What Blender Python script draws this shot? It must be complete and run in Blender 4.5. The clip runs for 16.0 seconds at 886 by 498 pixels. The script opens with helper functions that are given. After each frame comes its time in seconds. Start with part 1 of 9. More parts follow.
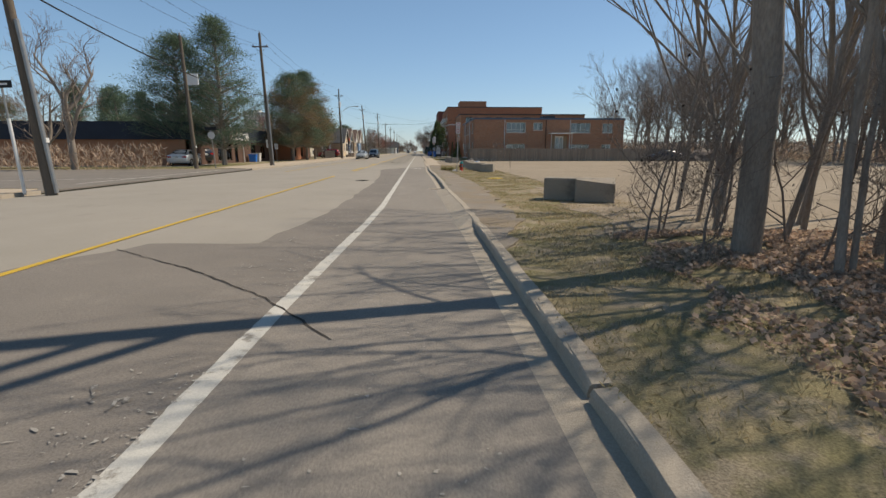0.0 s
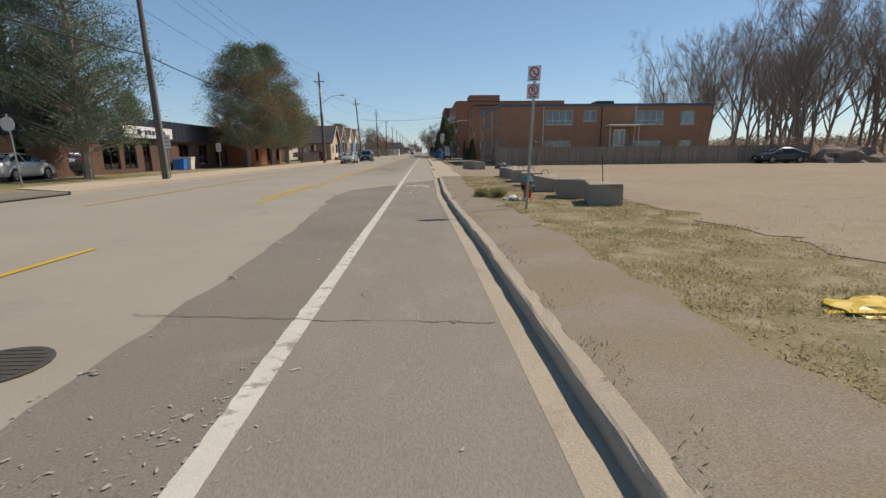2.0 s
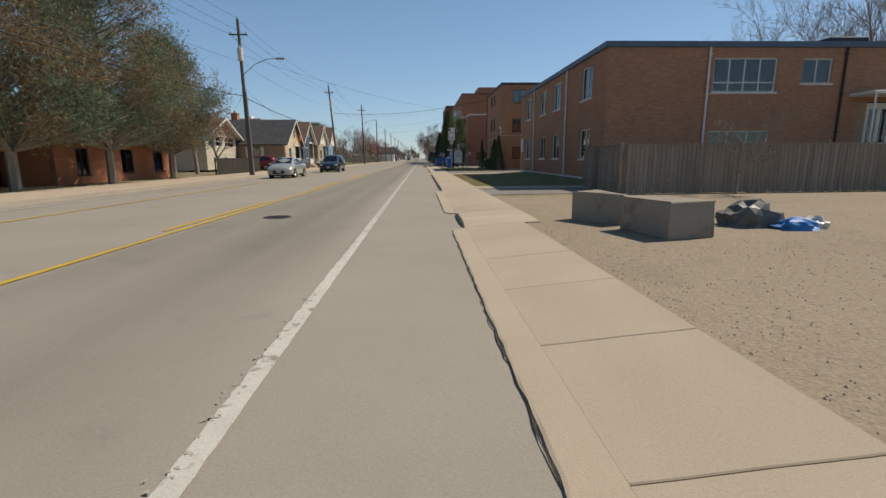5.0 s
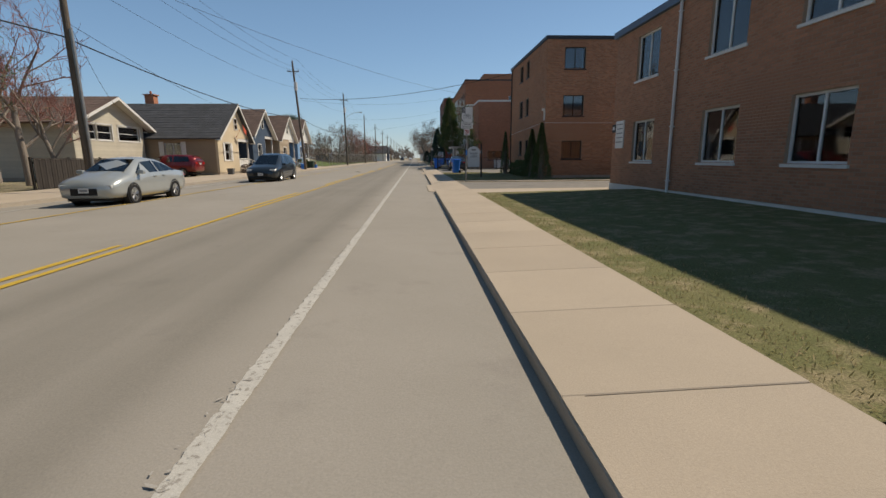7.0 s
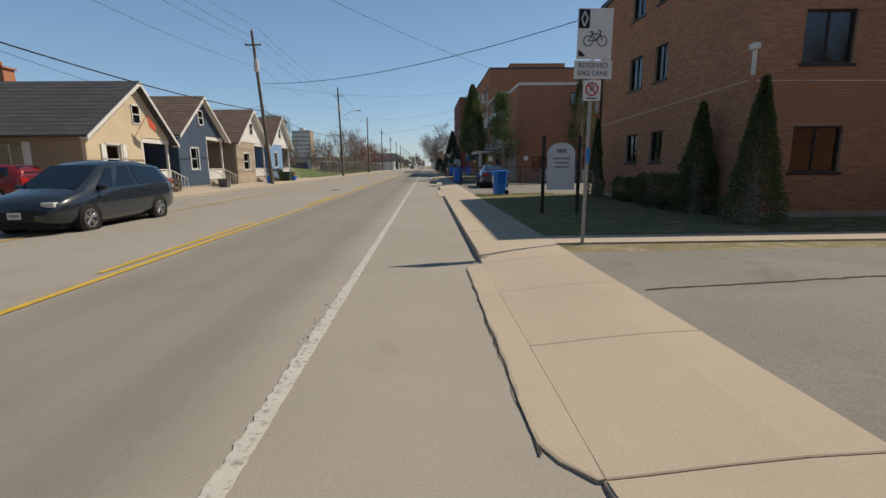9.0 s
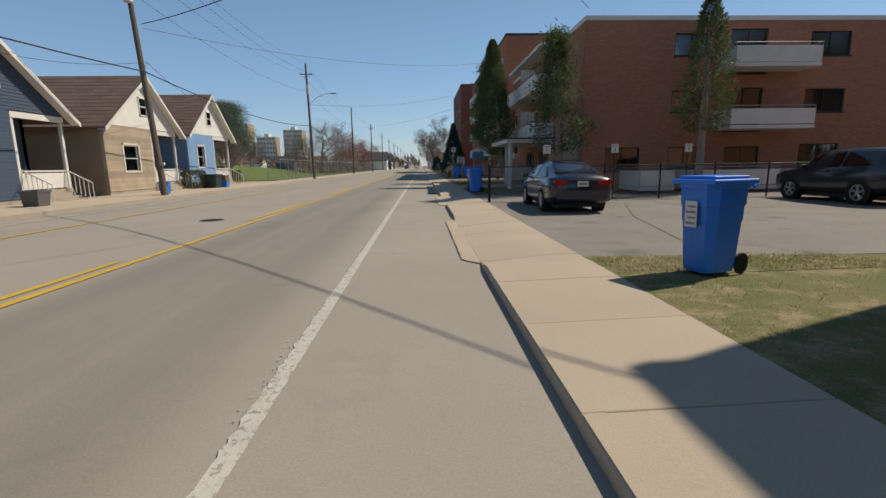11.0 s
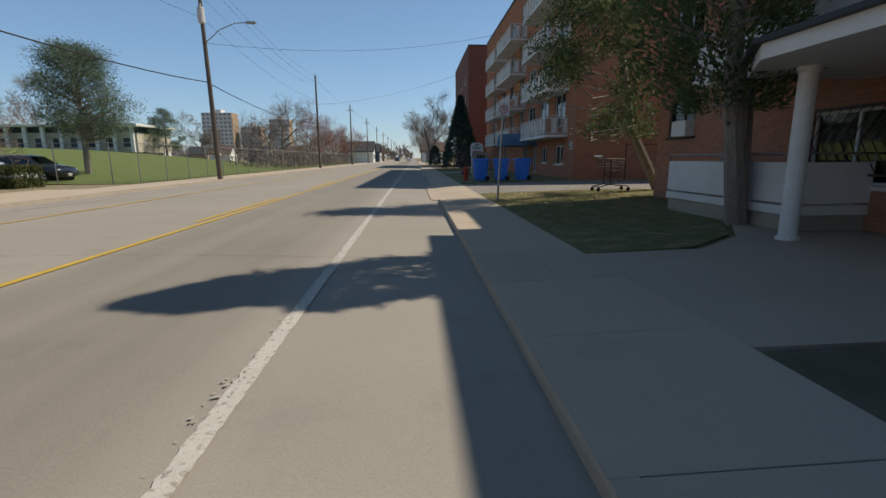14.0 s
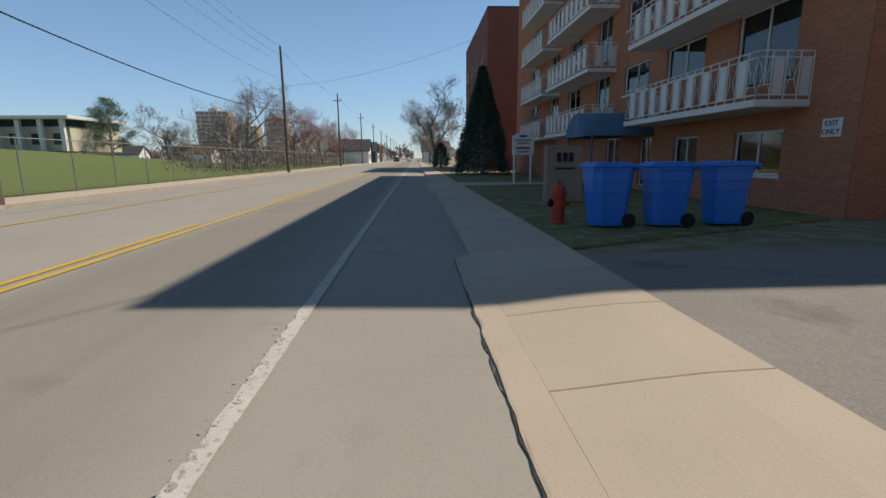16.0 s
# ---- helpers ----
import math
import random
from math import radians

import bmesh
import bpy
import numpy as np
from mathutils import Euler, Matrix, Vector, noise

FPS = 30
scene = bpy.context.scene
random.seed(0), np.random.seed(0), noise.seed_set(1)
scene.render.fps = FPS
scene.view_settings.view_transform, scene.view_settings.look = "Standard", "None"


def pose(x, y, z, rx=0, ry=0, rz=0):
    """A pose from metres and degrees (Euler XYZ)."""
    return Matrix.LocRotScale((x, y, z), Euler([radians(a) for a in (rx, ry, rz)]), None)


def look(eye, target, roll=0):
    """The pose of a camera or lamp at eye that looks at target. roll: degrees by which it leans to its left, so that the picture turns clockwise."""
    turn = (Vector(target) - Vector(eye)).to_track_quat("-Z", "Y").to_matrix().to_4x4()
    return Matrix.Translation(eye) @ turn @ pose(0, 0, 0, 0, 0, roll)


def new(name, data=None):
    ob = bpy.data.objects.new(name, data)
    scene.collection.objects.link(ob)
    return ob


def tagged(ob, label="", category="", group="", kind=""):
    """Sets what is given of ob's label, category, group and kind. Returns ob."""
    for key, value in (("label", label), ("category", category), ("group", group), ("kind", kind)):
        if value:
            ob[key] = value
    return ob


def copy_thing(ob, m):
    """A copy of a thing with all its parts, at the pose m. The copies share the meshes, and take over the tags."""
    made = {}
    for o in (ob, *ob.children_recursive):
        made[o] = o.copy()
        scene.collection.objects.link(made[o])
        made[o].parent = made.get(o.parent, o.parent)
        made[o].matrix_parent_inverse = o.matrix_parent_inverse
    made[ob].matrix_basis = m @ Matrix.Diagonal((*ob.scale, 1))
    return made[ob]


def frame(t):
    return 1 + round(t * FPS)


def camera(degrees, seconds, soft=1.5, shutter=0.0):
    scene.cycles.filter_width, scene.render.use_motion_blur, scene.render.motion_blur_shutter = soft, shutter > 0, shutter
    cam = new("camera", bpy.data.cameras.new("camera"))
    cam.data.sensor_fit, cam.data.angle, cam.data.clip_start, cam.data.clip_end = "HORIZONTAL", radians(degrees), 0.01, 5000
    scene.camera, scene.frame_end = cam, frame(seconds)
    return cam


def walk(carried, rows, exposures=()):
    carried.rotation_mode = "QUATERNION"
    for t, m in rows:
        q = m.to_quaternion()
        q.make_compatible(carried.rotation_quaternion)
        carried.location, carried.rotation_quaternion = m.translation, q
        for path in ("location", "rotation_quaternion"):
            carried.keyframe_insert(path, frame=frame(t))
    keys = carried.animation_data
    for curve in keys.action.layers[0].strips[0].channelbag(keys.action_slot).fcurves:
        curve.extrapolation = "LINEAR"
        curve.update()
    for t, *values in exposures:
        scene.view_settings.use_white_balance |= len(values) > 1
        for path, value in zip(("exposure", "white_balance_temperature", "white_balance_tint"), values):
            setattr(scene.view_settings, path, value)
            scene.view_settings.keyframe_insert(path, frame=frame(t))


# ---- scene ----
cam = camera(86.9, 16.0)
PATH = [
    (0, (0.972, 3.97, 1.438), (1.071, 5.925, 1.028), -0.0),
    (0.5, (1.072, 8.971, 1.38), (1.158, 10.928, 0.979), -0.3),
    (1, (1.203, 13.906, 1.363), (1.275, 15.862, 0.951), -0.9),
    (1.5, (1.113, 18.709, 1.37), (1.186, 20.664, 0.956), -0.8),
    (2, (1.038, 23.392, 1.389), (1.114, 25.348, 0.984), -0.55),
    (2.5, (1.005, 28.208, 1.408), (1.08, 30.165, 1.01), -0.45),
    (3, (0.924, 32.876, 1.287), (1.003, 34.834, 0.901), -0.4),
    (3.5, (0.892, 37.613, 1.246), (0.985, 39.571, 0.858), -0.3),
    (4, (0.971, 42.224, 1.297), (1.059, 44.182, 0.91), -0.4),
    (4.5, (1.023, 46.788, 1.336), (1.107, 48.747, 0.955), -0.5),
    (7, (1.083, 69.914, 1.443), (1.193, 71.874, 1.06), -0.4),
    (7.5, (1.043, 74.435, 1.414), (1.126, 76.399, 1.047), -0.3),
    (8, (1.018, 78.957, 1.439), (1.088, 80.925, 1.087), -0.3),
    (8.5, (0.969, 83.387, 1.468), (1.039, 85.354, 1.115), -0.3),
    (9, (1.027, 87.866, 1.561), (1.092, 89.834, 1.21), -0.6),
    (11.5, (1.018, 109.074, 1.48), (1.111, 111.041, 1.127), -1.1),
    (12, (1.119, 113.356, 1.498), (1.202, 115.318, 1.119), -2.0),
    (12.5, (1.113, 117.45, 1.468), (1.205, 119.414, 1.103), -1.4),
    (13, (1.166, 121.629, 1.488), (1.274, 123.588, 1.099), -1.3),
    (13.5, (1.152, 125.861, 1.507), (1.267, 127.82, 1.119), -0.4),
    (14, (1.107, 130.199, 1.426), (1.219, 132.158, 1.043), -0.5),
    (14.5, (1.081, 134.468, 1.45), (1.202, 136.427, 1.065), -0.2),
    (15, (1.108, 138.811, 1.483), (1.221, 140.769, 1.093), -0.5),
    (15.5, (1.11, 143.19, 1.477), (1.226, 145.149, 1.092), -0.3),
    (16, (1.082, 147.564, 1.475), (1.191, 149.524, 1.092), -0.5),
]
EXPOSURES = [(0, 0.16, 6950, 10), (4.5, 0.08, 6950, 10), (7, 0.04, 6900, 10), (9, 0.04, 6900, 10), (12, 0.1, 6800, 10), (14.7, 0.14, 6750, 10), (15.3, 0.34, 6850, 10), (15.7, 0.34, 6850, 10), (16, 0.18, 6650, 10)]
walk(cam, [(t, look(eye, target, roll)) for t, eye, target, roll in PATH], EXPOSURES)

# ---- world, sun ----
SUN = Vector((0.79, 0.33, 1.0)).normalized()
world = bpy.data.worlds.new("world")
scene.world = world
world.use_nodes = True
wn = world.node_tree
wn.nodes.clear()
sky = wn.nodes.new("ShaderNodeTexSky")
sky.sky_type = "NISHITA"
sky.sun_disc = False
sky.sun_elevation = math.asin(SUN.z)
sky.sun_rotation = math.atan2(SUN.x, SUN.y)
sky.air_density, sky.dust_density, sky.ozone_density = 1.0, 0.15, 1.2
bg = wn.nodes.new("ShaderNodeBackground")
bg.inputs["Strength"].default_value = 0.108
wo = wn.nodes.new("ShaderNodeOutputWorld")
tint = wn.nodes.new("ShaderNodeMix")
tint.data_type, tint.blend_type = "RGBA", "MULTIPLY"
tint.inputs["Factor"].default_value = 1.0
tint.inputs[7].default_value = (0.9, 0.97, 1.06, 1)
wn.links.new(sky.outputs[0], tint.inputs[6])
clear = wn.nodes.new("ShaderNodeMix")
clear.data_type = "RGBA"
clear.inputs["Factor"].default_value = 0.45
clear.inputs[7].default_value = (1.65, 3.3, 5.6, 1)
wn.links.new(tint.outputs[2], clear.inputs[6])
tc = wn.nodes.new("ShaderNodeTexCoord")
up = wn.nodes.new("ShaderNodeSeparateXYZ")
wn.links.new(tc.outputs["Generated"], up.inputs[0])
deep = wn.nodes.new("ShaderNodeMapRange")
deep.interpolation_type = "SMOOTHSTEP"
deep.inputs["From Min"].default_value, deep.inputs["From Max"].default_value = 0.06, 0.9
deep.inputs["To Min"].default_value, deep.inputs["To Max"].default_value = 1.0, 0.5
wn.links.new(up.outputs[2], deep.inputs["Value"])
zenith = wn.nodes.new("ShaderNodeMix")
zenith.data_type, zenith.blend_type = "RGBA", "MULTIPLY"
zenith.inputs["Factor"].default_value = 1.0
wn.links.new(clear.outputs[2], zenith.inputs[6])
wn.links.new(deep.outputs["Result"], zenith.inputs[7])
wn.links.new(zenith.outputs[2], bg.inputs[0])
wn.links.new(bg.outputs[0], wo.inputs[0])
sun = new("sun", bpy.data.lights.new("sun", "SUN"))
sun.data.energy = 4.2
sun.data.angle = radians(0.55)
sun.data.color = (1.0, 0.91, 0.78)
sun.rotation_mode = "QUATERNION"
sun.rotation_quaternion = SUN.to_track_quat("Z", "Y")


# ---- materials ----
def material(name, c1, c2=None, scale=1.2, rough=0.8, bump=0.0, bscale=60.0, metal=0.0, fine=0.12, island=0.0, obj=0.0,
             stretch=(1, 1, 1), spots=None, spot_scale=2.0, spot_edge=(0.55, 0.7), spec=0.3, coat=0.0):
    m = bpy.data.materials.new(name)
    m.use_nodes = True
    t = m.node_tree
    b = t.nodes["Principled BSDF"]
    geo = t.nodes.new("ShaderNodeNewGeometry")
    mp = t.nodes.new("ShaderNodeMapping")
    mp.inputs["Scale"].default_value = stretch
    t.links.new(geo.outputs["Position"], mp.inputs["Vector"])

    def nz(sc, det=5.0):
        n = t.nodes.new("ShaderNodeTexNoise")
        n.inputs["Scale"].default_value = sc
        n.inputs["Detail"].default_value = det
        n.inputs["Roughness"].default_value = 0.62
        t.links.new(mp.outputs[0], n.inputs["Vector"])
        return n.outputs["Fac"]

    def ramp(src, a, z):
        r = t.nodes.new("ShaderNodeMapRange")
        r.inputs["From Min"].default_value, r.inputs["From Max"].default_value = a, z
        t.links.new(src, r.inputs["Value"])
        return r.outputs["Result"]

    def mix(fac, a, z, mode="MIX"):
        n = t.nodes.new("ShaderNodeMix")
        n.data_type, n.blend_type = "RGBA", mode
        for sock, v in ((n.inputs["Factor"], fac), (n.inputs[6], a), (n.inputs[7], z)):
            if isinstance(v, (int, float)):
                sock.default_value = v
            elif isinstance(v, tuple):
                sock.default_value = (*v, 1.0)
            else:
                t.links.new(v, sock)
        return n.outputs[2]

    c2 = c2 or tuple(0.8 * v for v in c1)
    col = mix(ramp(nz(scale), 0.3, 0.7), tuple(c1), tuple(c2))
    if spots:
        col = mix(ramp(nz(spot_scale, 7.0), *spot_edge), col, tuple(spots))
    if fine:
        r = t.nodes.new("ShaderNodeMapRange")
        r.inputs["From Min"].default_value, r.inputs["From Max"].default_value = 0.25, 0.75
        r.inputs["To Min"].default_value, r.inputs["To Max"].default_value = 1 - fine, 1 + fine
        t.links.new(nz(bscale, 3.0), r.inputs["Value"])
        h = t.nodes.new("ShaderNodeHueSaturation")
        t.links.new(r.outputs["Result"], h.inputs["Value"])
        t.links.new(col, h.inputs["Color"])
        col = h.outputs["Color"]
    for amount, node, out in ((island, "ShaderNodeNewGeometry", "Random Per Island"), (obj, "ShaderNodeObjectInfo", "Random")):
        if amount:
            g = t.nodes.new(node)
            r = t.nodes.new("ShaderNodeMapRange")
            r.inputs["To Min"].default_value, r.inputs["To Max"].default_value = 1 - amount, 1 + amount
            t.links.new(g.outputs[out], r.inputs["Value"])
            h = t.nodes.new("ShaderNodeHueSaturation")
            t.links.new(r.outputs["Result"], h.inputs["Value"])
            t.links.new(col, h.inputs["Color"])
            col = h.outputs["Color"]
    t.links.new(col, b.inputs["Base Color"])
    b.inputs["Roughness"].default_value = rough
    b.inputs["Metallic"].default_value = metal
    b.inputs["Specular IOR Level"].default_value = spec
    b.inputs["Coat Weight"].default_value = coat
    b.inputs["Coat Roughness"].default_value = 0.06
    if bump:
        bp = t.nodes.new("ShaderNodeBump")
        bp.inputs["Strength"].default_value = bump
        bp.inputs["Distance"].default_value = 0.02
        t.links.new(nz(bscale, 4.0), bp.inputs["Height"])
        t.links.new(bp.outputs[0], b.inputs["Normal"])
    return m



def lane_wear(m, x0, x1, soft, dark):
    """Darkens a lane polished by tyres, between x0 and x1, with long streaks along the road."""
    t = m.node_tree
    b = t.nodes["Principled BSDF"]
    src = b.inputs["Base Color"].links[0].from_socket
    geo = t.nodes.new("ShaderNodeNewGeometry")
    sep = t.nodes.new("ShaderNodeSeparateXYZ")
    t.links.new(geo.outputs["Position"], sep.inputs[0])
    fs = []
    for lo, hi in ((x0 - soft, x0 + soft), (x1 + soft, x1 - soft)):
        r = t.nodes.new("ShaderNodeMapRange")
        r.interpolation_type = "SMOOTHSTEP"
        r.inputs["From Min"].default_value, r.inputs["From Max"].default_value = lo, hi
        t.links.new(sep.outputs[0], r.inputs["Value"])
        fs.append(r.outputs["Result"])
    r = t.nodes.new("ShaderNodeMapRange")
    r.interpolation_type = "SMOOTHSTEP"
    r.inputs["From Min"].default_value, r.inputs["From Max"].default_value = 44.0, 60.0
    t.links.new(sep.outputs[1], r.inputs["Value"])
    fs.append(r.outputs["Result"])
    mp = t.nodes.new("ShaderNodeMapping")
    mp.inputs["Scale"].default_value = (1.6, 0.03, 1)
    t.links.new(geo.outputs["Position"], mp.inputs["Vector"])
    n = t.nodes.new("ShaderNodeTexNoise")
    n.inputs["Scale"].default_value = 1.0
    n.inputs["Detail"].default_value = 4.0
    t.links.new(mp.outputs[0], n.inputs["Vector"])
    r = t.nodes.new("ShaderNodeMapRange")
    r.inputs["From Min"].default_value, r.inputs["From Max"].default_value = 0.25, 0.7
    r.inputs["To Min"].default_value = 0.35
    t.links.new(n.outputs["Fac"], r.inputs["Value"])
    fac = r.outputs["Result"]
    for f in fs:
        k = t.nodes.new("ShaderNodeMath")
        k.operation = "MULTIPLY"
        t.links.new(fac, k.inputs[0])
        t.links.new(f, k.inputs[1])
        fac = k.outputs[0]
    mx = t.nodes.new("ShaderNodeMix")
    mx.data_type, mx.blend_type = "RGBA", "MULTIPLY"
    mx.inputs[7].default_value = (dark, dark, dark * 0.98, 1)
    t.links.new(fac, mx.inputs["Factor"])
    t.links.new(src, mx.inputs[6])
    t.links.new(mx.outputs[2], b.inputs["Base Color"])



def leafy(m, share=0.5):
    """Lets light through thin leaves and blades."""
    t = m.node_tree
    b = t.nodes["Principled BSDF"]
    tr = t.nodes.new("ShaderNodeBsdfTranslucent")
    t.links.new(b.inputs["Base Color"].links[0].from_socket, tr.inputs["Color"])
    mx = t.nodes.new("ShaderNodeMixShader")
    mx.inputs[0].default_value = share
    t.links.new(b.outputs[0], mx.inputs[1])
    t.links.new(tr.outputs[0], mx.inputs[2])
    t.links.new(mx.outputs[0], t.nodes["Material Output"].inputs["Surface"])


def paint_material(name, colour, under, cover=0.5, grain=7.0):
    """Worn road paint: paint over the road's own colour, broken by noise."""
    m = material(name, colour, tuple(0.85 * v for v in colour), 3.0, 0.75, 0.2, 90.0, spots=under, spot_scale=grain,
                 spot_edge=(cover, cover + 0.1))
    return m


def glass_material(name, tint=(0.75, 0.8, 0.82), dark=0.25):
    m = bpy.data.materials.new(name)
    m.use_nodes = True
    t = m.node_tree
    t.nodes.clear()
    out = t.nodes.new("ShaderNodeOutputMaterial")
    mix = t.nodes.new("ShaderNodeMixShader")
    tr = t.nodes.new("ShaderNodeBsdfTransparent")
    gl = t.nodes.new("ShaderNodeBsdfGlossy")
    fr = t.nodes.new("ShaderNodeFresnel")
    fr.inputs["IOR"].default_value = 2.0
    tr.inputs["Color"].default_value = (*(v * (1 - dark) for v in tint), 1)
    gl.inputs["Roughness"].default_value = 0.03
    t.links.new(fr.outputs[0], mix.inputs[0])
    t.links.new(tr.outputs[0], mix.inputs[1])
    t.links.new(gl.outputs[0], mix.inputs[2])
    t.links.new(mix.outputs[0], out.inputs[0])
    return m


ASPHALT = material("asphalt_light", (0.315, 0.285, 0.245), (0.275, 0.25, 0.212), 0.35, 0.9, 0.15, 70.0, fine=0.1, spots=(0.23, 0.205, 0.18), spot_scale=0.9, spot_edge=(0.6, 0.8))
lane_wear(ASPHALT, -3.3, -0.4, 0.35, 0.68)
PATCH = material("asphalt_dark", (0.208, 0.184, 0.16), (0.171, 0.152, 0.133), 0.5, 0.9, 0.3, 70.0, fine=0.24, spots=(0.225, 0.2, 0.172), spot_scale=1.6, spot_edge=(0.58, 0.75))
LANE_WORN = material("asphalt_worn", (0.238, 0.213, 0.184), (0.19, 0.17, 0.149), 0.6, 0.9, 0.45, 80.0, fine=0.22, spots=(0.28, 0.26, 0.225), spot_scale=3.0, spot_edge=(0.55, 0.72))
WALK_TAR = material("asphalt_walk", (0.25, 0.217, 0.18), (0.2, 0.172, 0.143), 0.9, 0.95, 0.3, 85.0, fine=0.38, spots=(0.225, 0.18, 0.128), spot_scale=0.7, spot_edge=(0.44, 0.56))
CONCRETE = material("concrete_walk", (0.44, 0.364, 0.28), (0.385, 0.32, 0.246), 0.4, 0.9, 0.2, 90.0, fine=0.09, obj=0.04, spots=(0.36, 0.3, 0.23), spot_scale=1.1, spot_edge=(0.62, 0.85))
KERB = material("concrete_kerb", (0.4, 0.345, 0.275), (0.33, 0.285, 0.23), 0.8, 0.9, 0.4, 70.0, fine=0.14, spots=(0.24, 0.2, 0.165), spot_scale=2.2, spot_edge=(0.58, 0.75))
BLOCK = material("concrete_block", (0.33, 0.29, 0.235), (0.26, 0.225, 0.185), 0.9, 0.95, 0.5, 40.0, fine=0.16, spots=(0.17, 0.15, 0.125), spot_scale=1.8, spot_edge=(0.55, 0.72))
WHITE_LINE = paint_material("white_line", (0.55, 0.53, 0.48), (0.27, 0.245, 0.21), 0.56)
WHITE_LINE_WORN = paint_material("white_line_worn", (0.5, 0.475, 0.425), (0.27, 0.245, 0.21), 0.54, 21.0)
WHITE_MARK = paint_material("white_marking_worn", (0.68, 0.66, 0.6), (0.24, 0.215, 0.18), 0.56)
YELLOW_LINE = paint_material("yellow_line", (0.55, 0.36, 0.045), (0.3, 0.26, 0.2), 0.6)
GRASS = material("grass_ground", (0.165, 0.15, 0.07), (0.255, 0.208, 0.13), 1.6, 1.0, 0.6, 60.0, fine=0.5, spots=(0.3, 0.245, 0.172), spot_scale=2.6, spot_edge=(0.48, 0.62))
LAWN = material("lawn_ground", (0.12, 0.128, 0.045), (0.18, 0.16, 0.072), 1.5, 1.0, 0.6, 55.0, fine=0.45, spots=(0.27, 0.22, 0.125), spot_scale=3.0, spot_edge=(0.5, 0.66))
FIELD = material("school_field", (0.1, 0.15, 0.035), (0.13, 0.15, 0.05), 0.1, 1.0, 0.3, 20.0, fine=0.2)
GRAVEL = material("gravel_dirt", (0.31, 0.255, 0.19), (0.255, 0.205, 0.15), 0.16, 1.0, 0.7, 30.0, fine=0.25, spots=(0.24, 0.195, 0.14), spot_scale=0.6, spot_edge=(0.55, 0.72))
DRIVE = material("driveway_asphalt", (0.235, 0.215, 0.19), (0.19, 0.175, 0.155), 0.5, 0.9, 0.45, 50.0, fine=0.2, spots=(0.13, 0.12, 0.11), spot_scale=0.8, spot_edge=(0.58, 0.7))
MORTAR = material("mortar", (0.4, 0.29, 0.21), None, 1.5, 0.95, 0.2, 60.0)
BRICK_A = material("brick_orange_brown", (0.43, 0.215, 0.13), (0.365, 0.182, 0.11), 0.5, 0.85, 0.3, 60.0, fine=0.15, island=0.14)
BRICK_B = material("brick_brown", (0.43, 0.208, 0.115), (0.35, 0.168, 0.094), 0.5, 0.85, 0.3, 60.0, fine=0.15, island=0.2)
BRICK_D = material("brick_red", (0.44, 0.203, 0.125), (0.385, 0.176, 0.108), 0.5, 0.85, 0.3, 60.0, fine=0.15, island=0.12)
BRICK_E = material("brick_red_orange", (0.47, 0.2, 0.11), (0.41, 0.172, 0.095), 0.5, 0.85, 0.3, 60.0, fine=0.15, island=0.12)
BRICK_F = material("brick_dark_red", (0.2, 0.078, 0.06), (0.17, 0.066, 0.05), 0.5, 0.85, 0.3, 60.0, fine=0.1)
# brown brick with the tree shade on the office front put into its colour
BRICK_SHADED = material("brick_brown_shaded", (0.13, 0.075, 0.055), (0.1, 0.06, 0.045), 0.5, 0.85, 0.3, 60.0, fine=0.15)
MORTAR_RED = material("mortar_red", (0.36, 0.2, 0.14), None, 1.5, 0.95, 0.2, 60.0)
STONE = material("rubble_stone", (0.42, 0.34, 0.26), (0.3, 0.24, 0.185), 0.9, 0.9, 0.5, 25.0, fine=0.2, island=0.22, obj=0.22)
STONE_JOINT = material("stone_joint", (0.3, 0.25, 0.2), None, 2.0, 0.95, 0.3, 40.0)
WHITE_PAINT = material("white_paint", (0.72, 0.7, 0.66), (0.62, 0.6, 0.56), 1.2, 0.55, 0.05, 80.0, fine=0.05)
WHITE_FRAME = material("white_vinyl", (0.7, 0.7, 0.69), (0.6, 0.6, 0.59), 2.0, 0.45, fine=0.04)
DARK_FRAME = material("brown_frame", (0.045, 0.035, 0.03), None, 2.0, 0.5, fine=0.05)
CURTAIN = material("curtain_cloth", (0.74, 0.75, 0.76), (0.56, 0.58, 0.62), 3.0, 0.95, fine=0.08, obj=0.35)
CURTAIN_DARK = material("curtain_dark", (0.07, 0.09, 0.11), (0.045, 0.05, 0.06), 2.0, 0.95, fine=0.08, obj=0.4)
CURTAIN_RED = material("curtain_red", (0.16, 0.03, 0.03), None, 3.0, 0.95)
INTERIOR = material("interior_plaster", (0.22, 0.2, 0.18), None, 2.0, 0.95)
GLASS = glass_material("window_glass", (0.8, 0.84, 0.86), 0.15)
CAR_GLASS = glass_material("car_glass", (0.4, 0.46, 0.47), 0.5)
METAL = material("galvanised_steel", (0.38, 0.37, 0.35), (0.3, 0.29, 0.28), 4.0, 0.45, 0.05, 60.0, metal=0.75)
BLACK_METAL = material("black_metal", (0.025, 0.025, 0.026), None, 3.0, 0.45, metal=0.3)
FASCIA_DARK = material("dark_metal_fascia", (0.05, 0.055, 0.065), (0.04, 0.042, 0.05), 1.0, 0.6, fine=0.06)
FASCIA_BLUE = material("blue_grey_fascia", (0.11, 0.16, 0.23), (0.085, 0.12, 0.18), 1.0, 0.6, fine=0.06)
NAVY = material("navy_cladding", (0.028, 0.037, 0.058), (0.02, 0.027, 0.043), 1.0, 0.6, 0.1, 15.0)
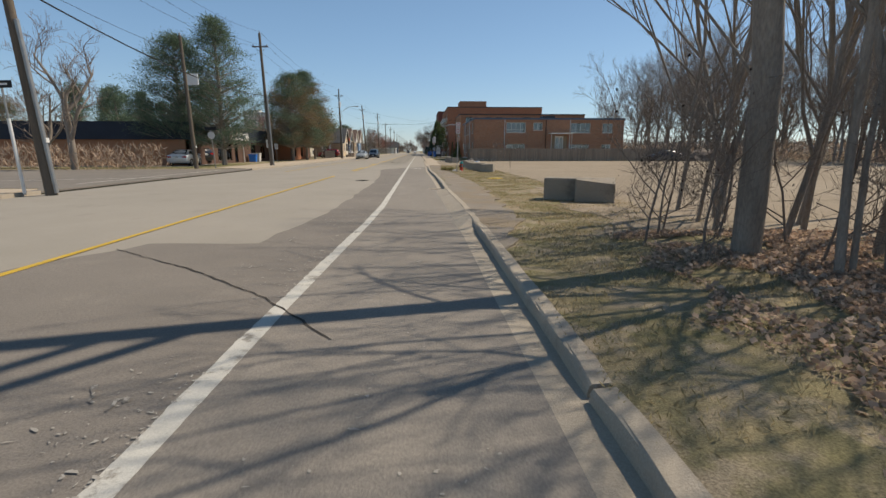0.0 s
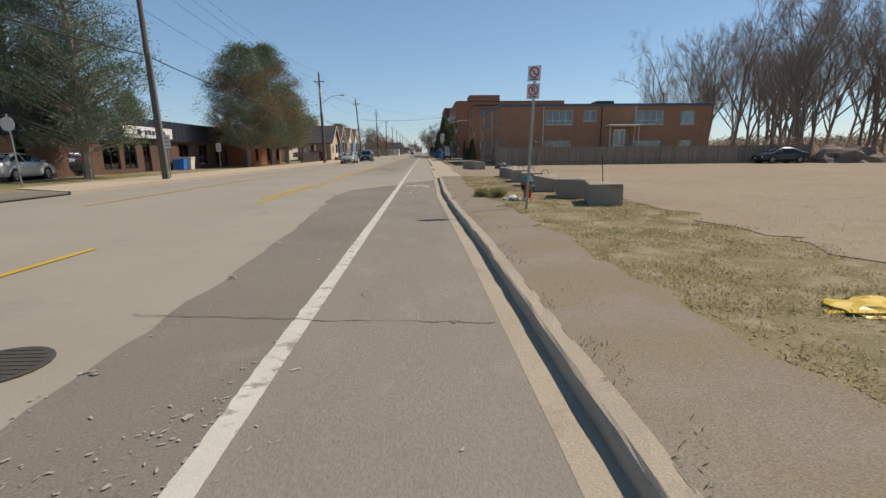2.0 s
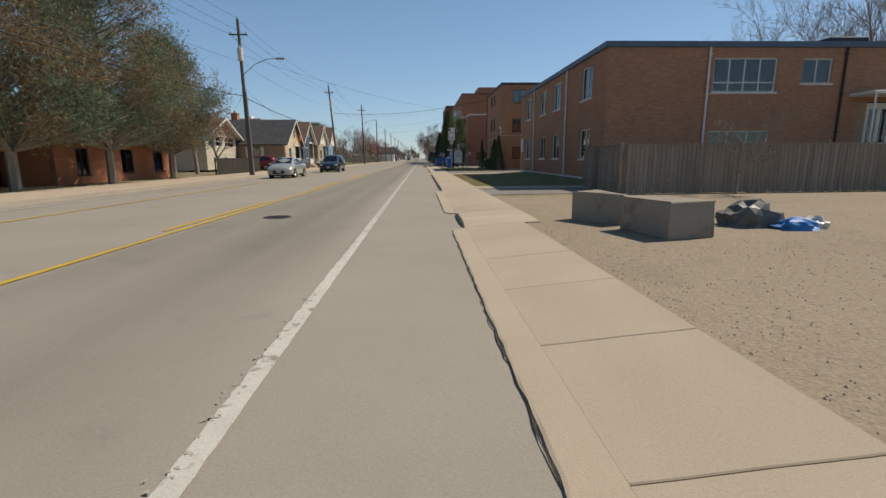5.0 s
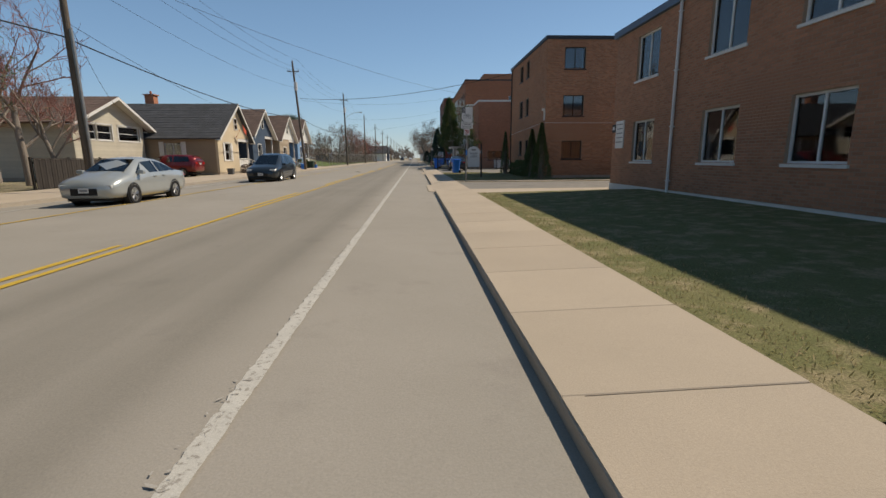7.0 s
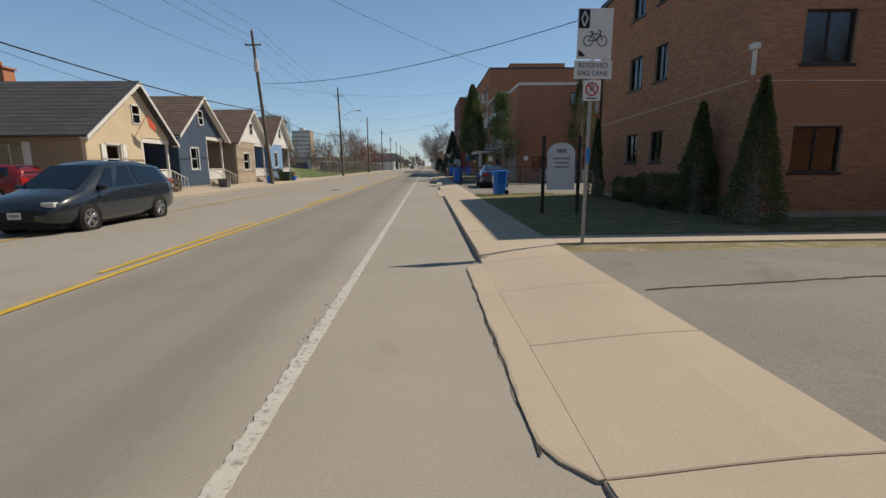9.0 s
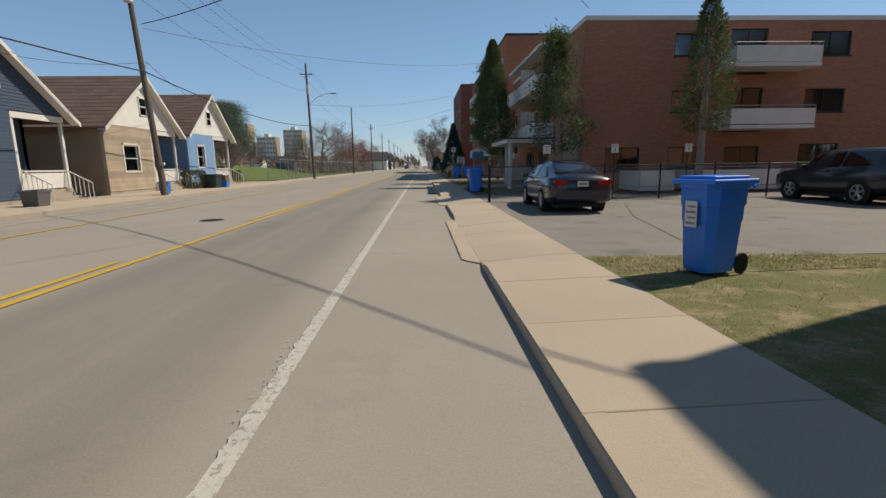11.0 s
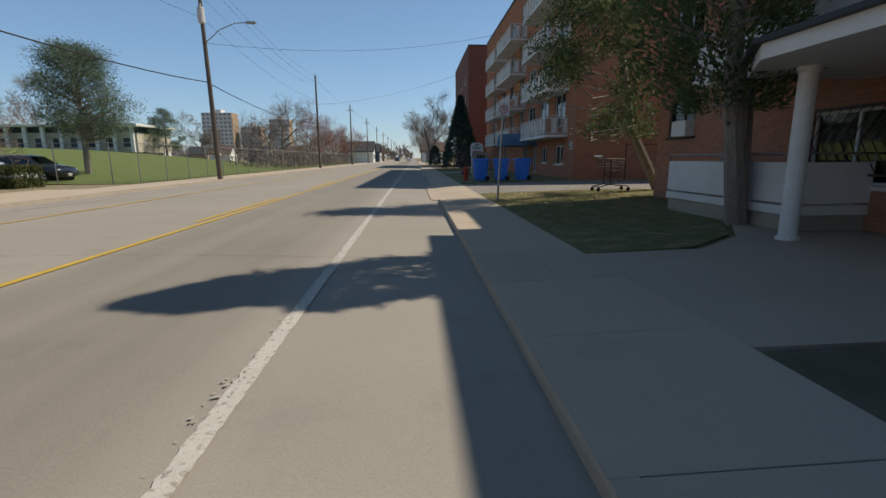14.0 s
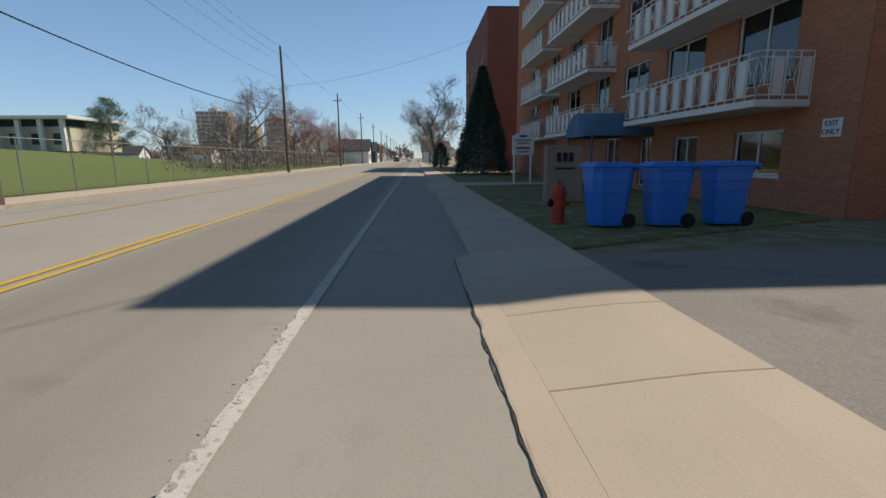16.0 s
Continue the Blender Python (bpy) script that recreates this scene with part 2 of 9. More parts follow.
ROOF_DARK = material("shingle_dark", (0.075, 0.078, 0.085), (0.055, 0.056, 0.06), 1.5, 0.95, 0.5, 18.0, fine=0.25, island=0.12)
ROOF_BROWN = material("shingle_brown", (0.155, 0.105, 0.085), (0.12, 0.085, 0.07), 1.5, 0.95, 0.5, 18.0, fine=0.25, island=0.12)
ROOF_FLAT = material("tar_roof", (0.08, 0.075, 0.07), None, 1.0, 0.95, 0.3, 30.0)
SIDING_BEIGE = material("siding_beige", (0.62, 0.51, 0.35), (0.54, 0.44, 0.3), 0.8, 0.7, 0.05, 40.0, fine=0.06)
SIDING_TAN = material("stucco_tan", (0.36, 0.27, 0.18), (0.31, 0.23, 0.155), 0.8, 0.9, 0.3, 60.0)
SIDING_SLATE = material("siding_slate_blue", (0.062, 0.09, 0.135), (0.052, 0.076, 0.115), 0.8, 0.7, 0.05, 40.0, fine=0.06)
SIDING_WHITE = material("siding_white", (0.74, 0.73, 0.69), (0.66, 0.65, 0.61), 0.8, 0.65, 0.05, 40.0, fine=0.05)
SIDING_BLUE = material("siding_sky_blue", (0.2, 0.34, 0.54), (0.175, 0.3, 0.48), 0.8, 0.7, 0.05, 40.0, fine=0.06)
SIDING_STONE = material("stone_veneer", (0.42, 0.34, 0.25), (0.32, 0.26, 0.195), 1.5, 0.85, 0.4, 20.0, fine=0.15, island=0.15)
SIDING_CREAM = material("brick_cream", (0.55, 0.5, 0.4), (0.48, 0.43, 0.34), 1.0, 0.85, 0.3, 40.0, fine=0.1, island=0.06)
WOOD_FENCE = material("weathered_board", (0.3, 0.245, 0.195), (0.22, 0.18, 0.145), 1.5, 0.9, 0.3, 30.0, stretch=(4, 4, 0.5), fine=0.15, obj=0.14, island=0.14)
WOOD_DARK = material("dark_board", (0.05, 0.042, 0.036), (0.035, 0.03, 0.027), 1.5, 0.9, 0.3, 30.0, obj=0.2, island=0.2)
WOOD_POLE = material("pole_wood", (0.16, 0.13, 0.1), (0.11, 0.09, 0.072), 2.0, 0.9, 0.5, 25.0, stretch=(6, 6, 0.4), fine=0.2)
WOOD_BROWN = material("brown_timber", (0.2, 0.11, 0.065), (0.15, 0.085, 0.05), 2.0, 0.85, 0.3, 30.0, stretch=(4, 4, 0.6))
CABLE = material("cable_black", (0.02, 0.02, 0.022), None, 2.0, 0.6)
BARK = material("bark", (0.33, 0.28, 0.235), (0.22, 0.185, 0.155), 3.0, 0.95, 0.8, 22.0, stretch=(2, 2, 0.5), fine=0.25)
TWIG = material("twig", (0.25, 0.2, 0.165), (0.17, 0.137, 0.115), 3.0, 0.95, fine=0.15)
WOOD_TWIG = material("wood_twig", (0.34, 0.285, 0.245), (0.25, 0.21, 0.18), 3.0, 0.95, fine=0.15)
TWIG_RED = material("twig_budding_red", (0.32, 0.15, 0.12), (0.24, 0.12, 0.1), 3.0, 0.95, fine=0.15, island=0.2)
NEEDLE = material("pine_needles", (0.115, 0.175, 0.12), (0.155, 0.195, 0.125), 0.6, 0.8, island=0.35, fine=0.0)
NEEDLE_BROWN = material("pine_needles_browning", (0.28, 0.18, 0.105), (0.17, 0.155, 0.08), 0.4, 0.85, island=0.35, fine=0.0)
CEDAR = material("cedar_sprays", (0.085, 0.132, 0.055), (0.13, 0.15, 0.058), 0.7, 0.8, island=0.35, fine=0.0)
SPRUCE = material("spruce_needles", (0.045, 0.085, 0.065), (0.06, 0.1, 0.07), 0.7, 0.8, island=0.3, fine=0.0)
SHRUB = material("hedge_leaves", (0.07, 0.1, 0.03), (0.11, 0.115, 0.045), 0.9, 0.8, island=0.3, fine=0.0)
BLADE = material("grass_blades", (0.2, 0.205, 0.08), (0.36, 0.29, 0.165), 0.7, 0.9, island=0.35, fine=0.0)
BLADE_DRY = material("dry_grass_blades", (0.42, 0.345, 0.215), (0.3, 0.25, 0.14), 0.9, 0.9, island=0.35, fine=0.0)
DEAD_LEAF = material("dead_leaves", (0.56, 0.43, 0.33), (0.4, 0.275, 0.2), 2.0, 0.9, island=0.45, fine=0.0)
for leaf, share in ((BLADE, 0.6), (BLADE_DRY, 0.6), (DEAD_LEAF, 0.4), (NEEDLE, 0.3), (NEEDLE_BROWN, 0.3), (CEDAR, 0.35), (SHRUB, 0.4)):
    leafy(leaf, share)
BLUE_PLASTIC = material("blue_plastic", (0.018, 0.19, 0.7), (0.014, 0.16, 0.6), 1.5, 0.42, fine=0.05, spec=0.5)
YELLOW_PLASTIC = material("yellow_plastic", (0.62, 0.42, 0.02), None, 1.5, 0.45, fine=0.05, spec=0.5)
GREEN_PLASTIC = material("dark_green_plastic", (0.03, 0.06, 0.05), None, 1.5, 0.45)
GREY_PLASTIC = material("grey_plastic", (0.12, 0.12, 0.12), None, 1.5, 0.5)
BROWN_BAG = material("brown_paper_bag", (0.22, 0.13, 0.075), None, 3.0, 0.85, 0.2, 20.0)
LABEL = material("white_label", (0.75, 0.74, 0.72), None, 3.0, 0.6)
SIGN_WHITE = material("sign_white", (0.7, 0.69, 0.67), (0.62, 0.61, 0.59), 3.0, 0.45, fine=0.04)
SIGN_BLACK = material("sign_black", (0.015, 0.015, 0.018), None, 3.0, 0.5)
SIGN_RED = material("sign_red", (0.5, 0.03, 0.035), None, 3.0, 0.5)
SIGN_GREY = material("sign_grey_bar", (0.3, 0.29, 0.28), None, 3.0, 0.5)
SIGN_NAVY = material("sign_navy_bar", (0.03, 0.04, 0.12), None, 3.0, 0.5)
TAG_BLUE = material("tag_blue", (0.03, 0.22, 0.6), None, 3.0, 0.5)
HYDRANT_RED = material("hydrant_red", (0.5, 0.06, 0.03), (0.4, 0.05, 0.028), 4.0, 0.55, 0.1, 40.0)
HYDRANT_TEAL = material("hydrant_teal", (0.02, 0.25, 0.24), None, 4.0, 0.5)
RUBBER = material("tyre_rubber", (0.02, 0.02, 0.02), None, 4.0, 0.85)
RIM = material("alloy_rim", (0.5, 0.5, 0.5), None, 4.0, 0.3, metal=0.9)
CHROME = material("chrome_trim", (0.6, 0.6, 0.6), None, 4.0, 0.15, metal=1.0)
LAMP_RED = material("tail_lamp_red", (0.4, 0.015, 0.015), None, 4.0, 0.2, spec=0.6)
LAMP_CLEAR = material("head_lamp_clear", (0.6, 0.6, 0.58), None, 4.0, 0.15, spec=0.6)
RUST = material("rusty_iron", (0.14, 0.075, 0.045), (0.09, 0.06, 0.045), 6.0, 0.85, 0.3, 40.0)
IRON = material("cast_iron", (0.075, 0.068, 0.06), (0.055, 0.05, 0.045), 5.0, 0.7, 0.3, 60.0)
AWNING = material("blue_awning", (0.075, 0.14, 0.22), (0.06, 0.115, 0.18), 1.5, 0.7)
TARP_BLUE = material("blue_tarp", (0.03, 0.2, 0.55), None, 2.0, 0.5)
PLASTIC_BAG = material("pale_plastic_film", (0.6, 0.58, 0.54), None, 3.0, 0.4)
SOIL = material("dark_soil", (0.15, 0.125, 0.085), (0.1, 0.095, 0.055), 2.0, 1.0, 0.5, 30.0)
FLAG = material("orange_flag", (0.55, 0.1, 0.05), None, 2.0, 0.8)
DOOR_BLUE = material("door_blue", (0.04, 0.25, 0.45), None, 2.0, 0.5)
# lightened base colour, in place of haze over the far towers
FAR_CONCRETE = material("far_concrete", (0.68, 0.65, 0.62), None, 0.2, 0.9)
FAR_WOOD = material("far_wood_twigs", (0.2, 0.16, 0.135), (0.16, 0.13, 0.11), 0.2, 1.0, island=0.2, fine=0.0)


def car_paint(name, c):
    return material(name, c, tuple(0.9 * v for v in c), 1.0, 0.3, fine=0.02, metal=0.3 if max(c) > 0.1 else 0.0, spec=0.3, coat=1.0)


PAINT_NAVY = car_paint("paint_navy", (0.004, 0.011, 0.03))
PAINT_SILVER = car_paint("paint_silver", (0.42, 0.44, 0.43))
PAINT_BLACKBLUE = car_paint("paint_black_blue", (0.015, 0.022, 0.03))
PAINT_RED = car_paint("paint_red", (0.2, 0.012, 0.015))
PAINT_DARK = car_paint("paint_dark", (0.014, 0.016, 0.024))
PAINT_WHITE = car_paint("paint_white", (0.68, 0.68, 0.68))
PAINT_GREY = car_paint("paint_grey", (0.2, 0.21, 0.22))


# ---- mesh helpers ----
class Shape:
    """Vertices and faces gathered for one mesh."""

    def __init__(self):
        self.v, self.f = [], []

    def add(self, verts, faces):
        n = len(self.v)
        self.v.extend(tuple(p) for p in verts)
        self.f.extend(tuple(n + i for i in f) for f in faces)
        return self

    def box(self, x0, x1, y0, y1, z0, z1):
        x0, x1, y0, y1, z0, z1 = min(x0, x1), max(x0, x1), min(y0, y1), max(y0, y1), min(z0, z1), max(z0, z1)
        return self.add([(x0, y0, z0), (x1, y0, z0), (x1, y1, z0), (x0, y1, z0), (x0, y0, z1), (x1, y0, z1), (x1, y1, z1), (x0, y1, z1)],
                        [(3, 2, 1, 0), (4, 5, 6, 7), (0, 1, 5, 4), (1, 2, 6, 5), (2, 3, 7, 6), (3, 0, 4, 7)])

    def soft_box(self, x0, x1, y0, y1, z0, z1, c=0.02, seg=1, jitter=0.0):
        bm = bmesh.new()
        bmesh.ops.create_cube(bm, size=1.0)
        bmesh.ops.scale(bm, vec=(x1 - x0, y1 - y0, z1 - z0), verts=bm.verts)
        bmesh.ops.translate(bm, vec=((x0 + x1) / 2, (y0 + y1) / 2, (z0 + z1) / 2), verts=bm.verts)
        bmesh.ops.bevel(bm, geom=bm.edges[:], offset=c, segments=seg, affect="EDGES", profile=0.5)
        if jitter:
            for v in bm.verts:
                v.co += Vector([random.uniform(-jitter, jitter) for _ in range(3)])
        return self.bm(bm)

    def bm(self, bm):
        bm.verts.index_update()
        self.add([v.co[:] for v in bm.verts], [[v.index for v in f.verts] for f in bm.faces])
        bm.free()
        return self

    def tube(self, p0, p1, r0, r1=None, n=8, caps=True):
        p0, p1 = Vector(p0), Vector(p1)
        r1 = r0 if r1 is None else r1
        d = (p1 - p0).normalized()
        a = d.cross(Vector((0, 0, 1)) if abs(d.z) < 0.9 else Vector((1, 0, 0))).normalized()
        b = d.cross(a)
        vs = []
        for p, r in ((p0, r0), (p1, r1)):
            for i in range(n):
                w = 2 * math.pi * i / n
                vs.append(p + r * (math.cos(w) * a + math.sin(w) * b))
        fs = [(i, (i + 1) % n, n + (i + 1) % n, n + i) for i in range(n)]
        if caps:
            fs += [tuple(range(n - 1, -1, -1)), tuple(range(n, 2 * n))]
        return self.add(vs, fs)

    def path(self, pts, r, n=6):
        """One unbroken tube along the points."""
        pts = [Vector(p) for p in pts]
        vs = []
        for i, p in enumerate(pts):
            d = (pts[min(i + 1, len(pts) - 1)] - pts[max(i - 1, 0)]).normalized()
            if d.length < 0.5:
                d = (pts[1] - pts[0]).normalized()
            a = d.cross(Vector((0, 0, 1)) if abs(d.z) < 0.95 else Vector((0, 1, 0))).normalized()
            b = d.cross(a)
            vs += [p + r * (math.cos(2 * math.pi * k / n) * a + math.sin(2 * math.pi * k / n) * b) for k in range(n)]
        fs = [(i * n + k, i * n + (k + 1) % n, (i + 1) * n + (k + 1) % n, (i + 1) * n + k) for i in range(len(pts) - 1) for k in range(n)]
        return self.add(vs, fs + [tuple(range(n - 1, -1, -1)), tuple(range((len(pts) - 1) * n, len(pts) * n))])

    def lathe(self, prof, centre=(0, 0, 0), n=16):
        cx, cy, cz = centre
        vs = [(cx + r * math.cos(2 * math.pi * i / n), cy + r * math.sin(2 * math.pi * i / n), cz + z) for r, z in prof for i in range(n)]
        fs = [(k * n + i, k * n + (i + 1) % n, (k + 1) * n + (i + 1) % n, (k + 1) * n + i) for k in range(len(prof) - 1) for i in range(n)]
        fs += [tuple(range(n - 1, -1, -1)), tuple(range((len(prof) - 1) * n, len(prof) * n))]
        return self.add(vs, fs)

    def prism(self, poly, a, b, axis="x"):
        """A polygon drawn in the plane across the axis, drawn out from a to b."""
        n = len(poly)
        at = {"x": lambda p, w: (w, p[0], p[1]), "y": lambda p, w: (p[0], w, p[1]), "z": lambda p, w: (p[0], p[1], w)}[axis]
        vs = [at(p, a) for p in poly] + [at(p, b) for p in poly]
        fs = [tuple(range(n - 1, -1, -1)), tuple(range(n, 2 * n))] + [(i, (i + 1) % n, n + (i + 1) % n, n + i) for i in range(n)]
        return self.add(vs, fs)

    def moved(self, m):
        self.v = [tuple(m @ Vector(p)) for p in self.v]
        return self


def part(name, shape, mat, parent=None, label="", smooth=False):
    me = bpy.data.meshes.new(name)
    me.from_pydata(shape.v, [], shape.f)
    bm = bmesh.new()
    bm.from_mesh(me)
    if len(bm.faces) < 20000:
        bmesh.ops.recalc_face_normals(bm, faces=bm.faces)
    bm.to_mesh(me)
    bm.free()
    me.materials.append(mat)
    if smooth:
        me.polygons.foreach_set("use_smooth", [True] * len(me.polygons))
    ob = new(name, me)
    if parent:
        ob.parent = parent
    return tagged(ob, label)


def raw_part(name, verts, faces, mat, parent=None, label=""):
    me = bpy.data.meshes.new(name)
    me.from_pydata(verts, [], faces)
    me.materials.append(mat)
    ob = new(name, me)
    if parent:
        ob.parent = parent
    return tagged(ob, label)


def thing(name, m, label, category, group="", kind=""):
    ob = new(name)
    ob.empty_display_size = 0.2
    ob.matrix_basis = m
    return tagged(ob, label, category, group, kind)


def sheet(name, poly, z, mat, label, category, depth=0.06):
    """A flat piece of ground covering: a polygon with its top at z."""
    return tagged(part(name, Shape().prism(poly, z - depth, z, "z"), mat), label, category, kind="structure")


def text(name, body, size, m, mat, parent, depth=0.004):
    cu = bpy.data.curves.new(name, "FONT")
    cu.body, cu.size, cu.align_x, cu.align_y, cu.extrude = body, size, "CENTER", "CENTER", depth
    tmp = bpy.data.objects.new("tmp_text", cu)
    scene.collection.objects.link(tmp)
    me = bpy.data.meshes.new_from_object(tmp.evaluated_get(bpy.context.evaluated_depsgraph_get()))
    bpy.data.objects.remove(tmp)
    me.materials.clear()
    me.materials.append(mat)
    me.transform(m)
    ob = new(name, me)
    ob.parent = parent
    return ob


FACE_SOUTH = Matrix.Rotation(radians(90), 4, "X")


# ---- ground, road, pavements ----
KX, WL, YL, YL2, LK = 1.8, 0.0, -3.36, -7.9, -11.8


def crown(x):
    return 0.11 * max(0.0, 1 - ((x + 5.0) / 6.8) ** 2)


def strip(name, x0, x1, y0, y1, mat, label, category, lift=0.004, nx=14, parent=None, kind="structure"):
    s = Shape()
    ny = 2
    xs = [x0 + (x1 - x0) * i / nx for i in range(nx + 1)]
    s.add([(x, y, crown(x) + lift) for y in (y0, y1) for x in xs], [(i, i + 1, nx + 2 + i, nx + 1 + i) for i in range(nx)])
    ob = part(name, s, mat, parent)
    return tagged(ob, label, category, kind=kind) if parent is None else ob


gs = Shape()
prof = [(-2500, 0.09), (-300, 0.09), (-40, 0.09), (LK - 0.15, 0.09), (LK - 0.14, -0.15), (KX + 0.1, -0.15), (KX + 0.11, 0.1), (40, 0.1), (300, 0.1), (2500, 0.1)]
ys = [-600, -60, 48.5, 48.6, 430, 430.1, 800, 3500]
gs.add([(x + ((1.05 if 48.55 < y < 430.05 else 0.17) if abs(x - KX) < 0.2 else 0), y, z) for y in ys for x, z in prof], [(j * 10 + i, j * 10 + i + 1, j * 10 + 11 + i, j * 10 + 10 + i) for j in range(len(ys) - 1) for i in range(9)])
tagged(part("ground", gs, GRASS), "dry spring ground of sparse grass and dirt", "ground", kind="structure")
strip("road", LK, KX + 0.12, -60, 900, ASPHALT, "wide sunlit road of pale worn asphalt", "road", 0.0, 28)
def along(y, rows):
    return float(np.interp(y, [r[0] for r in rows], [r[1] for r in rows]))


def kerb_x(y):
    return along(y, ((-60, 1.93), (5.7, 1.935), (10.6, 1.985), (15.5, 1.99), (20.3, 1.89), (25, 1.89), (30, 1.85), (34.5, 1.73), (39, 1.66), (44, 1.74), (48.5, 1.805), (52, 1.87)))


def line_x(y):
    return along(y, ((-60, -0.37), (5.7, -0.35), (8, -0.28), (10.6, -0.17), (13, -0.06), (16, 0.03)))


def rough_edge(poly, amount, step=0.4, keep=None):
    """The polygon with its edges split up and worn uneven."""
    out = []
    for (xa, ya), (xb, yb) in zip(poly, poly[1:] + poly[:1]):
        n = max(1, int(math.hypot(xb - xa, yb - ya) / step))
        for i in range(min(n, 120)):
            q = i / min(n, 120)
            x, y = xa + (xb - xa) * q, ya + (yb - ya) * q
            if keep is None or keep(x, y):
                x += amount * noise.noise(Vector((x * 1.3, y * 1.3, 2.0))) + 0.4 * amount * noise.noise(Vector((x * 5, y * 5, 7.0)))
                y += amount * noise.noise(Vector((x * 1.3, y * 1.3, 9.0)))
            out.append((x, y))
    return out


ROAD_X = [LK + (KX + 0.12 - LK) * k / 28 for k in range(29)]
# dark resurfaced stretch and the lane inside the white line
strip_poly = [(-4.0, -8), (0.0, -8), (1.74, -8), (1.78, 16), (1.7, 22), (1.62, 30), (1.45, 38), (1.55, 47.1), (0.95, 45.95), (0.51, 45.03), (0.36, 44.6), (0.24, 44.27), (0.11, 44.0), (-0.23, 42.95), (-0.78, 41.93), (-1.2, 40.95), (-1.6, 40.3), (-1.75, 37.5), (-1.5, 35.0), (-1.15, 29.0), (-1.0, 24.0), (-1.05, 18.0), (-1.15, 13.0), (-1.5, 11.0), (-3.0, 10.9), (-3.7, 9.4)]
strip_poly = rough_edge(strip_poly, 0.12, 0.35, lambda x, y: x < 1.2 and y > -7)
s = Shape()
bmp = bmesh.new()
bmesh.ops.triangulate(bmp, faces=[bmp.faces.new([bmp.verts.new((x, y, 0)) for x, y in strip_poly])])
for k in range(29):
    bmesh.ops.bisect_plane(bmp, geom=bmp.verts[:] + bmp.edges[:] + bmp.faces[:], plane_co=(LK + (KX + 0.12 - LK) * k / 28, 0, 0), plane_no=(1, 0, 0))
for v in bmp.verts:
    v.co.z = float(np.interp(v.co.x, ROAD_X, [crown(x) for x in ROAD_X])) + 0.005
tagged(part("road_patch", s.bm(bmp), PATCH), "darker resurfaced asphalt with ragged edge in the road", "asphalt patch", kind="structure")
LANE_PALE = material("asphalt_cycle_lane", (0.245, 0.219, 0.19), (0.207, 0.184, 0.16), 0.5, 0.9, 0.3, 75.0, fine=0.2, spots=(0.275, 0.248, 0.214), spot_scale=1.4, spot_edge=(0.55, 0.75), stretch=(1, 0.5, 1))
ly = [-8, 0] + [3 + 2 * i for i in range(16)]
lx = [0.0, 0.3, 0.6, 0.9, 1.0]
sh = Shape().add([(x, y, crown(x) + 0.008) for y in ly for x in [line_x(y) + 0.02 + q * (kerb_x(y) - 0.25 - line_x(y)) for q in lx]], [(5 * j + i, 5 * j + i + 1, 5 * j + 6 + i, 5 * j + 5 + i) for j in range(len(ly) - 1) for i in range(4)])
tagged(part("bike_lane_surface", sh, LANE_PALE), "dusty grey asphalt of the cycle lane", "asphalt patch", kind="structure")
strip("bike_lane_surface", 0.1, 1.42, 33.0, 43.6, LANE_WORN, "coarse worn grey asphalt of the cycle lane", "asphalt patch", 0.008)
gy = [-60, 0, 6, 9, 12, 12.6, 13.3, 15, 18, 20.9, 21.5, 23, 25, 28, 31, 34, 37, 40, 44, 47, 48.6]
# the gutter is raised to the kerb top here, to cover the shaded kerb face
ramp = lambda y: along(y, ((12, 0), (13.3, 1), (20.9, 1), (21.5, 0)))
gt = Shape().add([(kerb_x(y) + dx - (0.05 * ramp(y) if dx < 0 else 0), y, 0.011 + (0.112 * ramp(y) if dx > 0 else 0)) for y in gy for dx in (-0.262, 0.02)], [(2 * i, 2 * i + 1, 2 * i + 3, 2 * i + 2) for i in range(len(gy) - 1)])
tagged(part("gutter", gt, KERB), "pale concrete gutter strip along the kerb", "gutter", kind="structure")
# painted lines
sl = Shape()


def painted(sh, x, w, y0, y1, step=1.2, wob=0.012, lift=0.011):
    y, rnd = y0, random.Random(int(100 * (x + 50)))
    prev = None
    while y <= y1 + 0.01:
        c = x + (line_x(y) if x == WL else 0.0)
        a, b = c - w / 2 + rnd.uniform(-wob, wob), c + w / 2 + rnd.uniform(-wob, wob) * 0.4
        if x == WL:
            a += 0.03 * max(0.0, noise.noise(Vector((0.0, y * 0.5, 3.0))) + 0.15) + 0.014 * noise.noise(Vector((5.0, y * 9.0, 1.0)))
        row = [(a, y, crown(a) + lift), (b, y, crown(b) + lift)]
        if prev:
            sh.add(prev + row, [(0, 1, 3, 2)])
        prev = row
        y += step


painted(sl, WL, 0.15, -30, 46, 0.06, 0.006)
painted(sl, WL + 0.012, 0.122, 46, 62, 0.06, 0.008)
tagged(part("edge_line", sl, WHITE_LINE), "white painted line beside the cycle lane", "road marking", kind="structure")
sl = Shape()
painted(sl, WL + 0.012, 0.12, 62, 175, 0.06, 0.012)
painted(sl, WL, 0.13, 175, 700, 30, 0)
tagged(part("edge_line", sl, WHITE_LINE_WORN), "worn white painted line beside the cycle lane", "road marking", kind="structure")
sl = Shape()
painted(sl, -10.35, 0.1, 44, 700, 3)
tagged(part("edge_line", sl, WHITE_LINE), "faint white painted line on the far lane", "road marking", kind="structure")
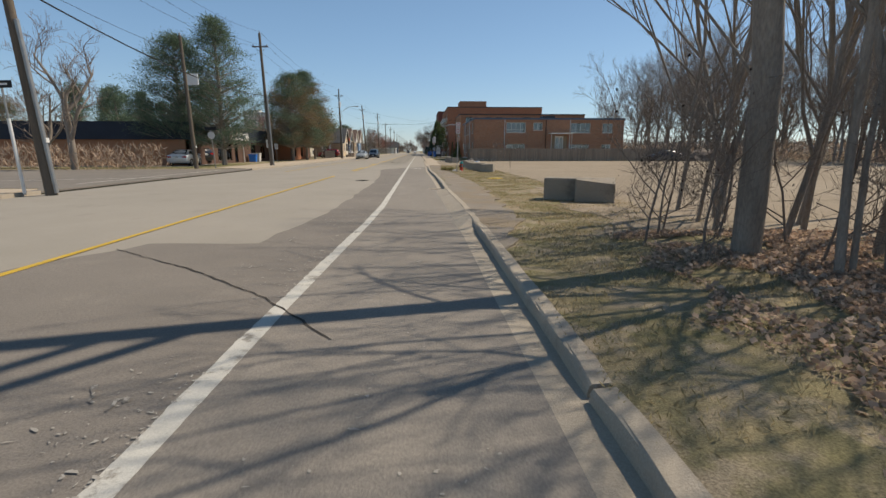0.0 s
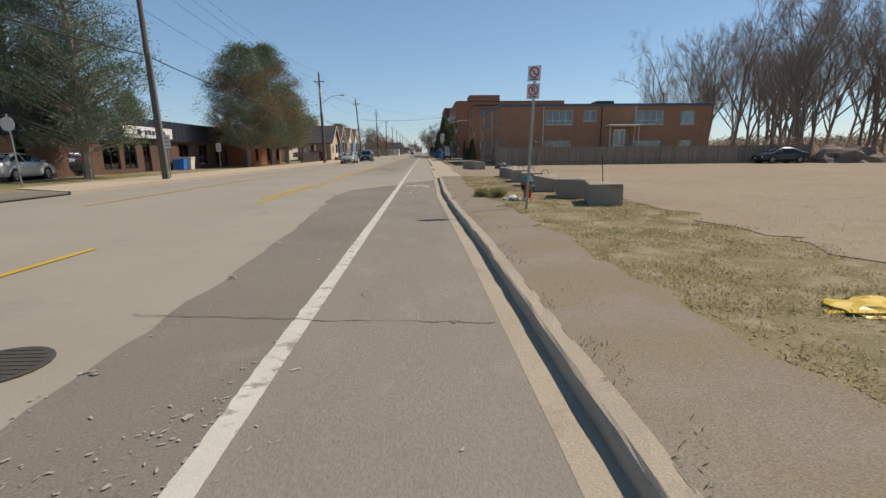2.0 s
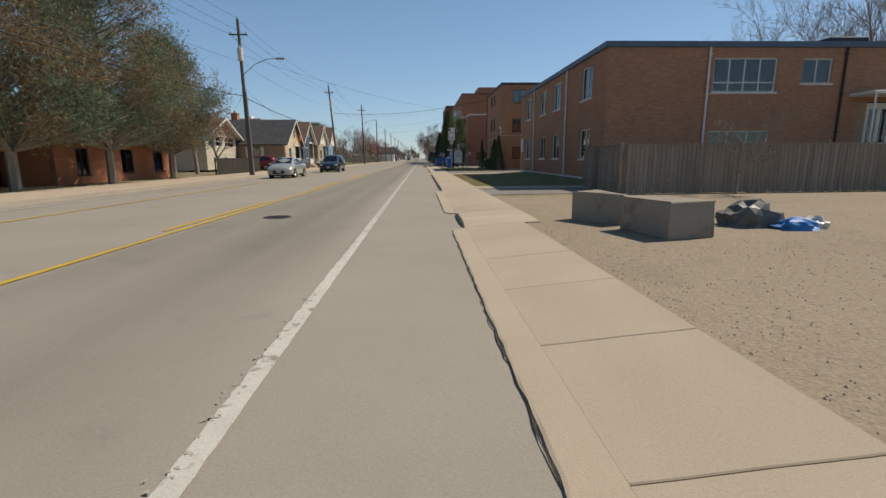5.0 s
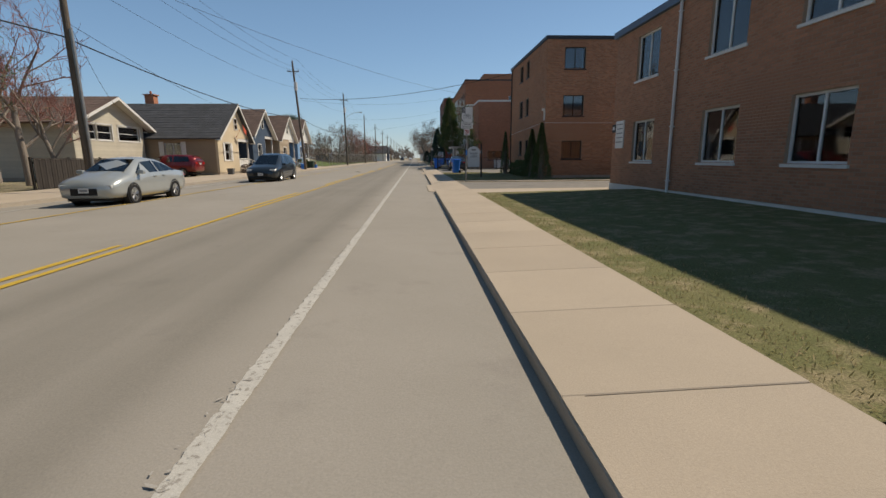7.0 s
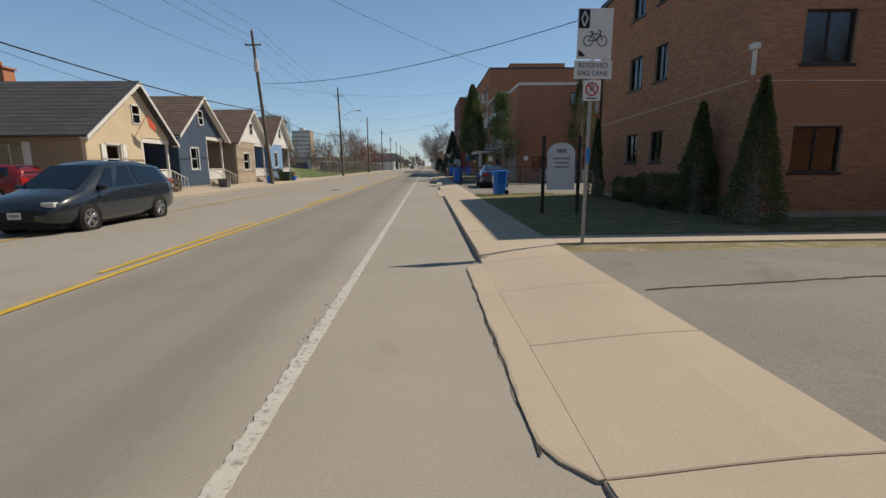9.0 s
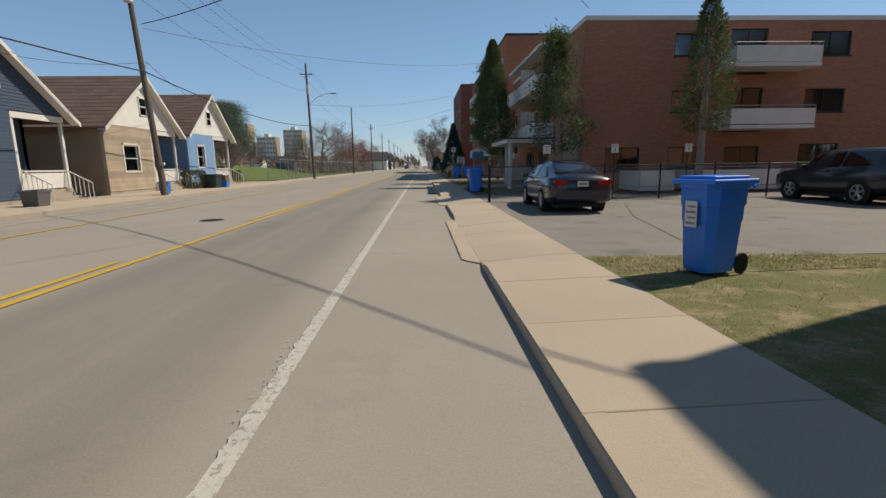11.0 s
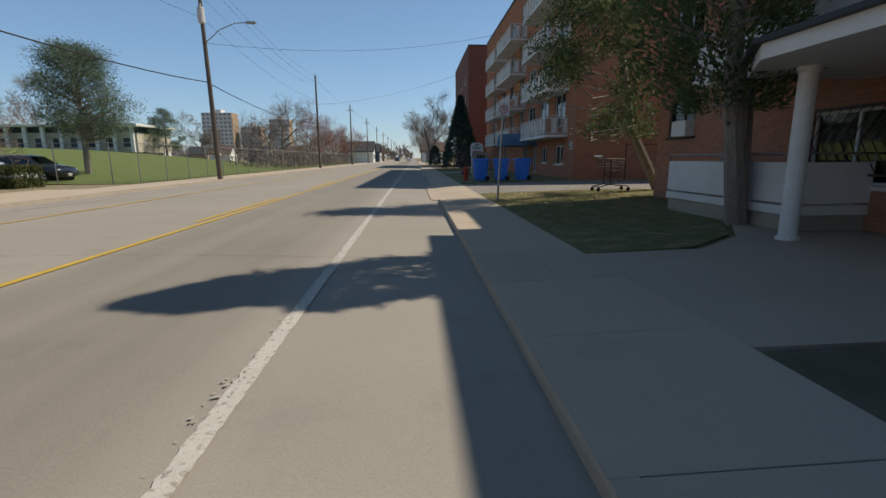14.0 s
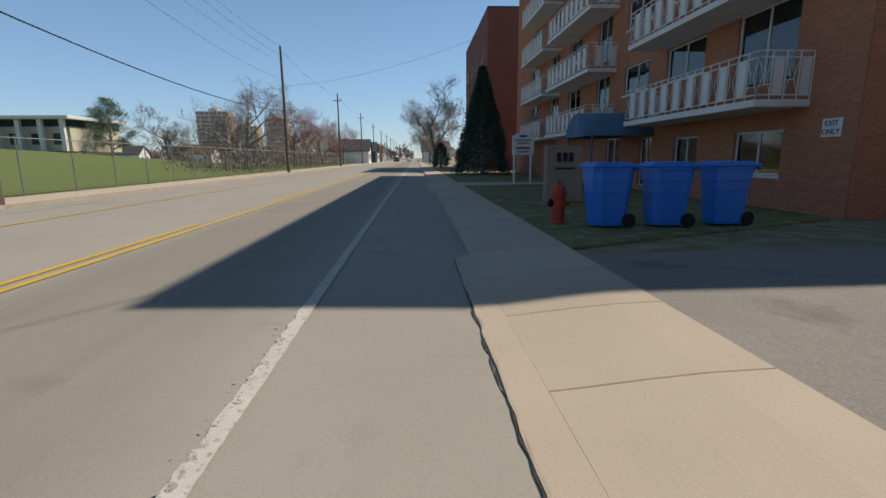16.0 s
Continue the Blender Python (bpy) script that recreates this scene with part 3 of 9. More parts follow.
for x in (YL - 0.02, YL - 0.27):
    sl = Shape()
    if x > YL - 0.1:
        painted(sl, x, 0.11, 36, 700, 2)
    else:
        for k in range(40):
            painted(sl, x, 0.11, 37 + 11.5 * k, 44 + 11.5 * k, 1.5)
    tagged(part("centre_line", sl, YELLOW_LINE), "yellow painted line of the turning lane", "road marking", kind="structure")
sl = Shape()
painted(sl, YL2, 0.11, 36, 700, 2)
tagged(part("centre_line", sl, YELLOW_LINE), "yellow painted line of the turning lane", "road marking", kind="structure")
sl = Shape()
painted(sl, -3.6, 0.11, 2, 30, 2)
tagged(part("centre_line", sl, YELLOW_LINE), "faint worn yellow line near the junction", "road marking", kind="structure")

# kerb: full height runs, and aprons where it drops to the road
KERBS = [(-60, 48.65), (60.4, 62.8), (70.85, 89.9), (95.1, 111.75), (117.4, 122.2), (127.2, 145.95), (154.5, 167.0), (176, 500)]


def kerb_run(y0, y1):
    sh, rnd = Shape(), random.Random(int(y0 * 7))
    late = y0 > 49
    n = max(6, int(min(y1 - y0, 120) / 0.3))
    ys_ = sorted({y0 + (y1 - y0) * i / n for i in range(n + 1)} | ({y0 + d for d in (0.1, 0.2, 0.4, 0.55)} | {y1 - d for d in (0.1, 0.2, 0.4, 0.55)} if late else set()))
    rows = []
    for i, y in enumerate(ys_):
        j = lambda a: rnd.uniform(-a, a) * (0.3 if late else 1.0)
        k, end = kerb_x(y), min(y - y0, y1 - y)
        if late:
            up = min(1.0, 0.08 + end / 0.62) if y1 < 400 else 1.0
            up = up * up * (3 - 2 * up)
            prof_ = [(0, -0.1), (0.003, 0.02 + 0.055 * up), (0.008, 0.024 + 0.069 * up), (0.022, 0.026 + 0.078 * up), (0.15, 0.028 + 0.079 * up), (0.155, -0.1)]
        else:
            drop = 0.03 if end < 0.02 else 0.0
            prof_ = [(0, -0.1), (0.008, 0.085 - drop), (0.02, 0.118 - drop), (0.04, 0.13 - drop), (0.16, 0.134 - drop), (0.165, -0.1)]
        rows += [(k + a + j(0.007), y, z + (j(0.006) if z > 0 else 0)) for a, z in prof_]
    m = len(ys_)
    f = [(6 * i + q, 6 * i + q + 1, 6 * i + 7 + q, 6 * i + 6 + q) for i in range(m - 1) for q in range(5)] + [(0, 1, 2, 3, 4, 5), tuple(6 * (m - 1) + q for q in (5, 4, 3, 2, 1, 0))]
    ob = part("kerb", sh.add(rows, f), CONCRETE if late else KERB)
    return tagged(ob, "chipped concrete kerb beside the road", "kerb", group="kerb stretches", kind="structure")


for y0, y1 in KERBS:
    if y1 < 50:
        for a, b in ((-60, -20), (-20, 6.4), (6.45, 21.2), (21.24, 21.96), (22.0, 36.4), (36.46, 42.3), (42.36, 43.9), (43.96, 45.6), (45.66, 48.65)):
            kerb_run(a, b)
    else:
        kerb_run(y0, y1)
for (a0, a1), (b0, b1) in zip(KERBS[:-1], KERBS[1:]):
    rnd = random.Random(int(a1))
    m = max(8, int((b0 - a1) / 0.16))
    v = []
    for i in range(m + 1):
        y = a1 + 0.01 + (b0 - a1 - 0.02) * i / m
        out = 0.25 * min(1.0, (y - a1) / 0.24, (b0 - y) / 0.24)
        xo = 1.868 - out + rnd.uniform(-0.01, 0.01)
        v += [(xo - 0.004, y, -0.08), (xo, y, 0.024 + rnd.uniform(-0.003, 0.004)), (xo + 0.02, y, 0.029), (1.885, y, 0.033), (1.885, y, -0.08)]
    f = [(5 * i + q, 5 * i + q + 1, 5 * i + 6 + q, 5 * i + 5 + q) for i in range(m) for q in range(4)] + [(4, 3, 2, 1, 0), tuple(5 * m + q for q in range(5))]
    tagged(part("dropped_kerb", Shape().add(v, f), CONCRETE), "worn lowered concrete kerb at a driveway", "kerb", group="kerb stretches", kind="structure")

# early asphalt footway, then concrete slabs
sheet("footway", rough_edge([(kerb_x(y) + 0.14, y) for y in (48.62, 46, 44, 40, 37, 34, 30, 25, 23, 21, 17, 12, 10.2)] + [(2.5, 10.8), (2.7, 12.2), (3.0, 13), (3.1, 17), (3.3, 22), (3.15, 30), (2.75, 38), (2.65, 42), (3.0, 47.5), (3.03, 48.62)], 0.35, 0.3, lambda x, y: x > 2.4 and y < 48), 0.132, WALK_TAR, "cracked grey asphalt footway beside the kerb", "footway", 0.1)
pavement = tagged(part("pavement", Shape().box(2.04, 3.33, 48.7, 420, -0.1, -0.02), STONE_JOINT), "pale concrete pavement of jointed slabs beside the road", "pavement", kind="structure")
DROPS = [(a[1], b[0]) for a, b in zip(KERBS[:-1], KERBS[1:])]
SLAB_X = (1.886, 2.1, 2.5, 2.9, 3.36)
HIGH, LOW = (0.108, 0.113, 0.124, 0.134, 0.145), (0.034, 0.052, 0.092, 0.124, 0.138)


def slab_shape(length, rows, edge=3.36):
    """A paving slab; rows give along it the share of the lowered profile."""
    s_ = Shape()
    rows = [(0.004, 0.006, rows[0][1])] + [(min(max(y, 0.012), length - 0.012), 0.0, q) for y, q in rows] + [(length - 0.004, 0.006, rows[-1][1])]
    m = len(rows)
    s_.add([(x, y, a + (b - a) * q - dz) for y, dz, q in rows for x, a, b in zip(SLAB_X[:-1] + (edge,), HIGH, LOW)], [(5 * j + i, 5 * j + i + 1, 5 * j + 6 + i, 5 * j + 5 + i) for j in range(m - 1) for i in range(4)])
    s_.add([(x, y, -0.06) for y in (0.004, length - 0.004) for x in (SLAB_X[0], edge)], [])
    e, l = 5 * m, 5 * (m - 1)
    s_.f += [(0, 1, 2, 3, 4, e + 1, e), tuple(range(l + 4, l - 1, -1)) + (e + 2, e + 3), (0, e, e + 2) + tuple(range(l, 0, -5)), tuple(range(4, l + 5, 5)) + (e + 3, e + 1)]
    return s_


cuts = sorted([48.68, 330.0] + [v for d in DROPS for v in d if 50 < v < 320])
slab_data = {}
for a, b in zip(cuts[:-1], cuts[1:]):
    low = any(p - 0.05 <= a and b <= q + 0.05 for p, q in DROPS)
    n = max(1, round((b - a) / 1.52))
    for k in range(n):
        key = (round((b - a) / n, 4), low, not low and k == 0, not low and k == n - 1 and b < 320)
        L = key[0]
        rows = [(0, 1.0), (L, 1.0)] if low else [(0, 1.0), (0.3, 0.6), (0.62, 0.0)] * key[2] + [(0, 0.0)] * (not key[2]) + [(L - 0.62, 0.0), (L - 0.3, 0.6), (L, 1.0)] * key[3] + [(L, 0.0)] * (not key[3])
        o = new("slab", slab_data[key]) if key in slab_data else part("slab", slab_shape(L, rows, 3.03 if b < 61 else 3.36), CONCRETE, pavement)
        slab_data[key] = o.data
        o.parent, o.location = pavement, (0, a + L * k, random.uniform(-0.002, 0.002))

# right hand ground coverings
sheet("gravel_lot", rough_edge([(4.2, 11.5), (5.0, 20), (6.4, 24), (6.3, 45.5), (4.6, 48.9), (3.04, 48.66), (3.04, 60.3), (3.37, 60.6), (3.37, 66.5), (60, 67.4), (62, 30), (40, 8), (20, 9)], 0.7, 0.4, lambda x, y: x < 12 and y < 48), 0.112, GRAVEL, "bare gravel and dirt lot with tyre tracks", "lot")
sheet("path", [(3.37, 70.5), (8.7, 70.6), (8.7, 71.9), (3.37, 71.85)], 0.138, CONCRETE, "concrete path along the edge of the lawn", "path")
sheet("driveway", [(3.36, 67.4), (8.6, 67.8), (8.6, 70.55), (3.36, 70.45)], 0.118, DRIVE, "narrow asphalt drive beside the flats", "driveway")
sh = Shape().add([(3.36, 71.9, 0.14), (8.8, 71.95, 0.14), (8.8, 74.5, 0.34), (8.8, 85.5, 0.36), (8.8, 88.5, 0.15), (3.36, 87.45, 0.141), (5.6, 74.0, 0.19), (5.6, 85.5, 0.19)], [(0, 1, 2, 6), (6, 2, 3, 7), (7, 3, 4, 5), (0, 6, 7, 5)])
tagged(part("lawn", sh, LAWN), "mown spring lawn rising to the flats", "lawn", kind="structure")
sheet("path", [(3.36, 87.5), (30, 88.5), (30, 89.9), (3.36, 89.8)], 0.137, CONCRETE, "concrete path along the driveway", "path")
sheet("driveway", [(3.36, 89.9), (30, 90.0), (30, 95.3), (3.36, 95.4)], 0.128, DRIVE, "patched dark asphalt driveway between the flats", "driveway")
sheet("path", [(3.36, 96.3), (30, 95.9), (30, 96.9), (3.36, 97.2)], 0.137, CONCRETE, "narrow concrete path beside the flats", "path")
sheet("lawn", [(3.36, 97.3), (30, 97.0), (30, 111.2), (3.36, 111.2)], 0.14, LAWN, "shaded lawn before the brick flats", "lawn")
sheet("parking_lot", [(3.36, 111.3), (34, 111.3), (34, 122.2), (3.36, 121.7)], 0.128, DRIVE, "pale asphalt parking lot with stalls", "parking lot")
sheet("lawn", [(3.36, 110.2), (7.2, 110.4), (7.2, 111.2), (3.36, 111.5)], 0.146, LAWN, "worn strip of grass beside the parking lot", "lawn")
sheet("driveway", [(3.36, 121.8), (34, 122.4), (34, 126.0), (3.36, 126.4)], 0.124, DRIVE, "shaded asphalt strip behind the fence", "driveway")
sheet("forecourt", [(3.36, 126.5), (8.7, 126.5), (8.7, 133.15), (3.36, 133.0)], 0.135, SOIL, "bare shaded soil bed beside the entrance", "bed")
sheet("entrance_paving", [(3.36, 133.05), (8.7, 133.2), (8.7, 139.0), (7.3, 139.0), (6.3, 137.4), (5.1, 136.4), (3.36, 136.2)], 0.15, CONCRETE, "concrete paving before the entrance", "paving")
sheet("lawn", [(3.36, 136.25), (5.1, 136.6), (6.3, 137.6), (7.25, 139.2), (7.25, 141.6), (8.69, 141.6), (8.69, 144.85), (30, 144.9), (30, 149.0), (8, 148.5), (3.36, 146.8)], 0.144, LAWN, "shaded lawn between the apartment blocks", "lawn")
sheet("driveway", [(3.36, 147.0), (8, 148.7), (34, 149.2), (34, 156.4), (3.36, 153.8)], 0.128, DRIVE, "asphalt driveway between the apartment blocks", "driveway")
sheet("lawn", [(3.36, 154.3), (10.0, 157.0), (10.0, 190), (3.36, 190)], 0.14, LAWN, "grass before the apartment block", "lawn")
sheet("path", [(3.36, 170.5), (10, 171), (10, 172.6), (3.36, 173.5)], 0.146, CONCRETE, "concrete path to the entrance", "path")

# left hand coverings
sh = Shape().box(LK - 0.15, LK, 41.0, 500, -0.1, 0.13)
tagged(part("kerb", sh, KERB), "low concrete kerb on the far side of the road", "kerb", group="kerb stretches", kind="structure")
tagged(part("kerb", Shape().box(LK - 0.15, LK, -60, 20.5, -0.1, 0.13), KERB), "low concrete kerb on the far side of the road", "kerb", group="kerb stretches", kind="structure")
sheet("pavement", [(-15.4, 43), (LK - 0.15, 41), (LK - 0.15, 153), (-16.2, 153), (-16.2, 95)], 0.125, CONCRETE, "wide pale concrete pavement on the far side", "pavement")
sheet("pavement", [(-14.4, 153), (LK - 0.15, 153), (LK - 0.15, 420), (-14.4, 420)], 0.122, CONCRETE, "pale concrete pavement along the school fence", "pavement")
sheet("pavement", [(-20, -30), (LK - 0.15, -30), (LK - 0.15, 19.0), (-12.6, 21.4), (-20, 21.6)], 0.128, CONCRETE, "concrete corner pavement at the junction", "pavement")
sheet("side_road", [(-90, 22.0), (-13, 22.0), (LK - 0.1, 19), (LK - 0.1, 43), (-14.5, 40.5), (-90, 38)], 0.1, PATCH, "dark asphalt side road joining at the junction", "road")
sheet("verge", [(-60, 41.2), (-16.5, 43.2), (-17, 56), (-20, 57), (-60, 57)], 0.118, LAWN, "grass verge beside the side road", "grass")
sheet("parking_lot", [(-60, 44.5), (-19.2, 46), (-20, 55.5), (-22, 58), (-60, 58)], 0.124, DRIVE, "asphalt parking area before the office", "parking lot")
def field_z(x, y):
    """The school field climbs from the fence to a low terrace, and falls away further along the road."""
    a = min(1.0, max(0.0, (-17.0 - x) / 36.0))
    b = min(1.0, max(0.0, (y - 200.0) / 70.0))
    return 0.118 + 3.1 * a * a * (3 - 2 * a) * (1 - b * b * (3 - 2 * b))


fx = [-15.2 - 2.2 * i for i in range(20)] + [-75, -110, -200]
fy = [158.3 + 5.5 * i for i in range(22)] + [300]
sh = Shape().add([(x, y, field_z(x, y)) for y in fy for x in fx], [(j * len(fx) + i, j * len(fx) + i + 1, (j + 1) * len(fx) + i + 1, (j + 1) * len(fx) + i) for j in range(len(fy) - 1) for i in range(len(fx) - 1)])
sh.add([(x, 158.3, z) for x in fx for z in (0.0, field_z(x, 158.3))], [])
n0 = len(fx) * len(fy)
sh.f += [(n0 + 2 * i, n0 + 2 * i + 1, n0 + 2 * i + 3, n0 + 2 * i + 2) for i in range(len(fx) - 1)]
tagged(part("field", sh, FIELD), "green mown school field banked up behind the fence", "field", kind="structure")
for x0, y0, x1, y1, w in ((-11.4, 29.4, -22.0, 24.6, 0.16), (-9.4, 14.0, -13.0, 16.2, 0.12), (-13.2, 24.2, -13.2, 38.6, 0.14)):
    d = Vector((y1 - y0, x0 - x1, 0)).normalized() * w / 2
    sh = Shape().add([(x0 - d.x, y0 - d.y, 0.107), (x0 + d.x, y0 + d.y, 0.107), (x1 + d.x, y1 + d.y, 0.107), (x1 - d.x, y1 - d.y, 0.107)], [(0, 1, 2, 3)])
    tagged(part("stop_line", sh, WHITE_LINE), "white painted line on the side road", "road marking", kind="structure")


# ---- buildings ----
def cut_wall(u0, u1, z0, z1, holes, thick, at):
    """Wall slab with rectangular holes; at(u, z, d) gives the place d metres behind the face."""
    us = sorted({u0, u1, *(min(max(v, u0), u1) for h in holes for v in h[:2])})
    zs = sorted({z0, z1, *(min(max(v, z0), z1) for h in holes for v in h[2:4])})

    def solid(i, j):
        if i < 0 or j < 0 or i >= len(us) - 1 or j >= len(zs) - 1:
            return False
        cu, cz = (us[i] + us[i + 1]) / 2, (zs[j] + zs[j + 1]) / 2
        return not any(h[0] < cu < h[1] and h[2] < cz < h[3] for h in holes)

    sh = Shape()
    for i in range(len(us) - 1):
        for j in range(len(zs) - 1):
            if not solid(i, j):
                continue
            a, b, c, d = us[i], us[i + 1], zs[j], zs[j + 1]
            for dep in (0, thick):
                sh.add([at(a, c, dep), at(b, c, dep), at(b, d, dep), at(a, d, dep)], [(0, 1, 2, 3)])
            for ok, p, q in ((solid(i - 1, j), (a, c), (a, d)), (solid(i + 1, j), (b, c), (b, d)), (solid(i, j - 1), (a, c), (b, c)), (solid(i, j + 1), (a, d), (b, d))):
                if not ok:
                    sh.add([at(*p, 0), at(*q, 0), at(*q, thick), at(*p, thick)], [(0, 1, 2, 3)])
    return sh


def lay_bricks(u0, u1, z0, z1, holes, at, length=0.21, height=0.06, joint=0.012, proud=0.007):
    """Rows of bricks laid on a wall face, each an island of five faces."""
    v, f = [], []
    rnd = random.Random(int(abs(u0) * 31 + z1 * 17))
    row, z = 0, z0
    while z + height <= z1 + 0.001:
        zc = z + height / 2
        gaps = sorted((max(h[0], u0), min(h[1], u1)) for h in holes if h[2] < zc < h[3] and h[1] > u0 and h[0] < u1)
        runs, a = [], u0
        for g0, g1 in gaps:
            if g0 > a:
                runs.append((a, g0))
            a = max(a, g1)
        if a < u1:
            runs.append((a, u1))
        for a, b in runs:
            k = math.floor((a - u0) / (length + joint)) - 1
            u = u0 + k * (length + joint) + (row % 2) * (length + joint) / 2
            while u < b:
                p, q = max(u, a), min(u + length, b)
                if q - p > 0.03:
                    d = -proud - rnd.uniform(0, 0.003)
                    n = len(v)
                    c = 0.004
                    v += [at(p, z, 0), at(q, z, 0), at(q, z + height, 0), at(p, z + height, 0), at(p + c, z + c, d), at(q - c, z + c, d), at(q - c, z + height - c, d), at(p + c, z + height - c, d)]
                    f += [(n + 4, n + 5, n + 6, n + 7), (n, n + 1, n + 5, n + 4), (n + 2, n + 3, n + 7, n + 6)]
                u += length + joint
        z += height + joint
        row += 1
    return v, f


def south(y):
    return lambda u, z, d: (u, y + d, z)


def west(x):
    return lambda u, z, d: (x + d, u, z)


def east(x):
    return lambda u, z, d: (x - d, u, z)


def north(y):
    return lambda u, z, d: (u, y - d, z)


def window(parent, at, u0, u1, z0, z1, frame=None, cols=2, rows=1, sill=True, curtain=None, low_row=0.0, open_part=0.6, inset=0.09, ac=False):
    """A window in a hole of the wall: frame bars, glass panes, sill, a curtain behind."""
    frame = frame or WHITE_FRAME
    w = 0.055
    sh = Shape()

    def bar(a, b, c, d, d0=inset - 0.02, d1=inset + 0.06):
        p = [at(a, c, d0), at(b, c, d0), at(b, d, d0), at(a, d, d0), at(a, c, d1), at(b, c, d1), at(b, d, d1), at(a, d, d1)]
        sh.add(p, [(0, 1, 2, 3), (4, 5, 6, 7), (0, 1, 5, 4), (1, 2, 6, 5), (2, 3, 7, 6), (3, 0, 4, 7)])

    bar(u0, u1, z0, z0 + w), bar(u0, u1, z1 - w, z1), bar(u0, u0 + w, z0 + w, z1 - w), bar(u1 - w, u1, z0 + w, z1 - w)
    us = [u0 + w + (u1 - u0 - 2 * w) * i / cols for i in range(cols + 1)]
    zs = [z0 + w] + ([z0 + low_row] if low_row else []) + [z1 - w]
    if rows == 2 and not low_row:
        zs = [z0 + w, (z0 + z1) / 2, z1 - w]
    for u in us[1:-1]:
        bar(u - w / 2.4, u + w / 2.4, z0 + w, z1 - w, inset - 0.012, inset + 0.05)
    for z in zs[1:-1]:
        for a, b in zip(us[:-1], us[1:]):
            bar(a + w / 2.4, b - w / 2.4, z - w / 2.4, z + w / 2.4, inset - 0.01, inset + 0.045)
    win = part("window", sh, frame, parent)
    for a, b in zip(us[:-1], us[1:]):
        for c, d in zip(zs[:-1], zs[1:]):
            g = Shape().add([at(a, c, inset + 0.015), at(b, c, inset + 0.015), at(b, d, inset + 0.015), at(a, d, inset + 0.015), at(a, c, inset + 0.02), at(b, c, inset + 0.02), at(b, d, inset + 0.02), at(a, d, inset + 0.02)],
                            [(0, 1, 2, 3), (7, 6, 5, 4), (0, 4, 5, 1), (1, 5, 6, 2), (2, 6, 7, 3), (3, 7, 4, 0)])
            part("pane", g, GLASS, win)
    if sill:
        g = Shape()
        e = 0.06
        p = [at(u0 - e, z0 - 0.07, -0.05), at(u1 + e, z0 - 0.07, -0.05), at(u1 + e, z0 - 0.004, -0.05), at(u0 - e, z0 - 0.004, -0.05), at(u0 - e, z0 - 0.07, 0.1), at(u1 + e, z0 - 0.07, 0.1), at(u1 + e, z0, 0.1), at(u0 - e, z0, 0.1)]
        g.add(p, [(0, 1, 2, 3), (4, 5, 6, 7), (0, 1, 5, 4), (1, 2, 6, 5), (2, 3, 7, 6), (3, 0, 4, 7)])
        part("sill", g, WHITE_PAINT if frame is WHITE_FRAME else DARK_FRAME, win)
    if curtain:
        n = max(6, int((u1 - u0) * open_part / 0.05))
        rnd = random.Random(int(u0 * 13 + z0 * 7))
        side = rnd.random() < 0.5
        a = u0 + 0.05 if side else u1 - 0.05 - (u1 - u0 - 0.1) * open_part
        b = a + (u1 - u0 - 0.1) * open_part
        vs = []
        for i in range(n + 1):
            u = a + (b - a) * i / n
            d = inset + 0.14 + 0.022 * math.sin(i * 1.9) + rnd.uniform(-0.008, 0.008)
            vs += [at(u, z0 + 0.03, d), at(u, z1 - 0.03, d)]
        part("curtain", Shape().add(vs, [(2 * i, 2 * i + 2, 2 * i + 3, 2 * i + 1) for i in range(n)]), curtain, win, smooth=True)
    # a shallow room behind the glass
    dd = 1.2
    r = Shape().add([at(u0 - 0.2, z0 - 0.3, 0.28), at(u1 + 0.2, z0 - 0.3, 0.28), at(u1 + 0.2, z1 + 0.2, 0.28), at(u0 - 0.2, z1 + 0.2, 0.28), at(u0 - 0.2, z0 - 0.3, dd), at(u1 + 0.2, z0 - 0.3, dd), at(u1 + 0.2, z1 + 0.2, dd), at(u0 - 0.2, z1 + 0.2, dd)],
                    [(4, 5, 6, 7), (0, 1, 5, 4), (1, 2, 6, 5), (2, 3, 7, 6), (3, 0, 4, 7)])
    part("reveal", r, INTERIOR, win)
    if ac:
        g = Shape()
        p0, p1 = at(u0 + 0.05, z0, -0.25), at(u0 + 0.75, z0 + 0.42, inset)
        g.soft_box(min(p0[0], p1[0]), max(p0[0], p1[0]), min(p0[1], p1[1]), max(p0[1], p1[1]), z0, z0 + 0.42, 0.015)
        part("air_conditioner", g, WHITE_PAINT, win, "white window air conditioner")
    return win


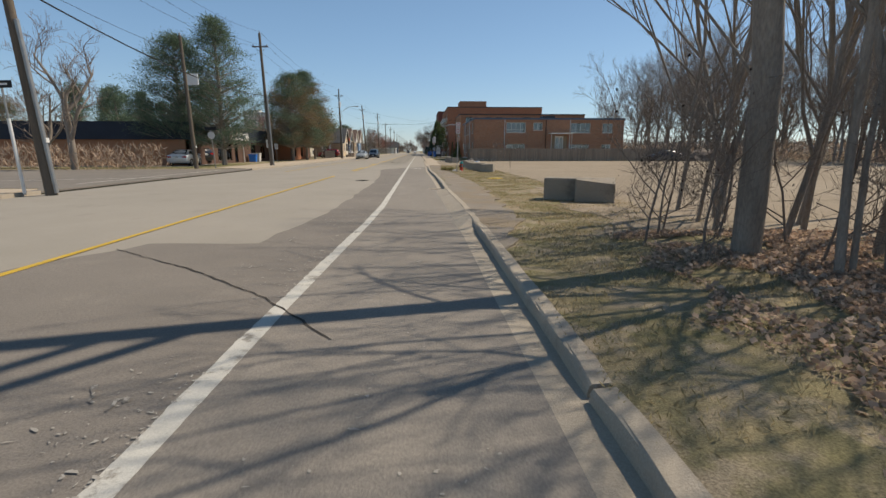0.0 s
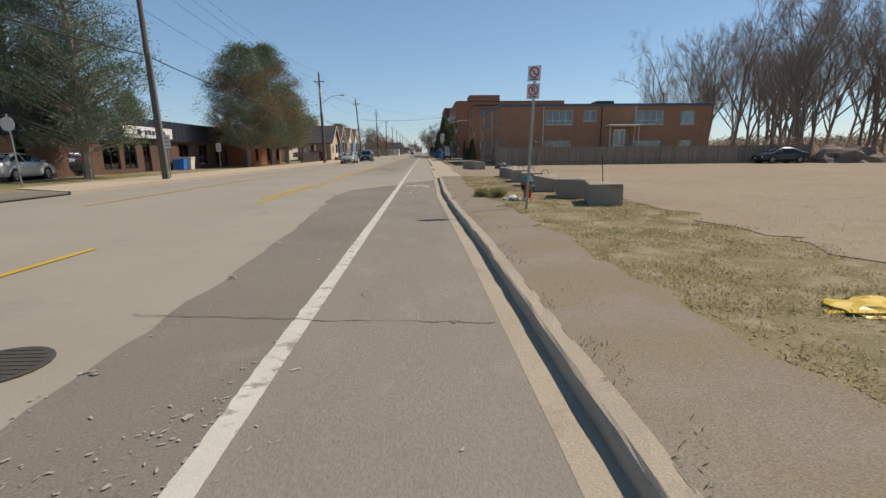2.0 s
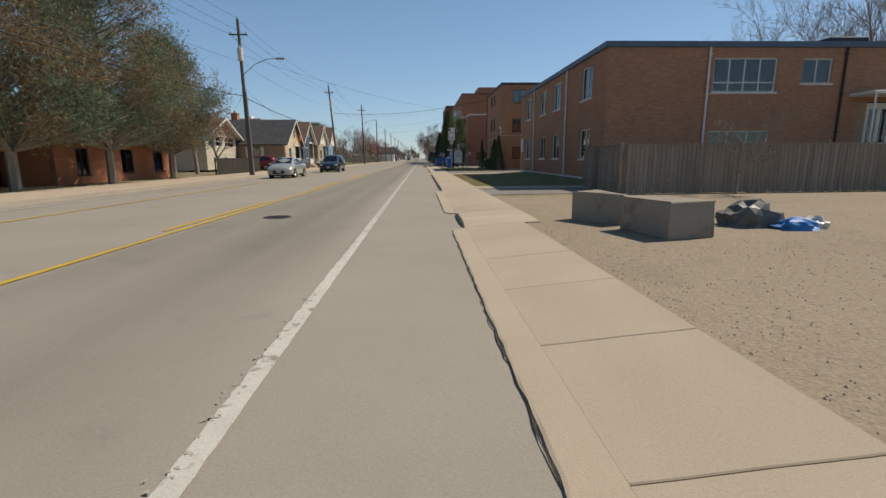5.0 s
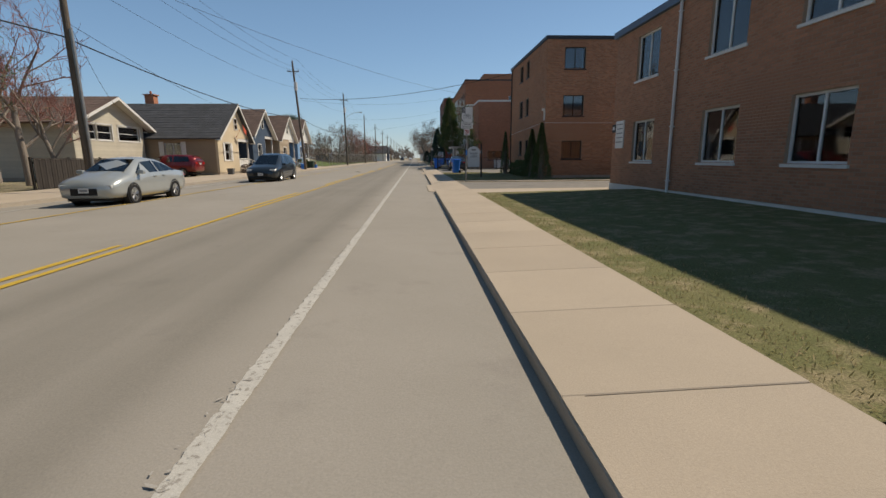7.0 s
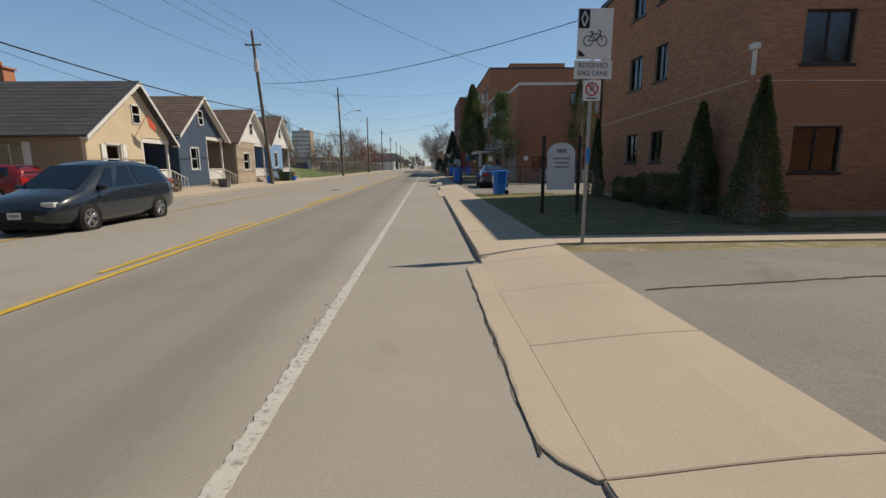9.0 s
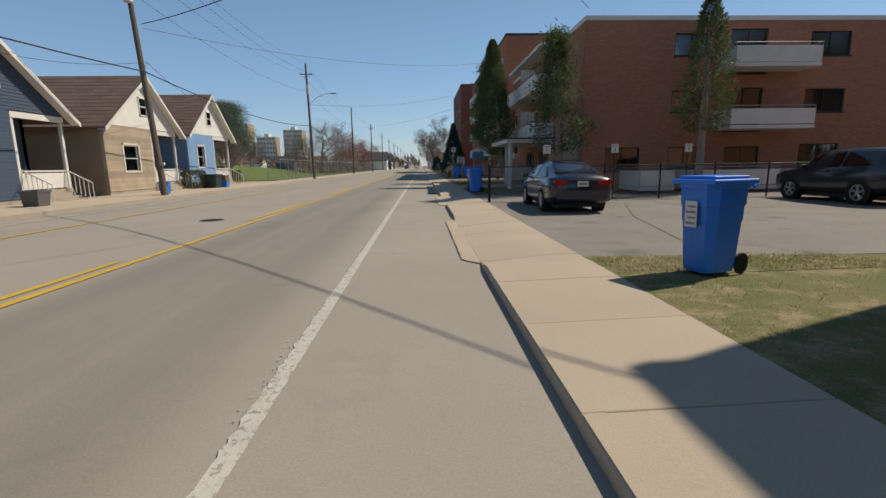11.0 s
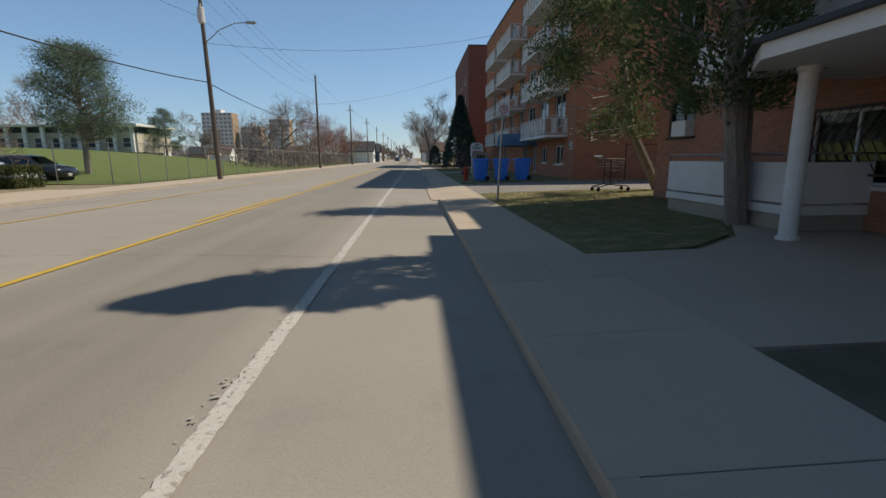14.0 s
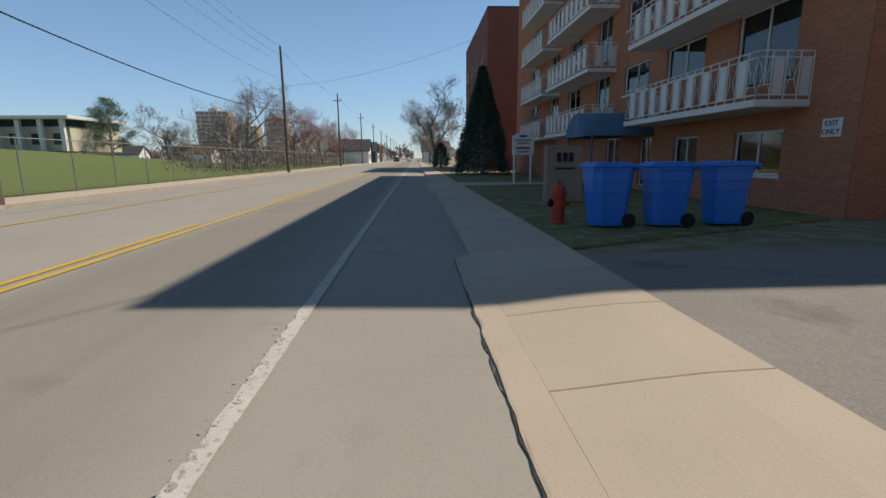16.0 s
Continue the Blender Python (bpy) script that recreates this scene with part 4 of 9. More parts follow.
def brick_face(parent, at, u0, u1, z0, z1, holes, mat, mortar, bricks=True, thick=0.28, pieces=None, name="wall"):
    wall = part(name, cut_wall(u0, u1, z0, z1, holes, thick, at), mortar if bricks else mat, parent)
    if bricks:
        v, f = lay_bricks(u0 + 0.004, u1 - 0.004, z0 + 0.008, z1 - 0.005, holes, at)
        singles = []
        if pieces:
            pu0, pu1, pz0, pz1 = pieces
            probe = at(0, 0, 0)
            axis = 0 if at(1, 0, 0)[0] != probe[0] else 1
            keep_v, keep_f, n5 = [], [], len(v) // 8
            for k in range(n5):
                c = v[8 * k + 4]
                if len(singles) < 280 and pu0 < c[axis] < pu1 and pz0 < c[2] < pz1:
                    singles.append(v[8 * k:8 * k + 8])
                else:
                    m = len(keep_v)
                    keep_v += v[8 * k:8 * k + 8]
                    keep_f += [(m + 4, m + 5, m + 6, m + 7), (m, m + 1, m + 5, m + 4), (m + 2, m + 3, m + 7, m + 6)]
            v, f = keep_v, keep_f
        o = raw_part("brickwork", v, f, mat, wall)
        o["kind"] = "stuff"
        BRICKS_LATER.append((wall, singles, mat))
    return wall


BRICKS_LATER = []


def corner_bricks(parent, at, u0, z0, z1, mat):
    """Brick ends that turn the corner where one wall butts another."""
    v, f = lay_bricks(u0 + 0.002, u0 + 0.276, z0 + 0.008, z1 - 0.005, [], at)
    raw_part("corner_brickwork", v, f, mat, parent)["kind"] = "stuff"


def flat_roof(parent, x0, x1, y0, y1, z, fascia, over=0.12, h=0.22):
    sh = Shape().box(x0 - over, x1 + over, y0 - over, y1 + over, z, z + h)
    roof = part("roof", sh, fascia, parent)
    part("roof_deck", Shape().box(x0 + 0.1, x1 - 0.1, y0 + 0.1, y1 - 0.1, z + h, z + h + 0.02), ROOF_FLAT, roof)
    return roof


def downpipe(parent, x, y, z0, z1, mat=None, r=0.045):
    sh = Shape().tube((x, y, z0 + 0.15), (x, y, z1), r, r, 8)
    sh.tube((x, y, z0 + 0.15), (x - 0.12, y, z0 + 0.02), r, r, 8)
    for z in np.arange(z0 + 0.6, z1, 1.6):
        sh.box(x - r - 0.01, x + r + 0.06, y - r - 0.012, y + r + 0.012, z, z + 0.03)
    return part("downpipe", sh, mat or WHITE_FRAME, parent)


# two storey flats beside the gravel lot
AX, AY0, AY1, AX1, AZ = 8.8, 71.5, 88.3, 30.0, 5.78
flats = thing("apartment_building", pose(0, 0, 0), "two storey orange-brown brick flats with white windows", "building")
hw = []
for a, b in ((73.1, 74.6), (78.0, 79.47), (81.05, 82.52), (85.1, 86.6)):
    hw += [(a, b, 4.0, 5.45), (a, b, 1.27, 2.65)]
hs = [(13.35, 16.1, 4.0, 5.38), (17.2, 18.5, 4.35, 5.36), (22.6, 25.4, 3.97, 5.35), (27.15, 28.6, 3.98, 5.28), (13.35, 16.05, 1.6, 2.42), (22.55, 25.3, 1.6, 2.4), (27.15, 28.5, 1.75, 2.36), (19.9, 22.1, 1.5, 3.6)]
brick_face(flats, west(AX), AY0, AY1, 0.42, AZ, hw, BRICK_A, MORTAR, pieces=(78.2, 81.2, 2.0, 3.2))
brick_face(flats, south(AY0), AX + 0.28, AX1, 0.42, AZ, hs, BRICK_A, MORTAR)
corner_bricks(flats, south(AY0), AX, 0.42, AZ, BRICK_A)
brick_face(flats, north(AY1), AX + 0.28, AX1, 0.42, AZ, [], BRICK_A, MORTAR, bricks=False)
brick_face(flats, east(AX1 + 0.28), AY0, AY1, 0.42, AZ, [], BRICK_A, MORTAR, bricks=False)
part("plinth", Shape().box(AX - 0.03, AX1 + 0.3, AY0 - 0.03, AY1 + 0.03, 0.0, 0.415), WHITE_PAINT, flats, "white painted foundation band")
for i, h in enumerate(hw):
    window(flats, west(AX), *h, cols=2, curtain=(CURTAIN, CURTAIN_DARK)[i % 3 == 1], open_part=(0.6, 0.95, 0.7)[i % 3])
for i, h in enumerate(hs[:7]):
    window(flats, south(AY0), *h, cols=(4, 2, 4, 2, 3, 3, 2)[i], low_row=0.4 if h[3] - h[2] > 1.2 and h[1] - h[0] > 2 else 0.0, curtain=CURTAIN, open_part=(0.9, 0.8, 0.3, 0.8, 0.4, 0.6, 0.5)[i])
door = part("door", Shape().box(20.4, 21.6, AY0 + 0.14, AY0 + 0.2, 1.5, 3.55), WHITE_PAINT, flats)
for a in (20.55, 21.1):
    part("pane", Shape().box(a, a + 0.35, AY0 + 0.125, AY0 + 0.139, 1.9, 3.3), GLASS, door)
for a in (19.9, 21.605):
    part("door_surround", Shape().box(a, a + 0.495, AY0 + 0.12, AY0 + 0.2, 1.5, 3.6), SIDING_TAN, flats)
part("porch_canopy", Shape().soft_box(19.4, 22.6, AY0 - 1.2, AY0 - 0.01, 3.78, 3.92, 0.02).tube((19.55, AY0 - 1.1, 0.1), (19.55, AY0 - 1.1, 3.78), 0.04, n=8).tube((22.45, AY0 - 1.1, 0.1), (22.45, AY0 - 1.1, 3.78), 0.04, n=8), WHITE_PAINT, flats)
part("porch_step", Shape().box(19.4, 22.6, AY0 - 1.2, AY0 - 0.03, 0.1, 1.45), KERB, flats)
flat_roof(flats, AX, AX1 + 0.28, AY0, AY1, AZ + 0.005, FASCIA_BLUE)
part("roof_hatch", Shape().soft_box(18.7, 20.4, 72.0, 74.0, AZ + 0.23, AZ + 0.55, 0.02), FASCIA_DARK, flats)
for y in (83.9, 76.78):
    downpipe(flats, AX - 0.07, y, 0.1, AZ)
for x in (13.1, 19.0, 22.45):
    downpipe(flats, x, AY0 - 0.07, 0.1, AZ, DARK_FRAME if x == 19.0 else None)
pl = part("notice_board", Shape().soft_box(AX - 0.05, AX - 0.01, 87.25, 87.95, 1.75, 2.75, 0.01), SIGN_WHITE, flats, "white notice board with small lines")
for k in range(5):
    part("notice_line", Shape().box(AX - 0.056, AX - 0.051, 87.33, 87.87 - 0.08 * (k % 2), 2.6 - 0.16 * k, 2.64 - 0.16 * k), SIGN_GREY, pl)
pl = part("number_plate", Shape().soft_box(AX - 0.05, AX - 0.01, 88.0, 88.28, 2.35, 2.65, 0.01), SIGN_BLACK, flats, "small dark plate with pale bar")
part("plate_bar", Shape().box(AX - 0.056, AX - 0.051, 88.06, 88.22, 2.44, 2.56), SIGN_WHITE, pl)

# three storey brown brick flats
BX, BY0, BY1, BX1, BZ = 9.2, 99.7, 110.5, 34.0, 8.45
flats_b = thing("apartment_building", pose(0, 0, 0), "three storey brown brick flats with dark window frames", "building")
hs = [(a, b, z0, z1) for a, b in ((10.3, 11.6), (14.1, 15.4), (16.4, 17.7), (22.0, 23.3), (26.0, 27.3)) for z0, z1 in ((1.3, 2.45), (3.95, 5.22), (6.75, 8.02))]
hw = [(a, b, z0, z1) for a, b in ((104.2, 105.1), (106.1, 107.2)) for z0, z1 in ((1.6, 2.7), (4.4, 5.6), (7.0, 8.15))]
brick_face(flats_b, south(BY0), BX, BX1, 0.3, BZ, hs, BRICK_B, MORTAR, pieces=(9.3, 12.6, 2.5, 3.7))
brick_face(flats_b, west(BX), BY0 + 0.28, BY1, 0.3, BZ, hw, BRICK_B, MORTAR)
corner_bricks(flats_b, west(BX), BY0, 0.3, BZ, BRICK_B)
brick_face(flats_b, north(BY1), BX + 0.28, BX1, 0.3, BZ, [], BRICK_B, MORTAR, bricks=False)
brick_face(flats_b, east(BX1 + 0.28), BY0, BY1, 0.3, BZ, [], BRICK_B, MORTAR, bricks=False)
part("plinth", Shape().box(BX - 0.02, BX1 + 0.3, BY0 - 0.02, BY1 + 0.02, 0.0, 0.295), KERB, flats_b)
for i, h in enumerate(hs):
    window(flats_b, south(BY0), *h, frame=DARK_FRAME, curtain=(CURTAIN_DARK, CURTAIN_RED, CURTAIN)[(i * 2 + i // 3) % 3], open_part=(0.95, 0.9, 0.5)[i % 3], ac=i == 7)
for i, h in enumerate(hw):
    window(flats_b, west(BX), *h, frame=DARK_FRAME, cols=2, curtain=CURTAIN_DARK, open_part=0.8)
flat_roof(flats_b, BX, BX1 + 0.28, BY0, BY1, BZ + 0.005, FASCIA_DARK, 0.08, 0.2)
downpipe(flats_b, BX - 0.06, BY1 - 0.4, 0.1, BZ, DARK_FRAME)
part("floodlight", Shape().soft_box(BX - 0.25, BX - 0.08, BY0 - 0.2, BY0 + 0.02, 4.25, 4.4, 0.02).box(BX - 0.1, BX - 0.005, BY0 + 0.02, BY0 + 0.08, 3.7, 4.3), WHITE_PAINT, flats_b, "white wall floodlight")
part("cable_run", Shape().tube((BX - 0.02, BY0 + 0.3, 3.6), (BX - 0.02, BY1 - 0.3, 3.3), 0.012, n=5).tube((BX, BY0 - 0.03, 3.55), (22.0, BY0 - 0.03, 3.5), 0.012, n=5), WHITE_PAINT, flats_b)

# red brick block with balconies and an entrance canopy
DX, DY0, DY1, DX1, DZ = 8.7, 127.5, 144.8, 40.0, 7.95
block_d = thing("apartment_building", pose(0, 0, 0), "three storey red brick block with white balconies", "building")
hs = [(a, b, z0, z1) for a, b in ((12.95, 14.6),) for z0, z1 in ((1.2, 2.22), (3.85, 4.85), (6.4, 7.4))] + [(9.85, 11.55, 1.1, 2.24), (15.75, 17.5, 1.2, 2.2)] + \
     [(15.6, 17.4, z0, z0 + 2.0) for z0 in (2.95, 5.6)] + [(19.5, 21.5, z0, z0 + 1.1) for z0 in (1.2, 3.8, 6.4)]
hw = [(133.6, 135.8, 0.2, 2.35), (137.2, 139.0, 0.9, 2.2), (133.4, 135.2, 3.1, 5.1), (136.6, 138.2, 3.7, 5.0), (133.4, 135.2, 5.75, 7.75), (136.6, 138.2, 6.3, 7.6), (139.6, 141.0, 3.7, 4.9), (139.6, 141.0, 6.3, 7.5), (142.85, 144.2, 1.95, 3.0), (142.85, 144.2, 4.4, 5.5), (142.85, 144.2, 6.6, 7.6)]
brick_face(block_d, south(DY0), DX, DX1, 0.12, DZ, hs, BRICK_D, MORTAR_RED, pieces=(9.0, 12.0, 2.5, 3.6))
wall_w = brick_face(block_d, west(DX), DY0 + 0.28, DY1, 0.12, DZ, hw, BRICK_D, MORTAR_RED)
corner_bricks(block_d, west(DX), DY0, 0.12, DZ, BRICK_D)
brick_face(block_d, north(DY1), DX + 0.28, DX1, 0.12, DZ, [], BRICK_D, MORTAR_RED, bricks=False)
brick_face(block_d, east(DX1 + 0.28), DY0, DY1, 0.12, DZ, [], BRICK_D, MORTAR_RED, bricks=False)
for i, h in enumerate(hs):
    window(block_d, south(DY0), *h, frame=DARK_FRAME, curtain=(CURTAIN, CURTAIN_DARK)[i % 2], open_part=(0.6, 0.4, 0.8)[i % 3])
for i, h in enumerate(hw[1:]):
    window(block_d, west(DX), *h, frame=DARK_FRAME if i % 2 else WHITE_FRAME, curtain=(CURTAIN_DARK, CURTAIN)[i % 2], open_part=0.5, sill=h[3] - h[2] < 1.6, ac=h[2] == 1.95)
dr = window(block_d, west(DX), *hw[0], frame=METAL, cols=3, sill=False)
dr.name = "entrance_door"
flat_roof(block_d, DX, DX1 + 0.28, DY0, DY1, DZ + 0.005, WHITE_PAINT, 0.04, 0.2)
part("roof_overhang", Shape().soft_box(7.7, DX - 0.045, 131.9, 141.4, 7.95, 8.12, 0.015), WHITE_PAINT, block_d)


def solid_balcony(parent, x0, x1, y0, y1, z, open_side, rail=True):
    """White slab with a solid guard on its outer sides and a steel rail over it."""
    b = part("balcony", Shape().soft_box(x0, x1, y0, y1, z, z + 0.16, 0.012), WHITE_PAINT, parent)
    g, r = Shape(), Shape()
    h0, h1 = z + 0.2, z + 0.88
    if open_side == "x":
        runs = [((x0 + 0.03, y0 + 0.03), (x0 + 0.03, y1 - 0.03)), ((x0 + 0.03, y0 + 0.03), (x1, y0 + 0.03)), ((x0 + 0.03, y1 - 0.03), (x1, y1 - 0.03))]
    else:
        runs = [((x0 + 0.03, y0 + 0.03), (x1 - 0.03, y0 + 0.03)), ((x0 + 0.03, y0 + 0.03), (x0 + 0.03, y1)), ((x1 - 0.03, y0 + 0.03), (x1 - 0.03, y1))]
    for (xa, ya), (xb, yb) in runs:
        t = 0.02
        g.box(xa - t * (xa == xb), xb + t * (xa == xb), ya - t * (ya == yb), yb + t * (ya == yb), h0, h1)
        r.tube((xa, ya, z + 1.02), (xb, yb, z + 1.02), 0.022, n=6)
        n = max(1, int(math.hypot(xb - xa, yb - ya) / 1.4))
        for i in range(n + 1):
            part("handrail_post", Shape().tube((xa + (xb - xa) * i / n, ya + (yb - ya) * i / n, z + 0.14), (xa + (xb - xa) * i / n, ya + (yb - ya) * i / n, z + 1.02), 0.016, n=6), METAL, b)
    part("guard_panel", g, WHITE_PAINT, b)
    part("handrail", r, METAL, b)
    return b


for z in (2.95, 5.65):
    solid_balcony(block_d, 7.55, DX - 0.005, 132.4, 141.3, z, "x")
    solid_balcony(block_d, 15.0, 19.0, 126.1, DY0 - 0.005, z, "y")
    part("privacy_screen", Shape().box(7.75, DX - 0.02, 137.2, 137.26, z + 0.17, z + 2.0), WHITE_PAINT, block_d)
# canopy over the entrance
can = part("entrance_canopy", Shape().prism([(5.7, 131.0), (DX - 0.01, 131.0), (DX - 0.01, 138.0), (6.6, 138.0), (5.7, 136.5)], 2.66, 2.86, "z"), WHITE_PAINT, block_d, "white canopy slab with a dark edge")
part("canopy_edge", Shape().prism([(5.6, 130.9), (DX - 0.01, 130.9), (DX - 0.01, 138.1), (6.55, 138.1), (5.6, 136.55)], 2.864, 2.93, "z"), FASCIA_DARK, can)
for x, y in ((6.0, 131.5), (6.78, 136.95)):
    part("column", Shape().lathe([(0.16, 0.0), (0.16, 0.05), (0.125, 0.08), (0.125, 2.44), (0.16, 2.48), (0.16, 2.52)], (x, y, 0.14), 18), WHITE_PAINT, can, smooth=False)
# rubble stone facing
stones = part("stone_facing", Shape().box(DX - 0.05, DX - 0.002, 127.55, 133.2, 0.1, 2.9), STONE_JOINT, block_d, "irregular buff rubble stone facing")
def stone_corner(y, z):
    """One corner shared by neighbouring stones, shifted at random."""
    q = random.Random(int(round(y * 100)) * 7919 + int(round(z * 100)))
    inside = 127.7 < y < 133.0
    return (y + (q.uniform(-0.13, 0.13) if inside else 0), min(2.89, max(0.12, z + q.uniform(-0.11, 0.11))) if 0.2 < z < 2.8 else z)


sw, shh = 0.56, 0.4
for row in range(7):
    for k in range(-1, 11):
        ya = 127.58 + (k + 0.5 * (row % 2)) * sw
        za, zb = 0.12 + row * shh, min(2.89, 0.12 + (row + 1) * shh)
        ring = [(ya, za), (ya + sw / 2, za), (ya + sw, za), (ya + sw, zb), (ya + sw / 2, zb), (ya, zb)]
        ring = [(min(133.17, max(127.57, y)), z) for y, z in ring]
        if ring[2][0] - ring[0][0] < 0.15:
            continue
        pts = [stone_corner(*p) for p in ring]
        c0 = (sum(p for p, q in pts) / 6, sum(q for p, q in pts) / 6)
        dpt = random.Random(row * 31 + k).uniform(0.025, 0.055)
        rim = lambda g: [(c0[0] + g * (p - c0[0]), c0[1] + g * (q - c0[1])) for p, q in pts]
        vs = [(DX - 0.049, p, q) for p, q in rim(0.955)] + [(DX - 0.05 - 0.8 * dpt, p, q) for p, q in rim(0.92)] + [(DX - 0.05 - dpt, p, q) for p, q in rim(0.6)]
        part("stone", Shape().add(vs, [tuple(range(12, 18))] + [(6 * r_ + i, 6 * r_ + (i + 1) % 6, 6 * r_ + 6 + (i + 1) % 6, 6 * r_ + 6 + i) for r_ in (0, 1) for i in range(6)]), STONE, stones)
# ground floor patio guard
solid_balcony(block_d, 7.3, DX - 0.005, 137.6, 141.5, 0.42, "x")
part("patio_base", Shape().box(7.35, DX - 0.005, 137.65, 141.45, 0.0, 0.415), KERB, block_d)
for a, b in ((10.6, 12.2), (13.3, 17.0), (18.0, 22.0)):
    bb = solid_balcony(block_d, a, b, 125.3, DY0 - 0.005, 0.25, "y")
trellis = part("trellis", Shape().box(DX - 0.115, DX - 0.085, 137.25, 139.3, 1.06, 1.1).box(DX - 0.115, DX - 0.085, 137.25, 139.3, 2.2, 2.24), DARK_FRAME, block_d, "dark lattice trellis")
for k in range(9):
    for sgn in (1, -1):
        p = Vector((DX - 0.1, 137.3 + 0.2 * k, 1.1))
        part("slat", Shape().tube(p if sgn > 0 else p + Vector((0, 0, 1.1)), (DX - 0.1, 137.3 + 0.2 * k + 0.35, 1.65), 0.012, n=4), DARK_FRAME, trellis)

# five storey orange-red brick block with white railed balconies
EX, EY0, EY1, EX1, EZ = 10.2, 157.0, 190.5, 40.0, 14.9
block_e = thing("apartment_building", pose(0, 0, 0), "five storey orange-red brick apartment block with white railings", "building")
FLOORS = [0.85, 3.1, 5.75, 8.4, 11.05]
hw = [(159.0, 160.8, 0.95, 2.1), (162.6, 164.0, 1.0, 2.1), (165.6, 166.6, 0.3, 2.2), (168.5, 170.0, 0.3, 2.3)]
for z in FLOORS[1:]:
    hw += [(158.9, 161.1, z + 0.15, z + 2.15), (162.6, 164.9, z + 0.95, z + 2.1), (166.2, 168.4, z + 0.95, z + 2.1), (170.0, 171.6, z + 0.15, z + 2.15), (174, 176, z + 0.9, z + 2.1), (178, 179.8, z + 0.15, z + 2.15), (183, 185, z + 0.9, z + 2.1)]
hs = [(16.35, 17.9, 0.8, 1.85), (19.25, 21.0, 0.8, 1.85)] + [(18.0, 20.6, z + 0.0, z + 1.5) for z in (2.75, 5.4, 8.1, 10.8)]
brick_face(block_e, south(EY0), EX, EX1, 0.1, EZ, hs, BRICK_E, MORTAR_RED, pieces=(10.25, 13.2, 2.0, 3.2))
brick_face(block_e, west(EX), EY0 + 0.28, EY1, 0.1, EZ, hw, BRICK_E, MORTAR_RED)
corner_bricks(block_e, west(EX), EY0, 0.1, EZ, BRICK_E)
brick_face(block_e, north(EY1), EX + 0.28, EX1, 0.1, EZ, [], BRICK_E, MORTAR_RED, bricks=False)
brick_face(block_e, east(EX1 + 0.28), EY0, EY1, 0.1, EZ, [], BRICK_E, MORTAR_RED, bricks=False)
for i, h in enumerate(hw):
    window(block_e, west(EX), *h, cols=2, curtain=(CURTAIN, CURTAIN_DARK)[i % 2], open_part=(0.5, 0.8, 0.6)[i % 3], sill=h[3] - h[2] < 1.5)
for i, h in enumerate(hs):
    window(block_e, south(EY0), *h, cols=2, curtain=CURTAIN, open_part=0.5, ac=i == 2)
flat_roof(block_e, EX, EX1 + 0.28, EY0, EY1, EZ + 0.005, FASCIA_DARK, 0.06, 0.2)
part("stair_tower", Shape().box(15, 24, 168, 176, EZ + 0.21, EZ + 3.0), BRICK_E, block_e)


def railed_balcony(parent, x0, x1, y0, y1, z):
    b = part("balcony", Shape().soft_box(x0, x1, y0, y1, z - 0.17, z, 0.012), WHITE_PAINT, parent)
    r, p = Shape(), Shape()
    for (xa, ya), (xb, yb) in (((x0 + 0.04, y0 + 0.04), (x0 + 0.04, y1 - 0.04)), ((x0 + 0.04, y0 + 0.04), (x1, y0 + 0.04)), ((x0 + 0.04, y1 - 0.04), (x1, y1 - 0.04))):
        L = math.hypot(xb - xa, yb - ya)
        for h in (0.1, 0.92, 1.06):
            r.tube((xa, ya, z + h), (xb, yb, z + h), 0.018, n=5)
        n = max(2, round(L / 0.36))
        for i in range(n + 1):
            q = i / n
            cx, cy = xa + (xb - xa) * q, ya + (yb - ya) * q
            r.tube((cx, cy, z), (cx, cy, z + 1.06), 0.016, n=5)
            if i < n:
                q2 = (i + 1) / n
                dx, dy = xa + (xb - xa) * q2, ya + (yb - ya) * q2
                if i % 2:
                    t = 0.008
                    part("railing_panel", Shape().box(min(cx, dx) - t * (xa == xb) + 0.05 * (ya == yb), max(cx, dx) + t * (xa == xb) - 0.05 * (ya == yb), min(cy, dy) - t * (ya == yb) + 0.05 * (xa == xb), max(cy, dy) + t * (ya == yb) - 0.05 * (xa == xb), z + 0.11, z + 0.91), WHITE_PAINT, b)
                else:
                    mx, my = (cx + dx) / 2, (cy + dy) / 2
                    for a, b2 in (((cx, cy), 0.1), ((dx, dy), 0.1)):
                        r.tube((a[0], a[1], z + 0.1), (mx + (a[0] - mx) * 0.25, my + (a[1] - my) * 0.25, z + 0.5), 0.009, n=4)
                        r.tube((mx + (a[0] - mx) * 0.25, my + (a[1] - my) * 0.25, z + 0.5), (a[0], a[1], z + 0.92), 0.009, n=4)
    part("railing", r, WHITE_PAINT, b, "white painted steel railing")
    return b


for k, z in enumerate(FLOORS[1:]):
    railed_balcony(block_e, 8.85, EX - 0.004, 158.3, 165.2, z - 0.5 + 0.13)
    railed_balcony(block_e, 8.85, EX - 0.004, 169.3, 176.2, z - 0.5 + 0.13)
    railed_balcony(block_e, 8.95, EX - 0.004, 177.6, 183.5, z - 0.5 + 0.13)
